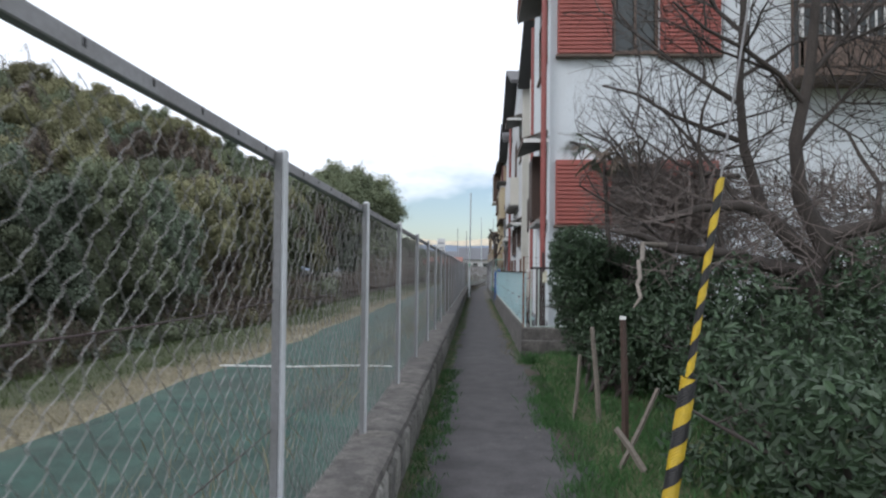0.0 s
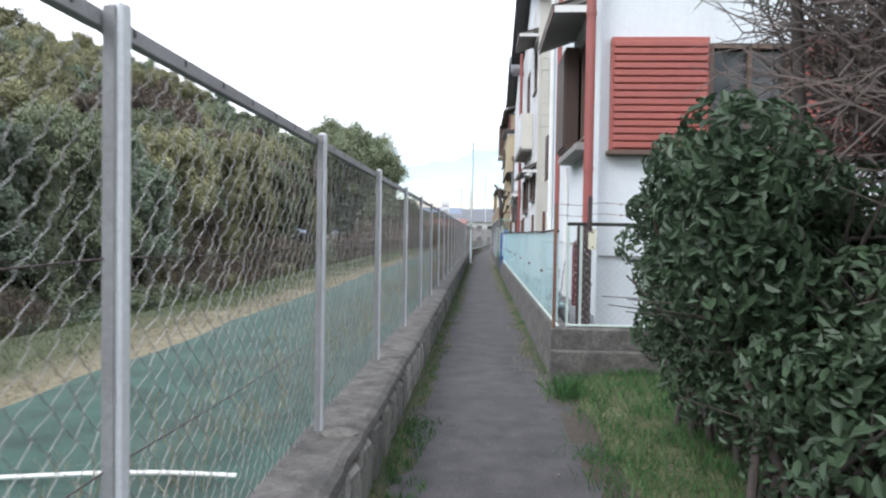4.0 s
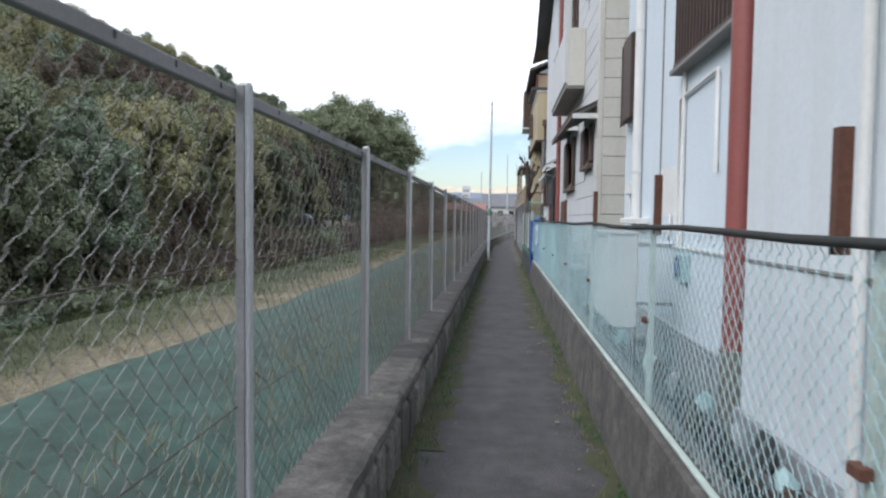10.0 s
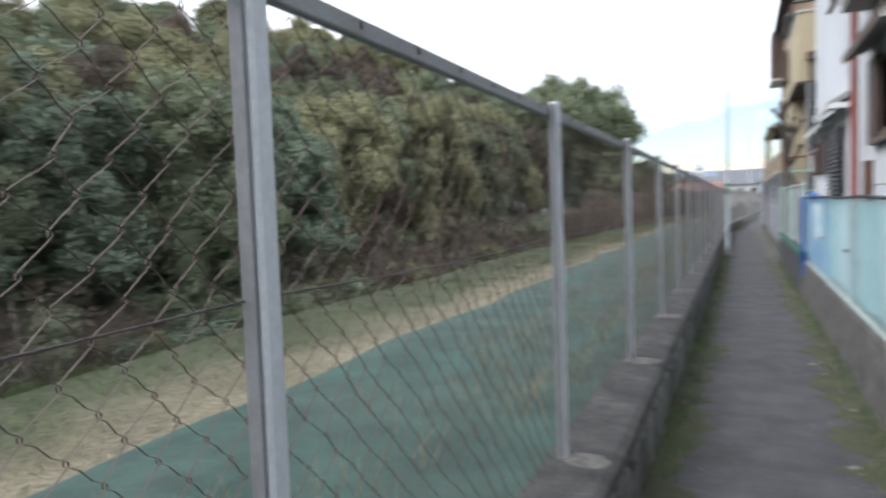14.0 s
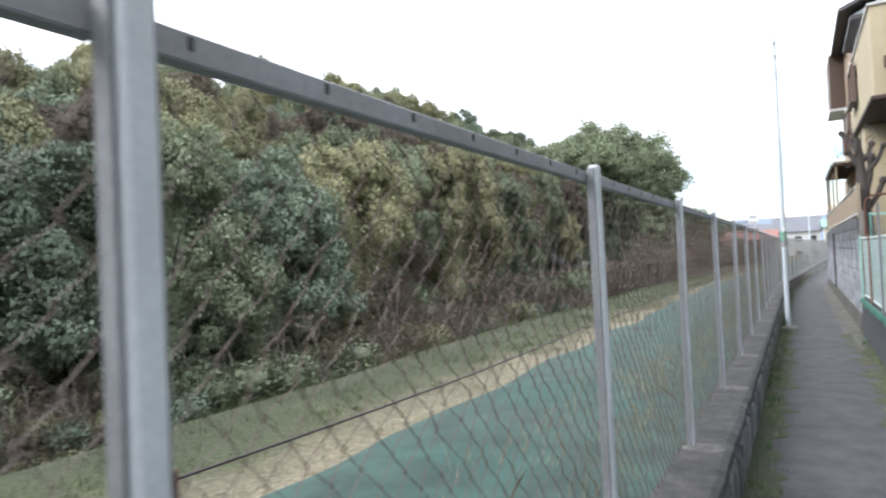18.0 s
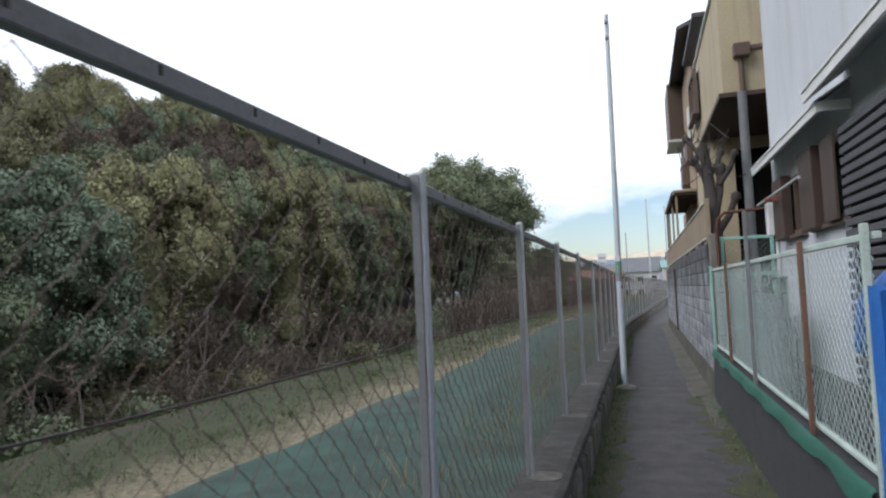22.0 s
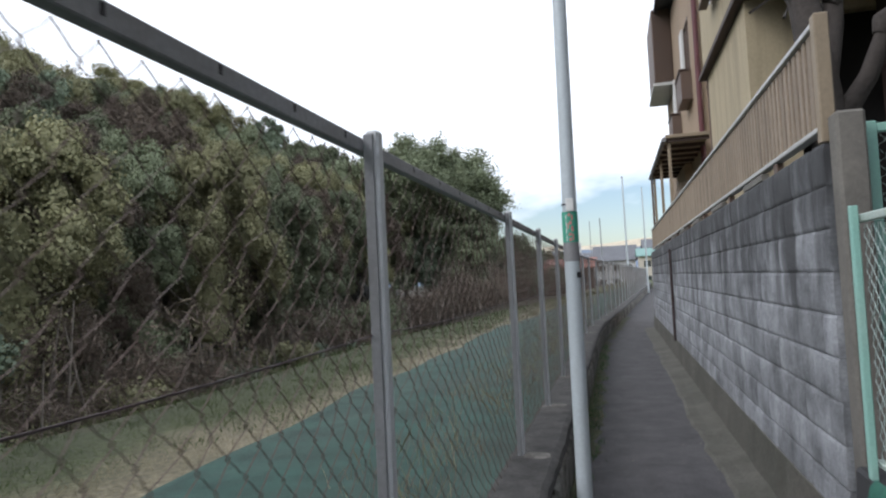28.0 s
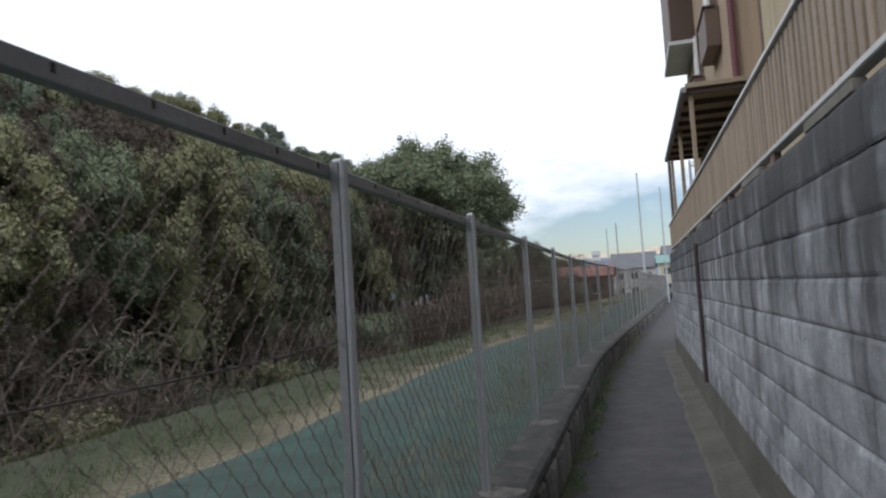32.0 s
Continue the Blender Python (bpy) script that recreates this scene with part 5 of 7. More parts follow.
def gable_roof(house, x0, x1, y0, y1, z, rise, over=0.45, material="roof_tile", ridge_along="y"):
    bm = bmesh.new()
    xm, ym = (x0 + x1) / 2, (y0 + y1) / 2
    X0, X1, Y0, Y1 = x0 - over, x1 + over, y0 - over, y1 + over
    if ridge_along == "y":
        low = [(X0, Y0, z), (X0, Y1, z), (xm, Y1, z + rise), (xm, Y0, z + rise), (X1, Y1, z), (X1, Y0, z)]
        quads = ((0, 1, 2, 3), (3, 2, 4, 5))
    else:
        low = [(X0, Y0, z), (X1, Y0, z), (X1, ym, z + rise), (X0, ym, z + rise), (X1, Y1, z), (X0, Y1, z)]
        quads = ((0, 1, 2, 3), (3, 2, 4, 5))
    a = [bm.verts.new(p) for p in low]
    b = [bm.verts.new((p[0], p[1], p[2] - 0.12)) for p in low]
    for q in quads:
        bm.faces.new([a[i] for i in q])
        bm.faces.new([b[i] for i in q][::-1])
    loop = (0, 1, 2, 4, 5, 3) if ridge_along == "y" else (0, 1, 2, 4, 5, 3)
    for i, j in zip(loop, loop[1:] + loop[:1]):
        if {i, j} not in ({2, 3},):
            bm.faces.new((b[i], b[j], a[j], a[i]))
    bmesh.ops.recalc_face_normals(bm, faces=bm.faces)
    r = part("roof", bm, material, house)
    if ridge_along == "y":
        for y, q in ((y0 + 0.02, 0.1), (y1 - 0.12, 0.1)):
            ends = bmesh.new()
            t = [ends.verts.new(p) for p in ((x0, y, z - 0.13), (x1, y, z - 0.13), (xm, y, z + rise - 0.16), (x0, y + q, z - 0.13), (x1, y + q, z - 0.13), (xm, y + q, z + rise - 0.16))]
            for f in ((0, 1, 2), (5, 4, 3), (0, 3, 4, 1), (1, 4, 5, 2), (2, 5, 3, 0)):
                ends.faces.new([t[i] for i in f])
            part("gable_wall", ends, "white_wall", house)
    else:
        for x, q in ((x0 + 0.02, 0.1), (x1 - 0.12, 0.1)):
            ends = bmesh.new()
            t = [ends.verts.new(p) for p in ((x, y0, z - 0.13), (x, y1, z - 0.13), (x, ym, z + rise - 0.16), (x + q, y0, z - 0.13), (x + q, y1, z - 0.13), (x + q, ym, z + rise - 0.16))]
            for f in ((0, 1, 2), (5, 4, 3), (0, 3, 4, 1), (1, 4, 5, 2), (2, 5, 3, 0)):
                ends.faces.new([t[i] for i in f])
            part("gable_wall", ends, "white_wall", house)
    return r


# the white house with red shutters
A = thing("house", "white two-storey house with red louvred shutters and red downpipe", "house")
house_shell(A, 1.30, 8.6, 12.60, 16.15, 7.6, "white_wall",
            west_holes=((13.1, 2.60, 14.8, 3.85), (13.1, 5.5, 14.8, 6.7)),
            south_holes=((2.42, 2.4, 3.28, 3.5), (2.42, 5.5, 3.25, 6.7), (5.6, 5.15, 7.4, 6.9)))
gable_roof(A, 1.30, 8.6, 12.60, 16.15, 7.72, 1.3, 0.4, "red_roof", "x")
for a0, a1, z0, z1 in ((1.40, 2.40, 2.36, 3.54), (3.28, 4.30, 2.36, 3.54), (1.42, 2.40, 5.46, 6.72), (3.27, 4.34, 5.46, 6.72)):
    shutter_on(A, "y", 12.60, a0, z0, a1, z1)
window_on(A, "y", 12.60, 2.43, 2.41, 3.27, 3.49)
window_on(A, "y", 12.60, 2.43, 5.51, 3.24, 6.69)
window_on(A, "y", 12.60, 5.61, 5.16, 7.39, 6.89)
veranda = part("veranda", box(5.35, 11.75, 4.85, 7.9, 12.58, 5.0, 0.01), "brown_metal", A)
part("panel", box(5.35, 11.72, 5.0, 7.9, 11.76, 5.5, 0.005), "brown_metal", veranda)
for q in range(14):
    part("bar", box(5.75 + q * 0.14, 11.73, 5.5, 5.78 + q * 0.14, 11.75, 6.0, 0.003), "pale_metal", veranda)
part("rail", box(5.35, 11.715, 6.0, 7.9, 11.765, 6.06, 0.005), "brown_metal", veranda)
part("canopy", box(5.3, 11.6, 6.95, 8.0, 12.59, 7.02, 0.005), "brown_metal", veranda)
for x in (5.36, 7.84):
    part("column", box(x, 11.72, 5.0, x + 0.06, 11.78, 6.95, 0.004), "pale_metal", veranda)
downpipe(A, 1.165, 12.42, 1.55, 7.5, 0.052)
downpipe(A, 1.165, 12.42, 0.35, 1.56, 0.055, "dark_pipe", "dark rusted foot of the downpipe")
part("drip_edge", box(1.32, 12.575, 1.235, 8.5, 12.598, 1.25), "eave_board", A)
part("plinth", box(1.26, 12.56, 0.1, 8.6, 12.598, 0.5, 0.004), "wall_concrete", A)
window_on(A, "x", 1.30, 13.12, 2.62, 14.78, 3.83, pane="glass")
window_on(A, "x", 1.30, 13.12, 5.52, 14.78, 6.68, pane="glass")
case = part("shutter_case", box(1.12, 14.15, 2.56, 1.298, 14.92, 3.88, 0.008), "brown_wood", A)
part("slat_front", box(1.10, 14.16, 2.60, 1.119, 14.90, 3.84, 0.005), "brown_wood", case)
awning_on(A, 1.298, 12.95, 14.7, 4.10, 0.46, 0.16)
part("window_ledge", box(1.10, 12.95, 2.41, 1.298, 14.66, 2.50, 0.01), "eave_board", A)
awning_on(A, 1.298, 12.95, 14.7, 7.0, 0.46, 0.16)
part("fuse_pipe", tube([(1.262, 14.98, 0.6), (1.262, 14.98, 2.41)], 0.022, 8), "white_trim", A, smooth=True)
part("drip_edge", box(1.288, 12.7, 1.345, 1.298, 16.1, 1.357), "eave_board", A)
# added grey strip; shadow and dirt at the wall's foot in its colour
part("plinth", box(1.262, 12.7, 0.0, 1.298, 16.15, 0.60, 0.006), "mottled_grey", A)
rubble = thing("black_hose", "coiled black hose and pipes lying behind the fence", "hose")
part("coil", tube([(1.06 + 0.09 * math.cos(k * 0.8), 14.7 + 0.03 * k + 0.16 * math.sin(k * 0.8), 0.16 + 0.012 * k) for k in range(30)], 0.018, 6), "black_rubber", rubble, smooth=True)
part("pipe", tube([(1.02, 13.0, 0.3), (1.06, 14.2, 0.42), (1.1, 15.4, 0.5), (1.14, 16.8, 0.42)], 0.028, 8), "black_rubber", rubble, smooth=True)
heap = thing("rubble_heap", "dark heap of rubble, dead leaves and plastic behind the mesh fence", "rubble")
part("mound", sheet(88, 9, lambda u, v: (0.985 + 0.25 * v, 14.1 + 7.4 * u, (0.10 + (0.42 + 0.22 * noise.noise((u * 17, v * 2, 4)) + 0.12 * noise.noise((u * 51, v * 6, 2))) * math.sin(math.pi * min(max(u, 0.02), 0.98)) ** 0.4 * (0.55 + 0.45 * math.sin(math.pi * v))))), "dark_wall", heap)
for q in range(28):
    scrap = bmesh.new()
    bmesh.ops.create_icosphere(scrap, subdivisions=1, radius=0.05 + 0.05 * rng.random(), matrix=Matrix.Translation((1.02 + 0.18 * rng.random(), 14.3 + 6.9 * q / 28, 0.52 + 0.06 * rng.random())) @ Matrix.Rotation(rng.random() * 6, 4, "X") @ Matrix.Diagonal((0.7, 1.4, 0.5, 1)))
    part("scrap", scrap, ("teal_sheet", "dark_wall", "mottled_grey", "earth")[q % 4], heap)
vent = thing("drain_pipe", "maroon bent drain pipe standing against the white wall", "pipe")
part("pipe", tube([(1.215, 13.66, 0.6), (1.215, 13.66, 1.29), (1.22, 13.645, 1.345), (1.23, 13.60, 1.375), (1.25, 13.55, 1.38), (1.28, 13.50, 1.375)], 0.031, 9), "maroon", vent, smooth=True)

# the cool white house
B = thing("house", "plain cool-white rendered house with barred dark windows", "house")
BX = 1.66
house_shell(B, BX, 8.6, 16.20, 21.62, 7.4, "cool_wall", west_holes=((17.3, 2.95, 18.8, 4.1), (20.75, 2.8, 21.5, 3.7), (17.3, 5.5, 18.8, 6.7)))
gable_roof(B, BX, 8.6, 16.20, 21.62, 7.52, 1.4, 0.4, "roof_tile", "x")
window_on(B, "x", BX, 17.31, 2.97, 18.79, 4.08, grille=True)
window_on(B, "x", BX, 20.76, 2.82, 21.49, 3.68, grille=True)
window_on(B, "x", BX, 17.31, 5.52, 18.79, 6.68)
part("shutter_case", box(BX - 0.13, 20.72, 2.74, BX - 0.002, 21.2, 3.72, 0.008), "brown_wood", B)
part("window_ledge", box(BX - 0.12, 17.2, 2.83, BX - 0.002, 18.9, 2.875, 0.008), "eave_board", B)
downpipe(B, 1.30, 16.26, 0.85, 7.3, 0.068)
part("pipe_socket", tube([(1.30, 16.26, 0.5), (1.30, 16.26, 0.87)], 0.08, 10), "mortar", B, smooth=True)
downpipe(B, 1.60, 20.55, 1.5, 7.3, 0.055, "white_trim")
part("pipe_foot", box(1.52, 20.1, 1.5, BX - 0.002, 21.1, 1.57, 0.008), "white_trim", B)
downpipe(B, 1.635, 18.72, 1.3, 7.3, 0.02, "white_trim")
part("wall_seam", box(BX - 0.012, 19.62, 1.6, BX - 0.001, 19.64, 7.2), "eave_board", B)
part("repaired_panel", box(BX - 0.006, 18.9, 1.58, BX - 0.001, 19.61, 2.05), "white_trim", B)
part("conduit", tube([(1.635, 18.85, 1.5), (1.635, 18.85, 2.62), (1.635, 17.8, 2.66), (1.635, 17.79, 1.9)], 0.017, 6), "white_trim", B, smooth=True)
part("conduit", tube([(1.63, 21.1, 1.57), (1.63, 21.1, 1.9)], 0.012, 6), "white_trim", B, smooth=True)
part("meter_box", box(BX - 0.07, 21.03, 1.86, BX - 0.002, 21.17, 2.0, 0.006), "white_trim", B)
part("drip_edge", box(BX - 0.03, 16.6, 1.30, BX - 0.002, 21.5, 1.32), "white_trim", B)
# same added strip, with shadow and dirt put into its grey
part("plinth", box(BX - 0.04, 16.6, 0.0, BX - 0.002, 21.5, 0.58, 0.006), "mottled_grey", B)
cabinet = thing("water_heater", "white wall-hung water heater box with sloped underside", "water heater")
heater = bmesh.new()
ring = ((0.975, 0.70), (0.975, 1.42), (1.215, 1.42), (1.215, 0.64), (1.02, 0.64))
ends = [[heater.verts.new((x, y, z)) for x, z in ring] for y in (18.4, 19.25)]
heater.faces.new(ends[0])
heater.faces.new(ends[1][::-1])
for q in range(5):
    heater.faces.new((ends[0][q], ends[1][q], ends[1][(q + 1) % 5], ends[0][(q + 1) % 5]))
bmesh.ops.recalc_face_normals(heater, faces=heater.faces)
bmesh.ops.bevel(heater, geom=heater.edges[:], offset=0.012, segments=2, affect="EDGES")
part("body", heater, "white_trim", cabinet)
part("lid", box(0.965, 18.385, 1.422, 1.225, 19.265, 1.442, 0.006), "white_trim", cabinet)
for x in (1.07, 1.16):
    part("pipe", tube([(x, 18.7, 0.645), (x, 18.7, 0.3), (1.6, 18.7, 0.22)], 0.014, 7), "black_rubber", cabinet, smooth=True)
for z in (0.76, 1.3):
    part("bracket", box(1.216, 18.95, z, 1.659, 18.98, z + 0.03), "rail_steel", cabinet)
unit = thing("wall_fan", "blue square ventilation fan fixed to the white wall", "fan")
part("frame", box(1.59, 18.46, 1.02, 1.659, 18.74, 1.26, 0.008), "teal_sheet", unit)
part("fan_ring", tube([(1.582, 18.6, 1.14), (1.589, 18.6, 1.14)], 0.10, 20), "paint_blue", unit, "dark blue fan opening")
part("fan_hub", tube([(1.575, 18.6, 1.14), (1.582, 18.6, 1.14)], 0.035, 14), "blue_tarp", unit)
for q in range(5):
    part("guard_wire", box(1.57, 18.5, 1.05 + q * 0.045, 1.574, 18.7, 1.054 + q * 0.045), "pale_metal", unit)
part("cable", tube([(1.63, 18.74, 1.3), (1.61, 18.88, 1.59), (1.61, 19.03, 1.36), (1.63, 19.1, 1.61)], 0.008, 6), "white_trim", unit, smooth=True)

# the siding house
C = thing("house", "grey-cream house clad in horizontal siding with brown shutters", "house")
CX = 1.53
house_shell(C, CX, 8.6, 23.20, 30.4, 7.8, "siding_side", west_holes=((23.65, 2.5, 24.7, 3.05), (26.3, 2.25, 27.9, 3.15), (23.7, 5.4, 24.8, 6.5), (26.0, 5.0, 27.8, 6.6)), south_holes=())
gable_roof(C, CX, 8.6, 23.20, 30.4, 7.92, 1.5, 0.45, "roof_tile", "x")
z = 0.45
while z < 7.6:
    part("board", box(CX + 0.05, 23.175, z, 8.55, 23.198, z + 0.288, 0.006), "siding", C)
    z += 0.295
z = 0.45
while z < 7.6:
    for y0, y1 in ((23.26, 23.58), (24.77, 26.23), (27.97, 28.9)):
        part("board", box(CX - 0.024, y0, z, CX - 0.002, y1, z + 0.288, 0.006), "siding_side", C)
    for y0, y1, lo, hi in ((23.59, 24.76, 2.5, 3.05), (26.24, 27.96, 2.25, 3.15)):
        if z + 0.288 < lo - 0.05 or (z > hi + 0.02 and z < 5.0):
            part("board", box(CX - 0.024, y0, z, CX - 0.002, y1, z + 0.288, 0.006), "siding_side", C)
    z += 0.295
part("corner_trim", box(CX - 0.03, 23.17, 0.4, CX + 0.049, 23.255, 7.7, 0.006), "siding", C)
for y0, y1, z0, z1 in ((23.65, 24.7, 2.5, 3.05), (26.3, 27.9, 2.25, 3.15)):
    window_on(C, "x", CX, y0 + 0.01, z0 + 0.01, y1 - 0.01, z1 - 0.01, pane="glass")
    part("shutter_case", box(CX - 0.10, y1 - 0.42, z0 - 0.05, CX - 0.026, y1 + 0.12, z1 + 0.03, 0.008), "brown_wood", C)
    part("shutter_case", box(CX - 0.08, y0 - 0.05, z0 - 0.03, CX - 0.026, y0 + 0.16, z1 + 0.03, 0.008), "brown_wood", C)
    part("sill_box", box(CX - 0.11, y0 - 0.05, z0 - 0.12, CX - 0.026, y1 + 0.1, z0 - 0.055, 0.006), "brown_metal", C)
awning_on(C, CX - 0.026, 23.24, 25.0, 3.30, 0.38, 0.20)
awning_on(C, CX - 0.026, 25.75, 28.3, 3.38, 0.30, 0.14)
balc = part("balcony", box(1.17, 25.0, 3.88, CX - 0.026, 28.3, 3.98, 0.01), "eave_board", C)
part("front_panel", box(1.15, 25.0, 3.98, 1.20, 28.3, 4.95, 0.008), "siding_side", balc)
part("side_panel", box(1.20, 24.98, 3.93, CX - 0.026, 25.04, 4.95, 0.008), "siding", balc)
window_on(C, "x", CX, 23.71, 5.42, 24.79, 6.48)
window_on(C, "x", CX, 26.01, 5.02, 27.79, 6.58)
awning_on(C, CX - 0.026, 23.4, 25.1, 6.85, 0.5, 0.15)
downpipe(C, 1.36, 28.6, 0.5, 7.6, 0.05, "red_pipe")
part("meter", box(CX - 0.12, 28.1, 1.35, CX - 0.026, 28.3, 1.95, 0.006), "brown_metal", C)
shade = thing("clutter_box", "low grey storage crate behind the fence beside the siding house", "crate")
part("crate", box(1.1, 23.4, 0.0, 1.42, 24.6, 0.75, 0.012), "far_grey", shade)
part("crate_lid", box(1.08, 23.38, 0.75, 1.44, 24.62, 0.80, 0.012), "far_white", shade)

# the white house with awnings
D = thing("house", "white rendered house with grey awnings and brown shutters", "house")
DX = 1.50
house_shell(D, DX, 8.6, 30.5, 35.3, 7.2, "grey_wall", west_holes=((32.3, 1.99, 33.4, 2.66), (33.75, 1.99, 34.7, 2.6), (31.2, 4.9, 32.6, 6.1)))
gable_roof(D, DX, 8.6, 30.5, 35.3, 7.32, 1.3, 0.4, "roof_tile", "x")
sl = part("louvred_screen", box(DX - 0.07, 30.6, 0.75, DX - 0.04, 32.1, 2.66, 0.004), "dark", D)
z = 0.78
while z < 2.6:
    part("louvre", box(DX - 0.115, 30.62, z, DX - 0.07, 32.08, z + 0.05, 0.004), "louvre", sl)
    z += 0.075
for y0, y1, z0, z1 in ((32.31, 33.39, 2.0, 2.65), (33.76, 34.69, 2.0, 2.59)):
    window_on(D, "x", DX, y0, z0, y1, z1, pane="glass")
    part("shutter_case", box(DX - 0.11, y1 - 0.42, z0 - 0.03, DX - 0.011, y1 + 0.08, z1 + 0.03, 0.008), "brown_wood", D)
part("lattice", box(DX - 0.10, 32.32, 1.99, DX - 0.08, 32.7, 2.65, 0.004), "brown_wood", D)
awning_on(D, DX - 0.002, 30.2, 32.2, 3.08, 0.28, 0.20, 0.06, edge="white_trim", under="siding_side")
awning_on(D, DX - 0.002, 32.12, 35.15, 2.94, 0.22, 0.16, 0.05, edge="white_trim", under="siding_side")
window_on(D, "x", DX, 31.21, 4.92, 32.59, 6.08)
part("conduit", tube([(DX - 0.03, 35.1, 0.8), (DX - 0.03, 35.1, 2.4)], 0.02, 8), "white_trim", D, smooth=True)
part("meter_box", box(DX - 0.14, 34.9, 2.05, DX - 0.004, 35.08, 2.42, 0.006), "white_trim", D)
part("laundry_pole", tube([(DX - 0.2, 33.0, 2.42), (DX - 0.2, 35.2, 2.42)], 0.014, 7), "pale_metal", D, smooth=True)
part("bracket", box(DX - 0.22, 34.5, 2.39, DX - 0.004, 34.54, 2.44), "red_pipe", D)
part("base_panel", box(DX - 0.02, 30.6, 0.1, DX - 0.003, 35.25, 0.72, 0.004), "wall_concrete", D)

# the beige house with a jutting upper floor
E = thing("house", "beige stained house with jutting balcony and open ground floor", "house")
house_shell(E, 1.34, 8.8, 40.6, 43.6, 4.33, "beige", west_holes=(), south_holes=((1.80, 0.2, 4.6, 4.1),))
# dark brown walls carry the shade under the jutting floor in their colour
part("carport_back", box(1.5, 42.0, 0.0, 5.0, 42.1, 4.3, 0.01), "brown_wood", E)
part("carport_wall", box(2.55, 37.7, 0.0, 2.65, 40.58, 4.33, 0.01), "brown_wood", E)
part("carport_wall", box(5.0, 37.7, 0.0, 5.1, 40.58, 4.33, 0.01), "brown_wood", E)
part("upper_wall", box(1.30, 37.6, 4.42, 8.8, 43.6, 6.15, 0.01), "beige", E)
# the shaded underside is put into this floor's dark brown
part("balcony_floor", box(1.24, 37.54, 4.34, 8.8, 43.7, 4.419, 0.01), "brown_wood", E)
part("parapet_cap", box(1.26, 37.56, 6.15, 2.2, 43.6, 6.20, 0.006), "pale_metal", E)
part("upper_storey", box(2.3, 38.2, 6.2, 8.8, 43.6, 8.6, 0.01), "beige", E)
gable_roof(E, 1.9, 8.8, 37.8, 43.6, 8.72, 1.3, 0.55, "roof_tile", "y")
part("mid_roof", box(1.2, 40.6, 6.8, 2.3, 43.8, 6.9, 0.01), "roof_tile", E)
window_on(E, "x", 1.19, 41.0, 5.0, 42.4, 5.9)
downpipe(E, 1.53, 37.3, 0.3, 4.34, 0.066, "flange")
downpipe(E, 1.58, 37.54, 4.42, 4.95, 0.04, "brown_metal")
part("rain_head", box(1.48, 37.42, 4.93, 1.71, 37.59, 5.13, 0.01), "brown_metal", E)
part("sill_band", box(1.5, 37.57, 5.05, 8.7, 37.598, 5.12), "brown_metal", E)
downpipe(E, 1.36, 43.5, 2.0, 6.3, 0.04, "brown_metal")
for x in (2.3,):
    part("column", tube([(x, 37.7, 0.05), (x, 37.7, 4.35)], 0.05, 10), "flange", E, smooth=True)
clutter = thing("stored_timber", "weathered boards and pipes stored under the jutting floor", "timber")
for q in range(6):
    part("board", box(1.75, 36.95 + 0.05 * q, 1.2 + 0.13 * q, 2.28, 37.1 + 0.05 * q, 1.24 + 0.13 * q, 0.004), "pale_bark" if q % 2 else "rust_light", clutter)
part("crate", box(1.7, 36.9, 0.0, 2.25, 37.19, 1.2, 0.02), "brown_wood", clutter)

# the tan house with small bay boxes and lean-to
F = thing("house", "tan two-storey house with small brown window boxes and maroon downpipe", "house")
FX, FY = 1.80, 47.8
house_shell(F, FX, 8.8, FY, 56.0, 8.9, "tan_wall", west_holes=((49.3, 6.15, 50.3, 7.4), (52.0, 5.75, 52.9, 6.9)), south_holes=((2.35, 6.3, 3.6, 7.6),))
gable_roof(F, FX, 8.8, FY, 56.0, 9.12, 1.7, 0.45, "roof_tile", "y")
for y0, y1, z0, z1 in ((49.31, 50.29, 6.16, 7.39), (52.01, 52.89, 5.76, 6.89)):
    window_on(F, "x", FX, y0, z0, y1, z1, pane="frost")
    bay = part("window_box", box(FX - 0.24, y0 - 0.08, z0 - 0.72, FX - 0.002, y1 + 0.08, z0 - 0.05, 0.012), "brown_metal", F)
    part("box_lid", box(FX - 0.27, y0 - 0.11, z0 - 0.05, FX - 0.065, y1 + 0.11, z0 - 0.012, 0.006), "brown_wood", bay)
    part("window_shutter", box(FX - 0.06, y1 + 0.03, z0 - 0.04, FX - 0.002, y1 + 0.5, z1 + 0.04, 0.008), "white_trim", F)
window_on(F, "y", FY, 2.36, 6.31, 3.59, 7.59)
downpipe(F, FX - 0.05, FY - 0.06, 2.0, 8.9, 0.055, "maroon")
wing = part("balcony_screen", box(1.27, 53.2, 6.95, FX - 0.002, 55.6, 9.1, 0.012), "brown_metal", F, "dark brown sheet-metal balcony screen")
for q in range(7):
    part("sheet_rib", box(1.30 + 0.07 * q, 53.17, 6.98, 1.325 + 0.07 * q, 53.199, 9.05), "brown_metal", wing)
part("drip_rail", box(1.22, 53.14, 6.86, FX - 0.002, 55.65, 6.948, 0.006), "pale_metal", wing)
part("porch_wall", box(1.62, 50.25, 0.3, FX - 0.002, 54.0, 4.12, 0.01), "tan_wall", F)
lean = part("lean_to_roof", box(0.96, 46.9, 4.15, FX - 0.01, 52.5, 4.22, 0.006), "slat_frame", F)
part("gutter", tube([(0.93, 46.9, 4.13), (0.93, 52.5, 4.13)], 0.045, 8), "rail_steel", lean, smooth=True)
for y in (47.0, 49.5, 52.3):
    part("lean_to_post", box(1.0, y, 2.1, 1.06, y + 0.06, 4.15, 0.005), "slat_frame", lean)
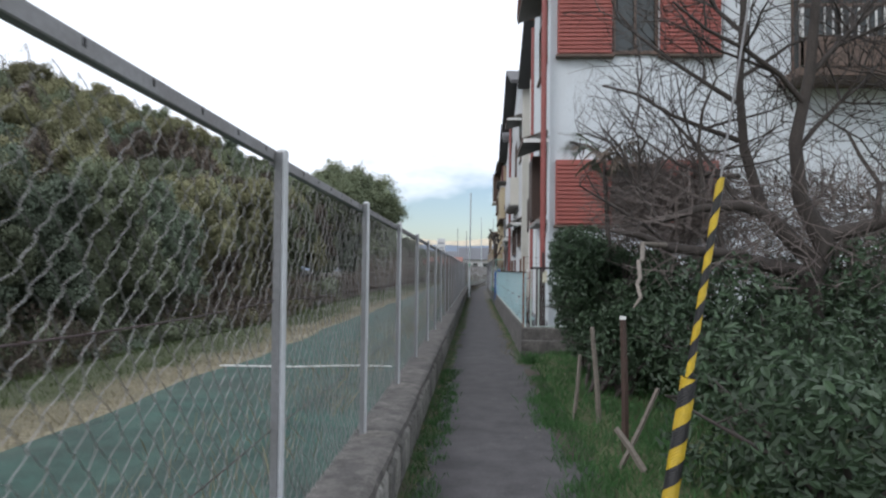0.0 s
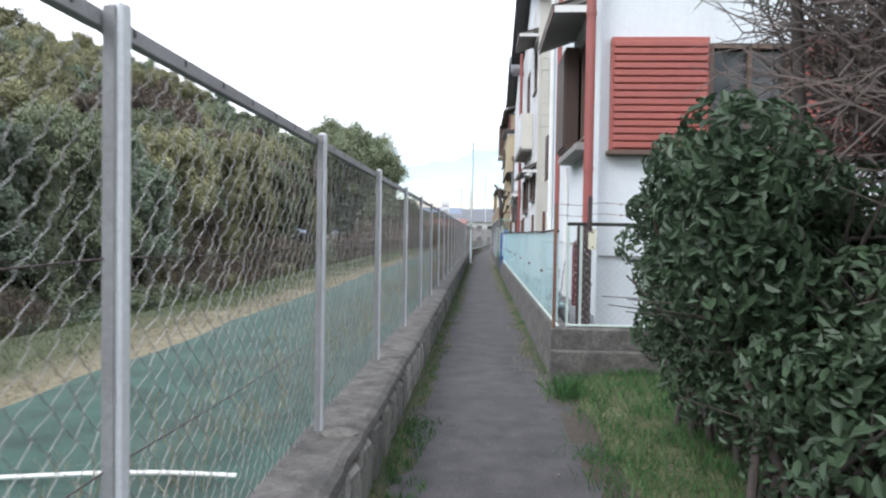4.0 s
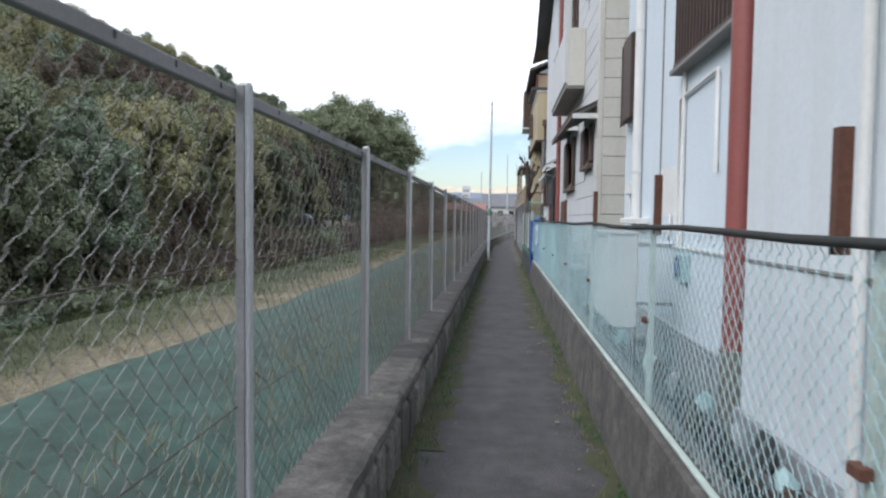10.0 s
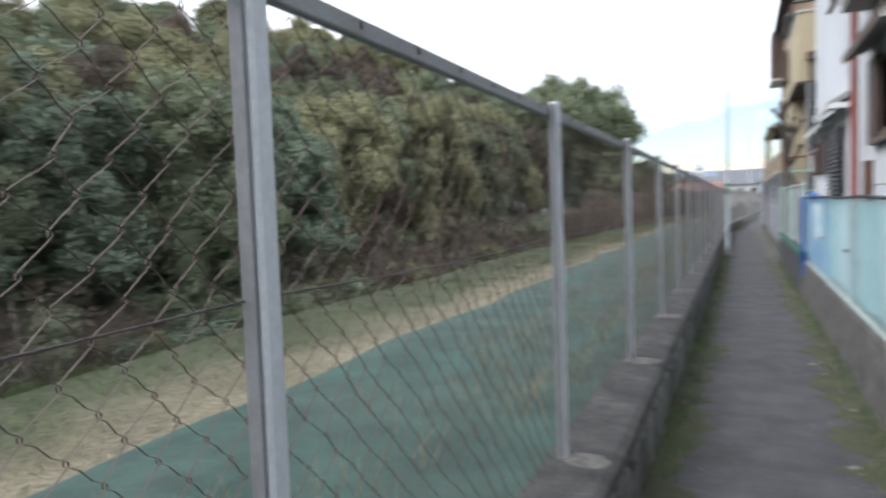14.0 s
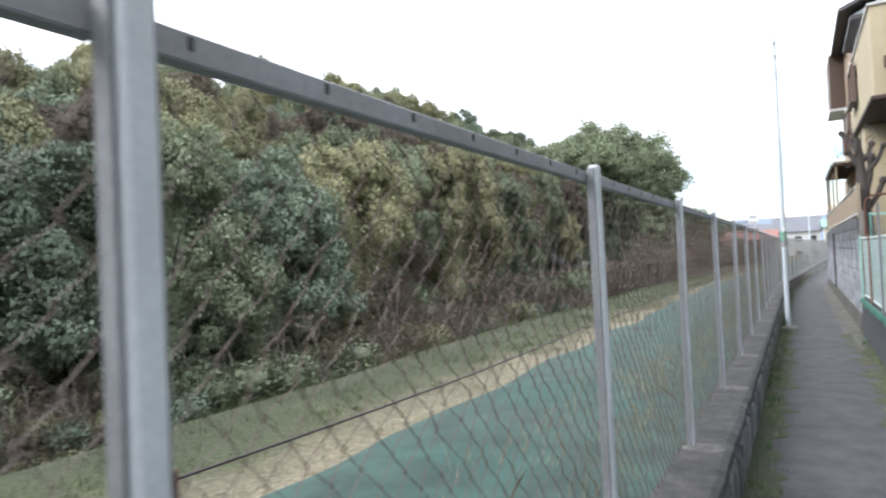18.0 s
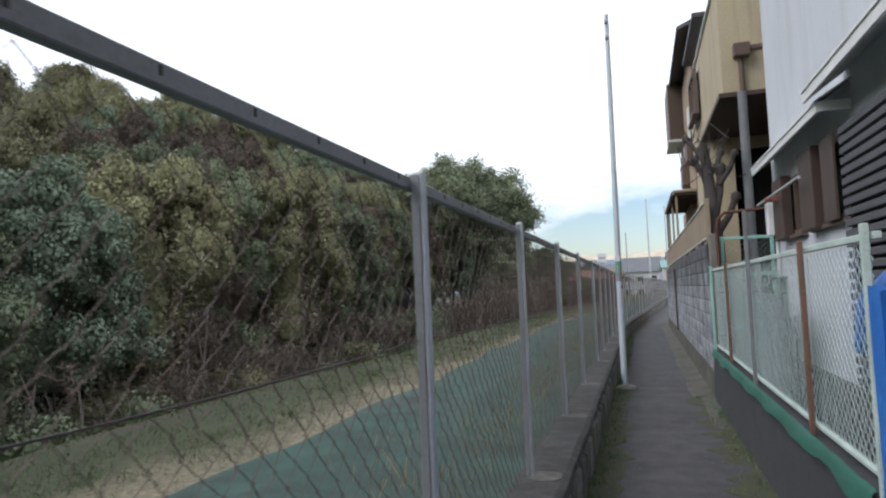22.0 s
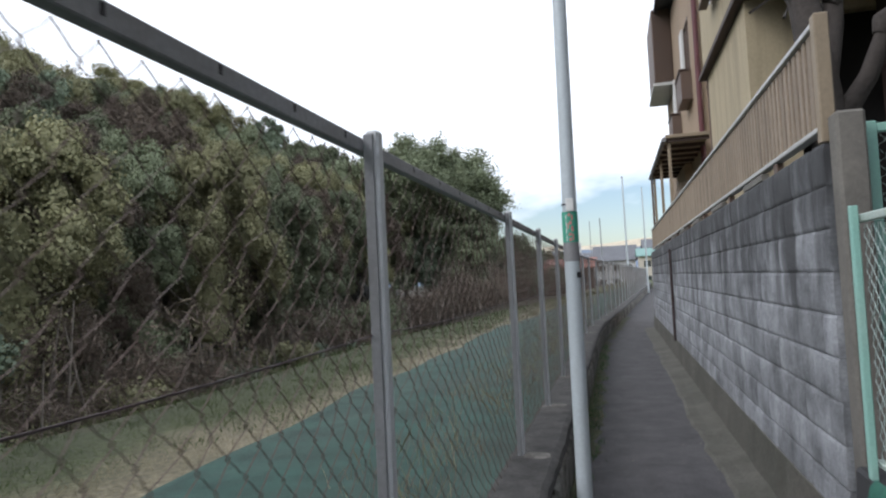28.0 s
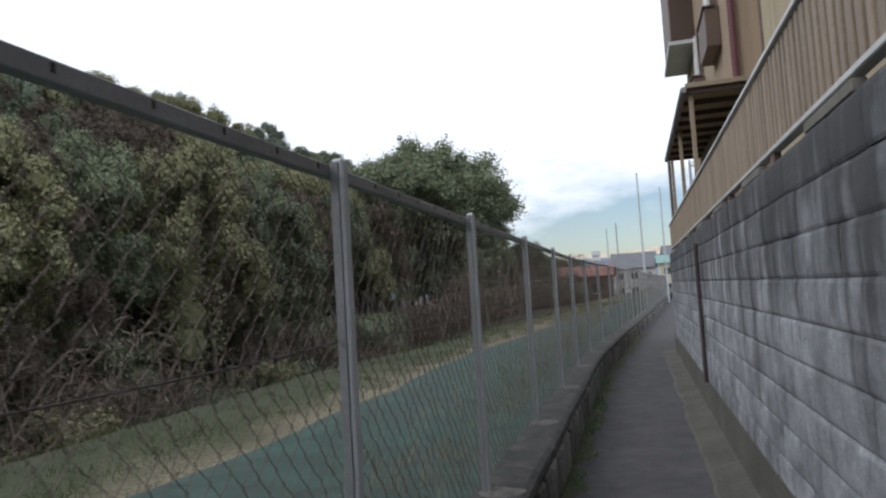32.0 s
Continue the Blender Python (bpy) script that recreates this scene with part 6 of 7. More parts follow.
for q in range(9):
    part("rafter", box(0.98, 46.95 + 0.67 * q, 4.08, FX - 0.02, 47.0 + 0.67 * q, 4.149), "brown_wood", lean)
downpipe(F, 0.97, 52.45, 2.1, 4.12, 0.03, "brown_metal")
part("lower_annexe", box(1.35, 46.2, 0.2, FX - 0.002, 50.2, 2.6, 0.01), "tan_wall", F)

# pollarded tree beside the block wall
pollard = thing("pollarded_tree", "heavily pollarded bare tree with knobbly stubs", "tree")
bm = tube([(1.02, 36.75, 0.0), (1.02, 36.8, 1.2), (1.0, 36.9, 2.2), (0.98, 37.1, 2.9), (0.95, 37.3, 3.6)], [0.13, 0.11, 0.1, 0.085, 0.06], 8)
for s, e, r0 in (((0.99, 36.95, 2.45), (1.15, 37.2, 3.2), 0.07), ((0.98, 37.1, 2.9), (0.8, 37.2, 3.35), 0.06), ((1.0, 36.9, 2.2), (1.3, 36.9, 2.75), 0.06), ((0.98, 37.1, 3.1), (1.2, 37.5, 3.5), 0.05), ((0.97, 37.2, 3.3), (0.72, 37.5, 3.75), 0.045), ((1.1, 37.1, 2.95), (1.35, 37.1, 3.4), 0.045)):
    s, e = Vector(s), Vector(e)
    tube([s, s.lerp(e, 0.55) + Vector((0.03, 0.02, -0.02)), e], [r0, r0 * 0.8, r0 * 0.75], 7, bm)
    tube([e - (e - s) * 0.12, e, e + (e - s) * 0.1], [r0 * 0.75, r0 * 1.35, r0 * 0.7], 7, bm)
part("trunk", bm, "bark", pollard, smooth=True)
tw = bmesh.new()
prng = np.random.default_rng(8)
for _ in range(26):
    s = Vector((0.95 + prng.normal(0, 0.2), 37.2 + prng.normal(0, 0.25), 3.0 + prng.random() * 0.7))
    e = s + Vector((prng.normal(0, 0.18), prng.normal(0, 0.18), 0.12 + 0.25 * prng.random()))
    tube([s, e], [0.012, 0.004], 4, tw)
part("shoot", tw, "bark", pollard)["kind"] = "stuff"


# ---- the overgrown verge at the start ----
def bare_branch(bm, start, way, length, radius, depth, r, bend_up=0.1, fork=3, sides=6):
    pts, rad = [start], [radius]
    p, d = start.copy(), way.normalized()
    n = 4 if depth > 1 else 3
    for k in range(n):
        d = (d + Vector((r.normal(0, 0.22), r.normal(0, 0.22), r.normal(0, 0.18) + bend_up * 0.3))).normalized()
        p = p + d * (length / n)
        if p.x < 1.0:
            p.x, d.x = 1.0 + 0.05 * r.random(), abs(d.x) * 0.5
        pts.append(p.copy())
        rad.append(radius * (1 - 0.62 * (k + 1) / n))
    tube(pts, rad, max(sides, 3), bm, caps=False)
    if depth <= 0:
        return
    for k in range(fork):
        at = int(r.integers(1, n + 1))
        s = pts[at]
        w = (d + Vector((r.normal(0, 0.8), r.normal(0, 0.8), r.normal(0.1, 0.6)))).normalized()
        bare_branch(bm, s, w, length * (0.5 + 0.3 * r.random()), rad[at] * 0.75, depth - 1, r, bend_up, fork, sides - 1)


brng = np.random.default_rng(14)
bare = thing("bare_tree", "leafless old tree with dark tangled branches over the verge", "tree")
part("trunk", tube([(3.75, 7.9, -0.1), (3.65, 7.8, 0.7), (3.5, 7.6, 1.45), (3.62, 7.5, 1.85), (3.38, 7.5, 2.3), (3.32, 7.5, 2.9), (3.45, 7.45, 3.6), (3.5, 7.4, 4.4), (3.6, 7.4, 5.6)],
                   [0.15, 0.13, 0.12, 0.12, 0.08, 0.065, 0.055, 0.045, 0.025], 9), "bark", bare, smooth=True)
for pts, rad in ((((3.5, 7.6, 1.7), (3.1, 7.6, 2.12), (2.77, 7.5, 2.24), (2.35, 7.5, 2.2), (1.86, 7.45, 2.05)), (0.10, 0.075, 0.06, 0.05, 0.035)),
                 (((3.55, 7.62, 1.5), (2.6, 7.5, 1.72), (1.95, 7.35, 1.78), (1.65, 7.3, 1.9), (1.35, 7.25, 1.94)), (0.09, 0.06, 0.05, 0.035, 0.012)),
                 (((3.1, 7.7, 2.1), (2.95, 7.9, 2.9), (2.9, 7.9, 3.6), (2.95, 7.9, 4.6), (2.85, 7.8, 5.6)), (0.065, 0.055, 0.045, 0.035, 0.018)),
                 (((3.6, 7.5, 1.9), (4.1, 7.4, 2.05), (4.6, 7.3, 2.3), (5.0, 7.2, 2.9)), (0.09, 0.07, 0.06, 0.03))):
    part("limb", tube(pts, rad, 8), "bark", bare, smooth=True)
for s0, w, length, rad in (((2.9, 7.9, 3.0), (-1, 0.1, 0.5), 1.7, 0.03), ((2.92, 7.9, 3.4), (-1, -0.2, 0.7), 1.9, 0.03), ((2.95, 7.9, 4.2), (-0.9, 0.2, 0.6), 1.8, 0.028), ((2.9, 7.9, 3.7), (0.9, 0.1, 0.7), 1.6, 0.028),
                           ((2.77, 7.5, 2.24), (-0.5, 0.3, 0.9), 1.5, 0.03), ((2.35, 7.5, 2.2), (-0.4, -0.2, 0.9), 1.4, 0.028), ((1.9, 7.45, 2.06), (-0.8, 0.1, 0.5), 1.2, 0.025), ((2.6, 7.5, 1.72), (-0.2, 0.3, 0.9), 1.2, 0.028),
                           ((3.4, 7.45, 3.3), (-0.6, -0.2, 0.8), 1.8, 0.032), ((3.45, 7.45, 3.6), (0.8, 0, 0.6), 1.8, 0.032), ((3.5, 7.4, 4.4), (-0.7, 0.1, 0.8), 1.7, 0.028), ((4.6, 7.3, 2.3), (-0.3, 0.1, 1), 1.7, 0.03),
                           ((4.1, 7.4, 2.05), (0.3, -0.4, 0.9), 1.6, 0.03), ((3.32, 7.5, 2.8), (0.9, -0.2, 0.5), 1.6, 0.03), ((2.0, 7.4, 1.8), (-0.6, -0.2, 0.6), 1.2, 0.022), ((5.0, 7.2, 2.8), (-0.4, 0, 1), 1.6, 0.025), ((2.9, 7.9, 2.6), (-0.9, 0.4, 0.3), 1.5, 0.026)):
    bb = bmesh.new()
    bare_branch(bb, Vector(s0), Vector(w), length, rad, 3, brng, 0.2, 4, 6)
    part("branch", bb, "bark", bare, smooth=True)
part("dead_limb", tube([(1.92, 7.3, 1.8), (1.62, 7.0, 1.80), (1.42, 6.2, 1.62), (1.27, 5.7, 1.60), (1.2, 5.35, 1.47), (1.13, 5.15, 1.43), (1.12, 5.0, 1.34), (1.06, 4.95, 1.27)], [0.028, 0.024, 0.02, 0.017, 0.016, 0.014, 0.013, 0.006], 7), "pale_bark", bare, "pale dead hanging limb", smooth=True)


def twig_cloud(n, x0, x1, y0, y1, z0, z1, reach, seed):
    """Fine forked twigs crossing one another in a loose mass."""
    r = np.random.default_rng(seed)
    bm = bmesh.new()
    for _ in range(n):
        a = Vector((x0 + (x1 - x0) * r.random(), y0 + (y1 - y0) * r.random(), z0 + (z1 - z0) * r.random()))
        d = Vector((r.normal(-0.2, 0.8), r.normal(0, 0.5), r.normal(0.35, 0.6))).normalized()
        b = a + d * reach * (0.4 + 0.5 * r.random())
        c = b + (d + Vector((r.normal(0, 0.5), r.normal(0, 0.4), r.normal(0.1, 0.4)))).normalized() * reach * 0.5
        tube([a, b, c], [0.0065, 0.0045, 0.002], 3, bm, caps=False)
        e = b + (d + Vector((r.normal(0, 0.9), r.normal(0, 0.5), r.normal(0, 0.8)))).normalized() * reach * 0.4
        tube([b, e], [0.0035, 0.0015], 3, bm, caps=False)
    return bm


part("twig", twig_cloud(1100, 1.75, 3.0, 8.3, 9.4, 1.9, 2.75, 0.5, 3), "twig_bark", bare, "dense mass of fine brown twigs")["kind"] = "stuff"
part("twig", twig_cloud(1500, 2.0, 5.6, 7.9, 9.6, 1.4, 2.6, 0.5, 5), "twig_bark", bare, "dense mass of fine brown twigs")["kind"] = "stuff"
part("twig", twig_cloud(380, 1.75, 4.8, 6.9, 7.9, 1.35, 2.45, 0.45, 6), "twig_bark", bare, "dense mass of fine brown twigs")["kind"] = "stuff"
part("twig", twig_cloud(320, 1.7, 5.0, 7.3, 8.4, 2.2, 4.6, 0.6, 4), "bark", bare, "fine dark hanging twigs")["kind"] = "stuff"


def hedge_mesh(seed, lumps, per, leaf, material="leaf", squash=0.95):
    r = np.random.default_rng(seed)
    c, n = clump_points(lumps, per, r, squash, 0.15)
    keep = c[:, 2] > 0.05
    c, n = c[keep], n[keep]
    size = leaf * (0.6 + 0.7 * r.random(len(c)))
    return leaf_mesh("leaves", c, n, size, size * 0.48, material, r, True, 0.5)


def hedge_wood(seed, x, y, top, spread, count=9):
    r = np.random.default_rng(seed)
    bm = bmesh.new()
    for _ in range(count):
        a = Vector((x + r.normal(0, 0.15), y + r.normal(0, 0.2), 0))
        e = Vector((x + r.normal(0, spread), y + r.normal(0, spread), top * (0.6 + 0.35 * r.random())))
        m = a.lerp(e, 0.45) + Vector((0, 0, top * 0.08))
        tube([a, m, e], [0.028, 0.02, 0.006], 6, bm)
        for _ in range(4):
            s = m.lerp(e, r.random())
            tube([s, s + Vector((r.normal(0, 0.25), r.normal(0, 0.25), 0.2 * r.random()))], [0.008, 0.003], 4, bm)
    return finish(bm, "stem", "bark", True)


def bush(label, seed, lumps, per, leaf, centre, top, spread, material="leaf"):
    b = thing("bush", label, "bush", group="bushes on the verge")
    part("foliage", hedge_mesh(seed, lumps, per, leaf, material), "", b)["kind"] = "stuff"
    part("stem", hedge_wood(seed, centre[0], centre[1], top, spread), "", b)["kind"] = "stuff"
    return b


hr = np.random.default_rng(3)


def lump_box(n, x0, x1, y0, y1, z0, z1, r0, r1, lean=0.0):
    """Round lumps scattered in a box; with lean the lower ones draw back from the path."""
    out = []
    for _ in range(n):
        x, y, z, r = x0 + (x1 - x0) * hr.random(), y0 + (y1 - y0) * hr.random(), z0 + (z1 - z0) * hr.random(), r0 + (r1 - r0) * hr.random()
        out.append(((x + lean * (z1 - z), y, z), r))
    return out


bush("dense glossy dark green camellia bush beside the path", 101, lump_box(70, 1.16, 2.3, 8.3, 10.1, 0.35, 1.84, 0.17, 0.28, 0.16), 300, 0.062, (1.75, 9.1), 1.9, 0.45)
bush("tall glossy dark green broadleaf bush leaning over the verge", 102, lump_box(34, 1.02, 1.7, 8.0, 9.2, 0.8, 1.88, 0.13, 0.24, 0.14), 240, 0.066, (1.5, 8.6), 2.0, 0.3)
bush("low dark green evergreen bush around the marker wire", 103, lump_box(40, 1.55, 3.4, 3.2, 5.2, 0.15, 0.95, 0.22, 0.36), 170, 0.075, (2.3, 4.3), 0.9, 0.6)
bush("dark green evergreen undergrowth behind the stakes", 104, lump_box(34, 1.9, 3.6, 5.8, 7.9, 0.3, 1.45, 0.25, 0.42), 150, 0.08, (2.6, 6.8), 1.3, 0.6)
bush("shaded green undergrowth at the edge of the verge", 105, lump_box(16, 1.3, 1.9, 7.6, 8.6, 0.4, 1.1, 0.18, 0.28), 150, 0.075, (1.5, 8.2), 1.2, 0.35)
bush("dark evergreen bush at the back of the verge", 106, lump_box(30, 3.6, 6.2, 5.0, 10.5, 0.4, 1.7, 0.4, 0.6), 150, 0.1, (4.6, 8.0), 1.7, 1.0)
bush("upright glossy camellia branches beside the white house", 107, lump_box(26, 1.10, 1.42, 9.45, 10.25, 0.55, 1.80, 0.08, 0.15, 0.1) + lump_box(40, 1.26, 2.0, 9.4, 10.4, 0.45, 1.9, 0.12, 0.2, 0.1), 210, 0.052, (1.6, 10.0), 2.0, 0.3)
bush("dark shaded evergreen hedge in front of the white house", 108, lump_box(85, 2.1, 5.6, 8.3, 9.9, 0.3, 1.5, 0.24, 0.4), 230, 0.078, (3.4, 9.2), 1.6, 0.9)

# ragged palm
palm = thing("palm", "ragged dry-looking fan palm with drooping fronds", "palm")
part("trunk", tube([(1.75, 8.75, 0), (1.65, 8.7, 1.3), (1.55, 8.7, 2.95)], [0.04, 0.03, 0.025], 9), "bark", palm, smooth=True)
for k in range(14):
    a = k * 2.4
    up = 0.5 * math.sin(k * 1.7)
    fr = bmesh.new()
    s = Vector((1.55, 8.7, 2.95))
    e = s + Vector((math.cos(a) * 0.26, math.sin(a) * 0.26, 0.2 * up + 0.1))
    tube([s, e], [0.014, 0.009], 5, fr)
    for q in range(-6, 7):
        d = a + q * 0.14
        tip = e + Vector((math.cos(d) * 0.34, math.sin(d) * 0.34, -0.06 - 0.03 * abs(q) + 0.2 * up))
        side = Vector((-math.sin(d), math.cos(d), 0)) * 0.016
        mid = e.lerp(tip, 0.5) + Vector((0, 0, 0.03))
        v = [fr.verts.new(p) for p in (e, mid + side, tip, mid - side)]
        fr.faces.new(v)
    part("frond", fr, "thicket" if k % 3 else "leaf_c", palm)

# striped guy-wire sleeve
guy = thing("guy_wire", "slanting guy wire with yellow and black striped marker sleeve", "guy wire")
g0 = Vector((0.985, 3.95, 0.05))
g1 = Vector((1.26, 3.85, 2.02))
way = (g1 - g0).normalized()
part("wire", tube([g0 - way * 0.05, g1 + way * 4.0], 0.006, 6), "rail_steel", guy)
span = (g1 - g0).length


def sleeve(s0, s1, radius, turns, name):
    """Two helical ribbons, yellow and black, wound on a tube."""
    side = way.orthogonal().normalized()
    other = way.cross(side)
    for colour, shift in (("yellow", 0.0), ("black", math.pi)):
        bm = bmesh.new()
        n = int((s1 - s0) / 0.012)
        rows = []
        for i in range(n + 1):
            s = s0 + (s1 - s0) * i / n
            a0 = shift + turns * 2 * math.pi * (s - s0)
            rows.append([bm.verts.new(g0 + way * s + (side * math.cos(a0 + q * math.pi / 6) + other * math.sin(a0 + q * math.pi / 6)) * radius) for q in range(7)])
        for a, b in zip(rows, rows[1:]):
            for q in range(6):
                bm.faces.new((a[q], a[q + 1], b[q + 1], b[q]))
        part(name, bm, colour, guy)


sleeve(0.0, 0.92, 0.042, 4.6, "lower_sleeve")
sleeve(0.92, span, 0.02, 5.2, "upper_sleeve")

# stakes
for label, base, top, rad, m in (("grey weathered wooden stake leaning in the grass", (0.98, 7.2, 0), (1.03, 7.14, 0.68), 0.022, "pale_bark"), ("split pale wooden stake standing in the grass", (1.16, 6.75, 0), (1.06, 6.61, 1.0), 0.026, "pale_bark"),
                                 ("dark brown square stake with a white top", (1.17, 5.7, 0), (1.14, 5.66, 1.16), 0.03, "brown_wood"), ("fallen stick propped in the grass", (1.05, 5.25, 0.12), (1.28, 5.15, 0.69), 0.02, "pale_bark"), ("pale broken board propped in the grass", (1.14, 5.0, 0.16), (0.97, 5.08, 0.42), 0.026, "pale_bark")):
    st = thing("stake", label, "stake")
    b, t = Vector(base), Vector(top)
    part("shaft", tube([b - (t - b) * 0.05, b.lerp(t, 0.5) + Vector((0.008, 0, 0)), t], [rad, rad * 0.95, rad * 0.8], 5), m, st)
    if "white top" in label:
        part("cap", tube([t + Vector((0, 0, -0.02)), t + Vector((0, 0, 0.006))], rad * 0.9, 5), "white_trim", st, "white painted top")


def blades(name, spots, per, height, width, material, seed, label="", category="", spread=0.08):
    r = np.random.default_rng(seed)
    spots = np.array(spots)
    base = np.repeat(spots, per, 0) + np.c_[r.normal(0, spread, (len(spots) * per, 2)), np.zeros(len(spots) * per)]
    n = len(base)
    h = height * (0.4 + 0.8 * r.random(n))[:, None]
    d = r.normal(0, 0.45, (n, 3))
    d[:, 2] = 1
    tip = base + d * h
    a = r.random(n) * 6.28
    side = np.c_[np.cos(a), np.sin(a), np.zeros(n)] * width
    mid = base + d * h * 0.55 + np.array((0, 0, 0.1)) * h
    v = np.stack([base - side, base + side, mid + side * 0.7, tip, mid - side * 0.7], 1).reshape(-1, 3)
    k = np.arange(n) * 5
    f = np.stack([k, k + 1, k + 2, k + 3, k + 4], 1)
    return tagged(new(name, mesh_of(name, v.tolist(), f.tolist(), material)), label, category, kind="stuff")


gr = np.random.default_rng(5)
spots = []
while len(spots) < 2600:
    x, y = 0.66 + 2.2 * gr.random() ** 1.5, -1 + 13.1 * gr.random()
    edge = 0.70 + 0.07 * math.sin(y * 2.3) + 0.05 * math.sin(y * 5.1) + (0.22 * ease((y - 8.5) / 2.0))
    if x > edge and not (10.2 < y and x < 1.0 and gr.random() < 0.7):
        spots.append((x, y, max(land(x, y), 0.0)))
tuft = [(0.86 + 0.06 * gr.normal(), 11.45 + 0.12 * gr.normal(), 0.0) for _ in range(26)]
blades("grass_tuft", tuft, 12, 0.2, 0.004, "grass", 12, label="tall tuft of green grass at the path edge", category="grass", spread=0.05)
blades("grass", spots, 14, 0.085, 0.0035, "grass", 1, label="lush green grass and weeds on the verge", category="grass")
lane_sheet(0.72, 3.6, -8, 12.0, 0.006, 0.35, 0.03, "verge_soil", "earth", "dark damp soil under the verge grass", 10)

# moss and weeds along both edges of the path
def moss_strip(x0, x1, y0, y1, seed, thick=0.02):
    def place(u, v):
        y = y0 + (y1 - y0) * u
        w = 0.34 + 0.6 * noise.noise((y * 0.9, seed, 0)) + 0.5 * noise.noise((y * 3.1, seed, 2)) + 0.3 * noise.noise((y * 8.0, seed, 4))
        x = x0 + (x1 - x0) * v * min(max(w + 0.25, 0.08), 1.25)
        return (x + bend(y), y, 0.004 + thick * (1 - v) ** 0.7 * (0.5 + 0.5 * noise.noise((x * 14, y * 14, seed))) - 0.018 * (v > 0.98))
    return sheet(int((y1 - y0) / 0.09), 7, place)


solid("moss", moss_strip(-0.56, -0.24, -6, 58, 1), "moss", "patchy olive moss at the foot of the stone-faced wall", "moss", kind="stuff", smooth=True)
solid("moss", moss_strip(0.84, 0.52, 12.4, 36, 2), "moss", "patchy moss and dirt along the house-side wall", "moss", kind="stuff", smooth=True)
solid("moss", moss_strip(-0.56, -0.08, 17, 37, 3, 0.012), "moss", "wider moss growth spreading over the asphalt", "moss", kind="stuff", smooth=True)
solid("moss", moss_strip(0.84, 0.30, 22, 36.5, 4, 0.012), "moss", "thin moss film on the asphalt edge", "moss", kind="stuff", smooth=True)
edge_w = [(-0.5 + abs(gr.normal(0, 0.06)), y, 0.0) for y in gr.random(520) * 50 - 2]
blades("weeds", edge_w, 7, 0.07, 0.003, "grass", 2, label="small green weeds at the foot of the wall", category="weeds", spread=0.04)
edge_n = [(-0.5 + 0.24 * gr.random() ** 1.3, y, 0.0) for y in gr.random(420) * 10 + 0.5]
blades("weeds", edge_n, 9, 0.055, 0.004, "grass", 13, label="thick green weeds between wall and asphalt", category="weeds", spread=0.035)
edge_e = [(0.80 - abs(gr.normal(0, 0.05)), 12.3 + y, 0.0) for y in gr.random(300) * 24]
blades("weeds", edge_e, 6, 0.06, 0.003, "grass", 3, label="sparse weeds along the house-side wall", category="weeds", spread=0.04)
edge_d = [(0.76 - abs(gr.normal(0, 0.09)), 11.2 + y, 0.0) for y in gr.random(260) * 24]
blades("dry_weeds", edge_d, 6, 0.05, 0.003, "dry_grass", 4, label="dry straw-coloured weeds along the path edge", category="weeds", spread=0.05)
west_d = [(-0.48 + abs(gr.normal(0, 0.04)), y, 0.0) for y in gr.random(160) * 44]
blades("dry_weeds", west_d, 6, 0.07, 0.003, "dry_grass", 6, label="dry weeds between wall stones and asphalt", category="weeds", spread=0.04)
bank = [(-1.15 - 0.9 * gr.random() ** 2, y, 0.33) for y in gr.random(900) * 70 - 4]
blades("dry_bank_grass", bank, 6, 0.20, 0.0025, "dry_grass", 7, label="thin dry grass growing behind the fence", category="grass", spread=0.1)
meadow = []
while len(meadow) < 5600:
    y = 3 + 82 * gr.random() ** 1.2
    x = mat_edge(y) - 0.05 - (mat_edge(y) - lip(y) + 0.3) * gr.random() + bend(y)
    meadow.append((x, y, land(x, y) - 0.02))
dry = [p for p in meadow if p[0] - bend(p[1]) > mat_edge(p[1]) - 0.7 + 0.45 * ease((p[1] - 24) / 8) + 0.9 * noise.noise((p[1] * 0.5, p[0] * 0.8, 0))]
green = [p for p in meadow if p not in set(dry)]
blades("meadow_dry", dry, 14, 0.07, 0.0022, "dry_grass", 8, label="pale dry meadow grass beyond the sheeting", category="grass", spread=0.1)
blades("meadow_green", green, 14, 0.08, 0.0025, "meadow_grass", 9, label="green meadow grass at the edge of the hollow", category="grass", spread=0.1)

# litter of stones and leaves on the path
lit = bmesh.new()
for _ in range(900):
    x, y = (-0.42 + 0.2 * abs(gr.normal()) if gr.random() < 0.4 else 0.72 - 0.2 * abs(gr.normal())), -1 + 54 * gr.random()
    s = 0.003 + 0.009 * gr.random() ** 2
    c = [lit.verts.new((x + bend(y) + dx * s, y + dy * s, 0.002 + dz * s)) for dx, dy, dz in ((1, 0, 0.2), (0, 1, 0.2), (-1, 0, 0.2), (0, -1, 0.2), (0.2, 0.1, 1.0))]
    for i in range(4):
        lit.faces.new((c[i], c[(i + 1) % 4], c[4]))
solid("gravel_litter", lit, "mortar", "scattered pale grit and leaf litter on the asphalt", "litter", kind="stuff")
for k, (x, y) in enumerate([(0.70 - 0.22 * gr.random(), 9.2 + 21 * (k + gr.random()) / 22) for k in range(22)]):
    peb = bmesh.new()
    bmesh.ops.create_icosphere(peb, subdivisions=1, radius=0.012 + 0.024 * gr.random() ** 2, matrix=Matrix.Translation((x, y, 0.008)) @ Matrix.Rotation(gr.random() * 6, 4, "Z") @ Matrix.Diagonal((1, 1.4, 0.5, 1)))
    solid("stone_chip", peb, "mortar", "pale broken stone chip lying on the path", "stone")


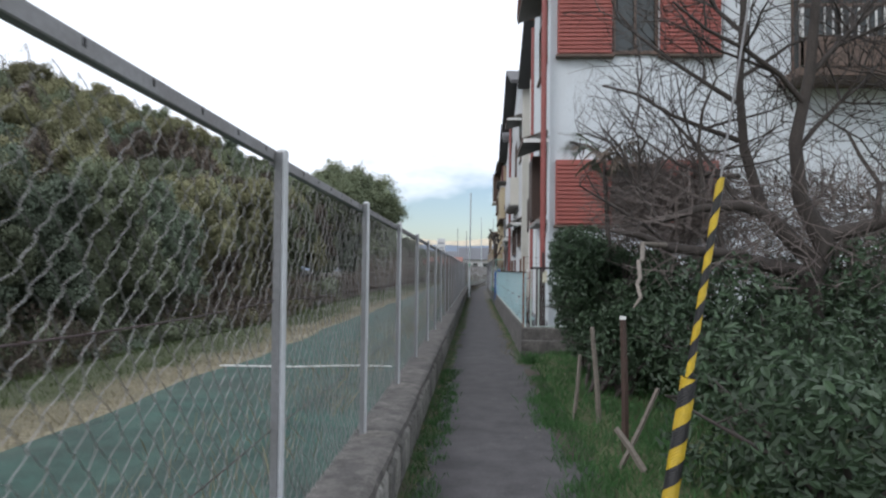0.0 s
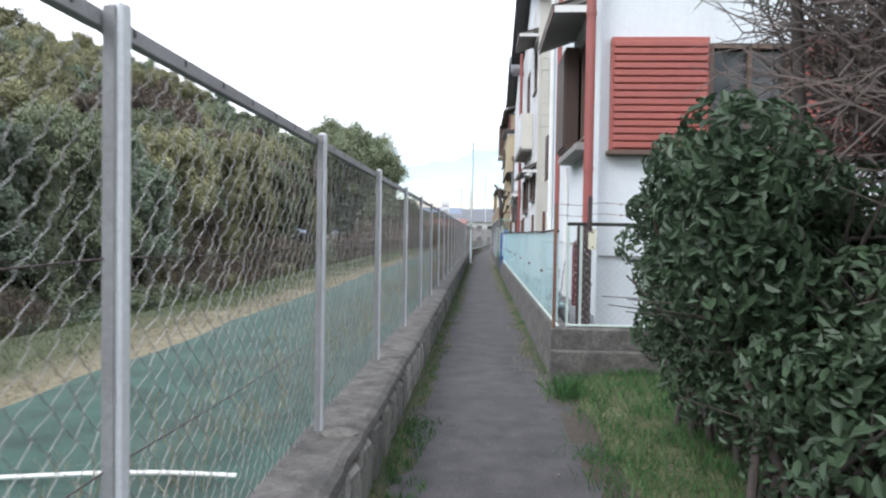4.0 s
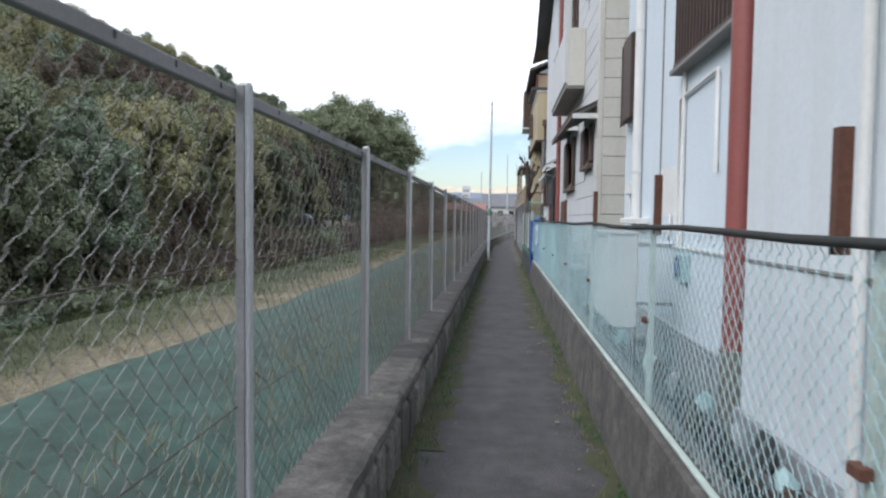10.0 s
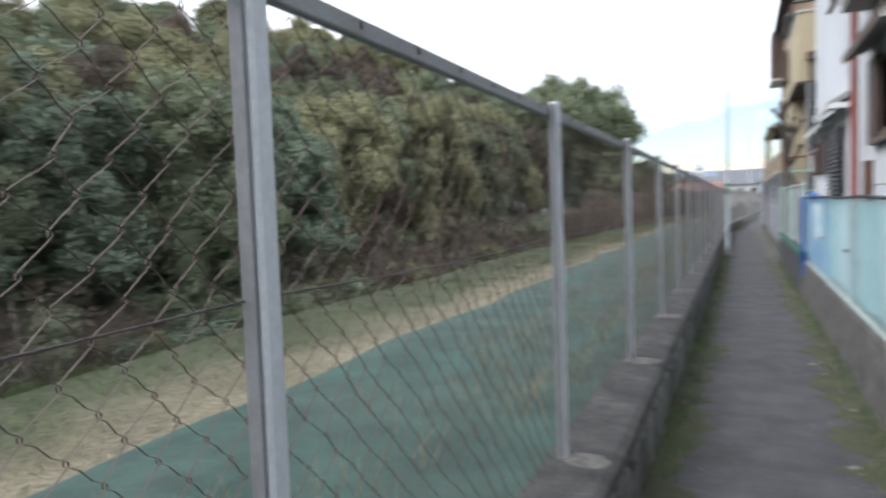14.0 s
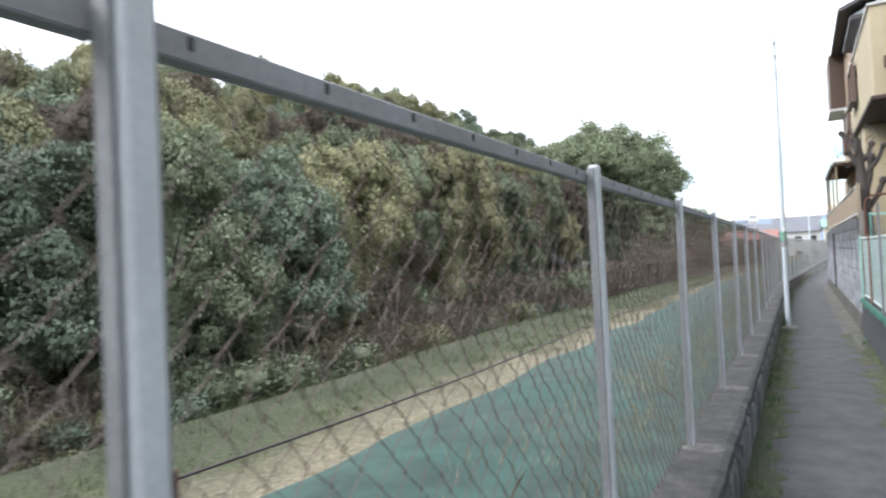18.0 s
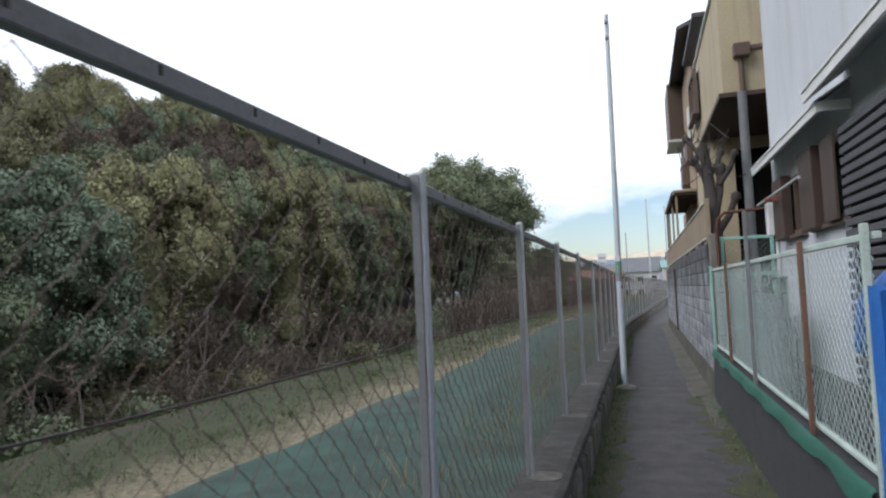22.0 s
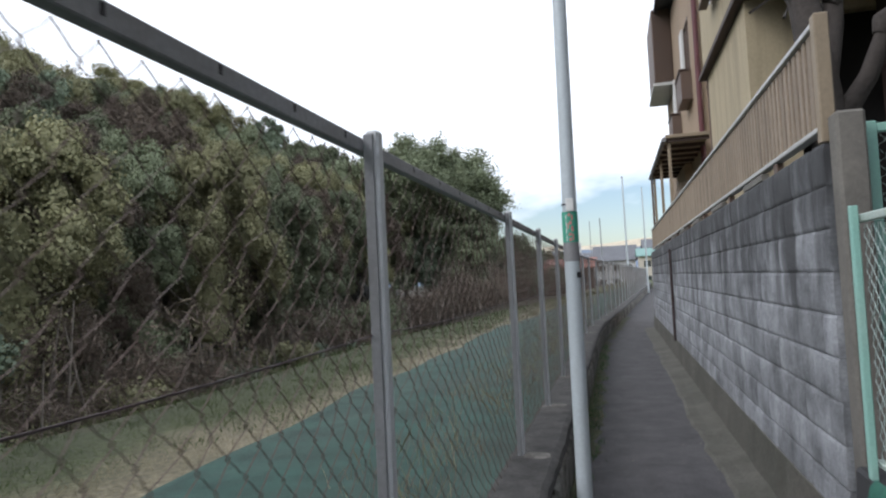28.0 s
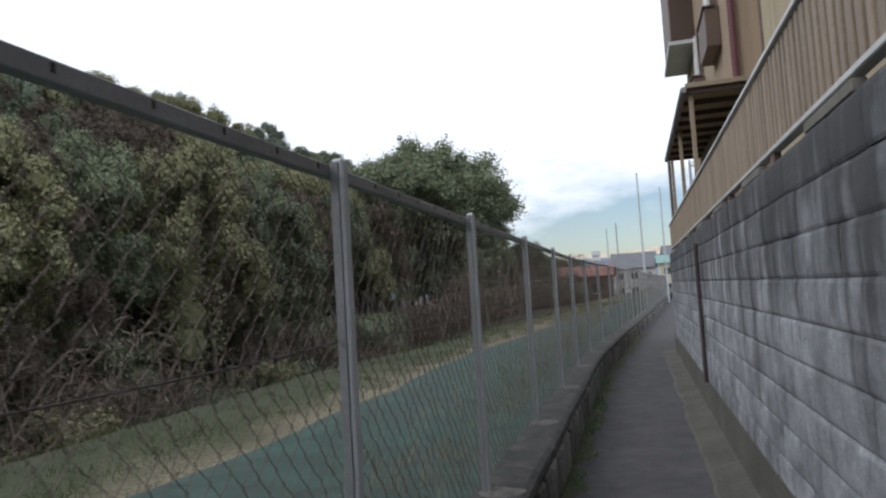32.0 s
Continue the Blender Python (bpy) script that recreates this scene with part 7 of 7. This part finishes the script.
# ---- the steel pole beside the path ----
pole = thing("steel_pole", "tall grey steel pole with green notice wrap on a concrete footing", "pole")
PX, PY = -0.38, 37.2
part("shaft", tube([(PX, PY, 0.0), (PX + 0.005, PY, 1.62)], [0.047, 0.046], 20), "pole_steel", pole, smooth=True)
part("upper_shaft", tube([(PX + 0.005, PY, 1.62), (PX + 0.03, PY - 0.03, 4.9), (PX + 0.035, PY - 0.035, 5.75)], [0.0435, 0.037, 0.032], 18), "pole_steel", pole, smooth=True)
part("collar", tube([(PX + 0.004, PY, 1.62), (PX + 0.004, PY, 1.735)], 0.0468, 20), "rail_steel", pole, "darker weathered band", smooth=True)
wrap = part("notice_wrap", tube([(PX + 0.005, PY, 1.735), (PX + 0.005, PY, 1.92)], 0.0475, 24), "poster_green", pole, "faded green plastic notice wrap", smooth=True)


def curved_mark(a0, a1, z0, z1, radius=0.0485):
    bm = bmesh.new()
    rows = [[bm.verts.new((PX + 0.005 + radius * math.cos(a0 + (a1 - a0) * i / 4), PY + radius * math.sin(a0 + (a1 - a0) * i / 4), z)) for z in (z0, z1)] for i in range(5)]
    for a, b in zip(rows, rows[1:]):
        bm.faces.new((a[0], b[0], b[1], a[1]))
    return bm


for z0, z1, a0, a1 in ((1.892, 1.908, -1.75, -1.45), (1.868, 1.90, -1.35, -1.12), (1.842, 1.862, -1.62, -1.3), (1.815, 1.85, -1.85, -1.68), (1.80, 1.832, -1.4, -1.1), (1.775, 1.79, -1.75, -1.35), (1.748, 1.785, -1.28, -1.08), (1.742, 1.762, -1.7, -1.4)):
    part("mark", curved_mark(a0, a1, z0, z1), "poster_red", wrap, "faded red lettering")
for z0 in (1.745, 1.79, 1.83, 1.87):
    part("mark", curved_mark(-2.05, -1.93, z0, z0 + 0.03), "white_trim", wrap)
part("band", tube([(PX + 0.005, PY, 1.96), (PX + 0.005, PY, 1.97)], 0.0455, 20), "black", pole, smooth=True)
part("tag", box(PX - 0.012, PY - 0.054, 1.922, PX + 0.036, PY - 0.044, 2.0, 0.003), "white_trim", pole, "small white tag")
part("clamp", curved_mark(-1.0, 0.1, 1.52, 1.555, 0.0485), "black", pole, "black clamp plate")
for z in (5.35, 5.6):
    part("arm", box(PX + 0.0, PY - 0.09, z, PX + 0.06, PY + 0.05, z + 0.05, 0.006), "rail_steel", pole)
foot = bmesh.new()
bmesh.ops.create_icosphere(foot, subdivisions=2, radius=0.17, matrix=Matrix.Translation((PX + 0.02, PY, 0.0)) @ Matrix.Diagonal((1, 1.15, 0.5, 1)))
for v in foot.verts:
    v.co += Vector((0.03, 0.03, 0.02)) * noise.noise(v.co * 9)
part("footing", foot, "mortar", pole, "rough concrete footing", smooth=True)

# poles further along
for x, y, h, r, label, m in ((0.55, 74.0, 7.2, 0.06, "slim grey steel pole standing beside the far path", "pole_steel"), (2.2, 88, 8.2, 0.07, "slim grey pole beyond the path's end", "pole_steel"), (-1.6, 112, 8.0, 0.08, "distant slim pole above the roofs", "far_grey"), (-4.4, 160, 11.5, 0.09, "distant slim pole above the roofs", "far_grey")):
    p = thing("steel_pole", label, "pole", group="far poles")
    part("shaft", tube([(x, y, 0), (x - 0.04, y, h)], [r, r * 0.7], 10), m, p, smooth=True)
    part("cap", tube([(x - 0.04, y, h), (x - 0.04, y, h + 0.08)], [r * 0.8, r * 0.5], 10), "rail_steel", p)
up = thing("utility_pole", "concrete utility pole with crossarms and transformer at the path's end", "utility pole")
UX, UY = 5.0, 96.0
part("shaft", tube([(UX, UY, 0), (UX, UY, 11.3)], [0.17, 0.1], 12), "far_grey", up, smooth=True)
for z, w in ((10.8, 1.0), (9.6, 0.8), (7.6, 0.6)):
    part("crossarm", box(UX - 0.1, UY - 0.06, z, UX + w, UY + 0.06, z + 0.1, 0.01), "rail_steel", up)
for q in range(3):
    part("insulator", tube([(UX + 0.2 + 0.35 * q, UY, 10.9), (UX + 0.2 + 0.35 * q, UY, 11.15)], 0.05, 8), "white_trim", up)
part("transformer", tube([(UX + 0.35, UY - 0.1, 8.3), (UX + 0.35, UY - 0.1, 9.2)], 0.24, 12), "far_grey", up, smooth=True)
cables = thing("overhead_cables", "thin overhead cables running to the utility pole", "cable")
for q in range(3):
    part("cable", tube([(UX + 0.2 + 0.3 * q + (14 - 2 * q) * s / 10, UY - 70 * s / 10, 11.1 - 2.2 * math.sin(math.pi * s / 10) * 0.5 - q * 0.25) for s in range(11)], 0.012, 4), "black", cables)

# ---- far houses, car and hills ----
def far_house(label, x, y, w, d, h, wall, roof, rise=1.6, along="x", windows=3):
    hs = thing("house", label, "house", group="far houses")
    part("wall", box(x, y, -1.5, x + w, y + d, h, 0.02), wall, hs)
    gable_roof(hs, x, x + w, y, y + d, h + 0.12, rise, 0.5, roof, along)
    for q in range(windows):
        u = x + w * (q + 0.5) / windows
        for z in ([h - 1.9] if h < 4 else [h - 1.9, h - 4.6]):
            wn_ = part("window", box(u - 0.6, y - 0.03, z, u + 0.6, y - 0.005, z + 1.1, 0.01), "glass", hs)
            part("window_frame", box(u - 0.68, y - 0.05, z - 0.08, u + 0.68, y - 0.031, z, 0.005), "far_white", wn_)
    return hs


far_house("low brown house with a wide red-brown roof beyond the fence", -11.5, 118, 8.6, 7, 2.5, "brown_metal", "red_roof", 1.3)
far_house("grey-roofed house among the far roofs", -14, 172, 9.5, 8, 4.0, "far_grey", "far_roof", 2.2)
far_house("white house with steep grey roof beyond the lane's end", -4.0, 168, 7.5, 8, 4.2, "far_white", "far_roof", 3.0)
far_house("cream house with green roof at the end of the lane", 4.0, 160, 8.0, 8, 4.6, "far_cream", "far_green", 1.5)
far_house("white house with grey roof behind the cream one", 6.0, 186, 9.0, 8, 7.0, "far_white", "far_roof", 2.0)
far_house("pale apartment house among the far roofs", -16, 230, 14.0, 10, 6.5, "far_white", "far_roof", 1.6, windows=5)
far_house("grey house among the far roofs", 14, 200, 12.0, 10, 6.0, "far_grey", "far_roof", 2.0, windows=4)
tower = thing("tower_block", "distant pale tower block before the hills", "building")
part("wall", box(-52, 900, -2, -42, 912, 44, 0.2), "far_white", tower)
for q in range(6):
    part("window_band", box(-51, 899.7, 4 + q * 6.5, -43, 899.95, 6.5 + q * 6.5), "far_grey", tower)
car = thing("car", "small dark car parked at the far end of the path", "car")
cx, cy = 4.9, 104.0
body = bmesh.new()
prof = [(-0.85, 0.3), (-0.85, 0.85), (-0.75, 0.98), (-0.62, 1.5), (0.62, 1.5), (0.75, 0.98), (0.85, 0.85), (0.85, 0.3)]
rows = [[body.verts.new((cx + px * s, cy + yy, pz if pz < 1.0 else 0.98 + (pz - 0.98) * t)) for px, pz in prof] for yy, s, t in ((0, 0.94, 0.1), (0.7, 1.0, 0.15), (1.3, 1.0, 1.0), (2.9, 1.0, 1.0), (3.5, 0.97, 0.2))]
for a, b in zip(rows, rows[1:]):
    for q in range(len(prof) - 1):
        body.faces.new((a[q], a[q + 1], b[q + 1], b[q]))
body.faces.new(rows[0][::-1])
body.faces.new(rows[-1])
part("body", body, "black", car, smooth=False)
part("windscreen", box(cx - 0.6, cy + 0.98, 1.0, cx + 0.6, cy + 1.02, 1.4, 0.02), "glass", car)
for sx in (-0.62, 0.62):
    part("headlight", box(cx + sx - 0.14, cy - 0.02, 0.62, cx + sx + 0.14, cy + 0.02, 0.76, 0.02), "white_trim", car)
for sx in (-0.78, 0.78):
    for sy in (0.7, 2.8):
        wh = part("wheel", tube([(cx + sx - 0.09, cy + sy, 0.3), (cx + sx + 0.09, cy + sy, 0.3)], 0.3, 14), "black", car)
        part("rim", tube([(cx + sx - 0.1, cy + sy, 0.3), (cx + sx + 0.1, cy + sy, 0.3)], 0.18, 12), "pale_metal", wh)
part("number_plate", box(cx - 0.17, cy - 0.03, 0.42, cx + 0.17, cy - 0.01, 0.52), "white_trim", car)


def ridge(name, label, y, x0, x1, height, seed, material, deep=400):
    bm = bmesh.new()
    n = 60
    top, low, back = [], [], []
    for i in range(n + 1):
        x = x0 + (x1 - x0) * i / n
        h = height * (0.62 + 0.3 * noise.noise((x * 0.0022, seed, 0)) + 0.12 * noise.noise((x * 0.008, seed, 3)) + 0.03 * noise.noise((x * 0.03, seed, 5)))
        low.append(bm.verts.new((x, y, -5)))
        top.append(bm.verts.new((x, y + deep * 0.4, max(h, 4))))
        back.append(bm.verts.new((x, y + deep, -5)))
    for i in range(n):
        bm.faces.new((low[i], low[i + 1], top[i + 1], top[i]))
        bm.faces.new((top[i], top[i + 1], back[i + 1], back[i]))
    solid(name, bm, material, label, "hills", kind="structure", smooth=True)


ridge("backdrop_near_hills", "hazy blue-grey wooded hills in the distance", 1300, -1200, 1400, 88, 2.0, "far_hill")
ridge("backdrop_far_ridge", "pale sunlit ridge in the far distance", 2300, -2200, 2400, 190, 7.0, "far_sunlit", 600)


# ---- pieces of walls, last ----
def stone_piece(seed, w, h, d):
    """An irregular, slightly cushioned facing stone with its back at x = 0."""
    r = np.random.default_rng(seed)
    rim = [(0.06, 0.0), (0.9, 0.03), (1.0, 0.55), (0.93, 1.0), (0.1, 0.96), (0.0, 0.45)]
    bm = bmesh.new()
    pts = [((a + r.normal(0, 0.04)) * w, (b + r.normal(0, 0.04)) * h) for a, b in rim]
    back = [bm.verts.new((0, a, b)) for a, b in pts]
    edge = [bm.verts.new((d * 0.6, a, b)) for a, b in pts]
    cy, cz = w / 2, h / 2
    face = [bm.verts.new((d * (0.9 + 0.25 * r.random()), cy + (a - cy) * 0.86, cz + (b - cz) * 0.84)) for a, b in pts]
    n = len(pts)
    for k in range(n):
        j = (k + 1) % n
        bm.faces.new((back[k], back[j], edge[j], edge[k]))
        bm.faces.new((edge[k], edge[j], face[j], face[k]))
    bm.faces.new(face)
    return finish(bm, "stone", "stone")


STONES = [stone_piece(s, w, 0.318, 0.045) for s, w in ((1, 0.22), (2, 0.30), (3, 0.38), (4, 0.27), (5, 0.34))]
WIDTHS = (0.22, 0.30, 0.38, 0.27, 0.34)
srng = np.random.default_rng(9)
y, count = -1.5, 0
rest_v, rest_f = [], []
while y < 92:
    k = int(srng.integers(0, 5))
    m = Matrix.Translation((WALL_FACE - 0.051 + bend(y), y, -0.01 + 0.016 * srng.random())) @ Matrix.Rotation(srng.normal(0, 0.03), 4, "X")
    if count < 290:
        ob = part("stone", STONES[k], "", low_wall)
        ob.matrix_basis = m
    else:
        at = len(rest_v)
        rest_v += [tuple(m @ v.co) for v in STONES[k].vertices]
        rest_f += [tuple(at + i for i in p.vertices) for p in STONES[k].polygons]
    count += 1
    y += WIDTHS[k] + 0.022
if rest_v:
    part("stone_rest", mesh_of("stone_rest", rest_v, rest_f, "stone"), "", low_wall)["kind"] = "stuff"

# concrete blocks
def block_piece(length):
    """A split-faced block: its face bulges gently and falls back to the joints."""
    bm = bmesh.new()
    rows = []
    for i, y in enumerate((0.003, 0.02, 0.06, length - 0.06, length - 0.02, length - 0.003)):
        row = []
        for j, z in enumerate((0.002, 0.018, 0.06, 0.14, 0.178, 0.195)):
            fall = 0.009 * (j in (0, 5)) + 0.003 * (j in (1, 4)) + 0.009 * (i in (0, 5)) + 0.002 * (i in (1, 4))
            row.append(bm.verts.new((fall, y, z)))
        rows.append(row)
    for a, b in zip(rows, rows[1:]):
        for j in range(5):
            bm.faces.new((a[j], a[j + 1], b[j + 1], b[j]))
    edge = [rows[0][j] for j in range(6)] + [rows[i][5] for i in range(1, 6)] + [rows[5][j] for j in range(4, -1, -1)] + [rows[i][0] for i in range(4, 0, -1)]
    back = [bm.verts.new((0.1, v.co.y, v.co.z)) for v in edge]
    for k in range(len(edge)):
        q = (k + 1) % len(edge)
        bm.faces.new((edge[k], edge[q], back[q], back[k]))
    bmesh.ops.recalc_face_normals(bm, faces=bm.faces)
    return finish(bm, "block", "block")


BLOCK, HALF = block_piece(0.40), block_piece(0.20)
COURSE = 0.197
rest_v, rest_f, count = [], [], 0
for column in range(42):
    for course in range(10):
        y = BLOCK_Y0 + column * 0.40 + (0.20 if course % 2 else 0)
        if y + 0.40 > BLOCK_Y1:
            continue
        m = Matrix.Translation((BLOCK_X + 0.002 * srng.normal(), y, 0.114 + course * COURSE)) @ Matrix.Rotation(0.004 * srng.normal(), 4, "Z")
        if count < 300:
            ob = part("block", BLOCK, "", block_wall)
            ob.matrix_basis = m
            count += 1
        else:
            at = len(rest_v)
            rest_v += [tuple(m @ v.co) for v in BLOCK.vertices]
            rest_f += [tuple(at + i for i in p.vertices) for p in BLOCK.polygons]
for course in range(1, 10, 2):
    ob = part("block", HALF, "", block_wall)
    ob.location = (BLOCK_X, BLOCK_Y0, 0.114 + course * COURSE)
part("block_rest", mesh_of("block_rest", rest_v, rest_f, "block"), "", block_wall)["kind"] = "stuff"
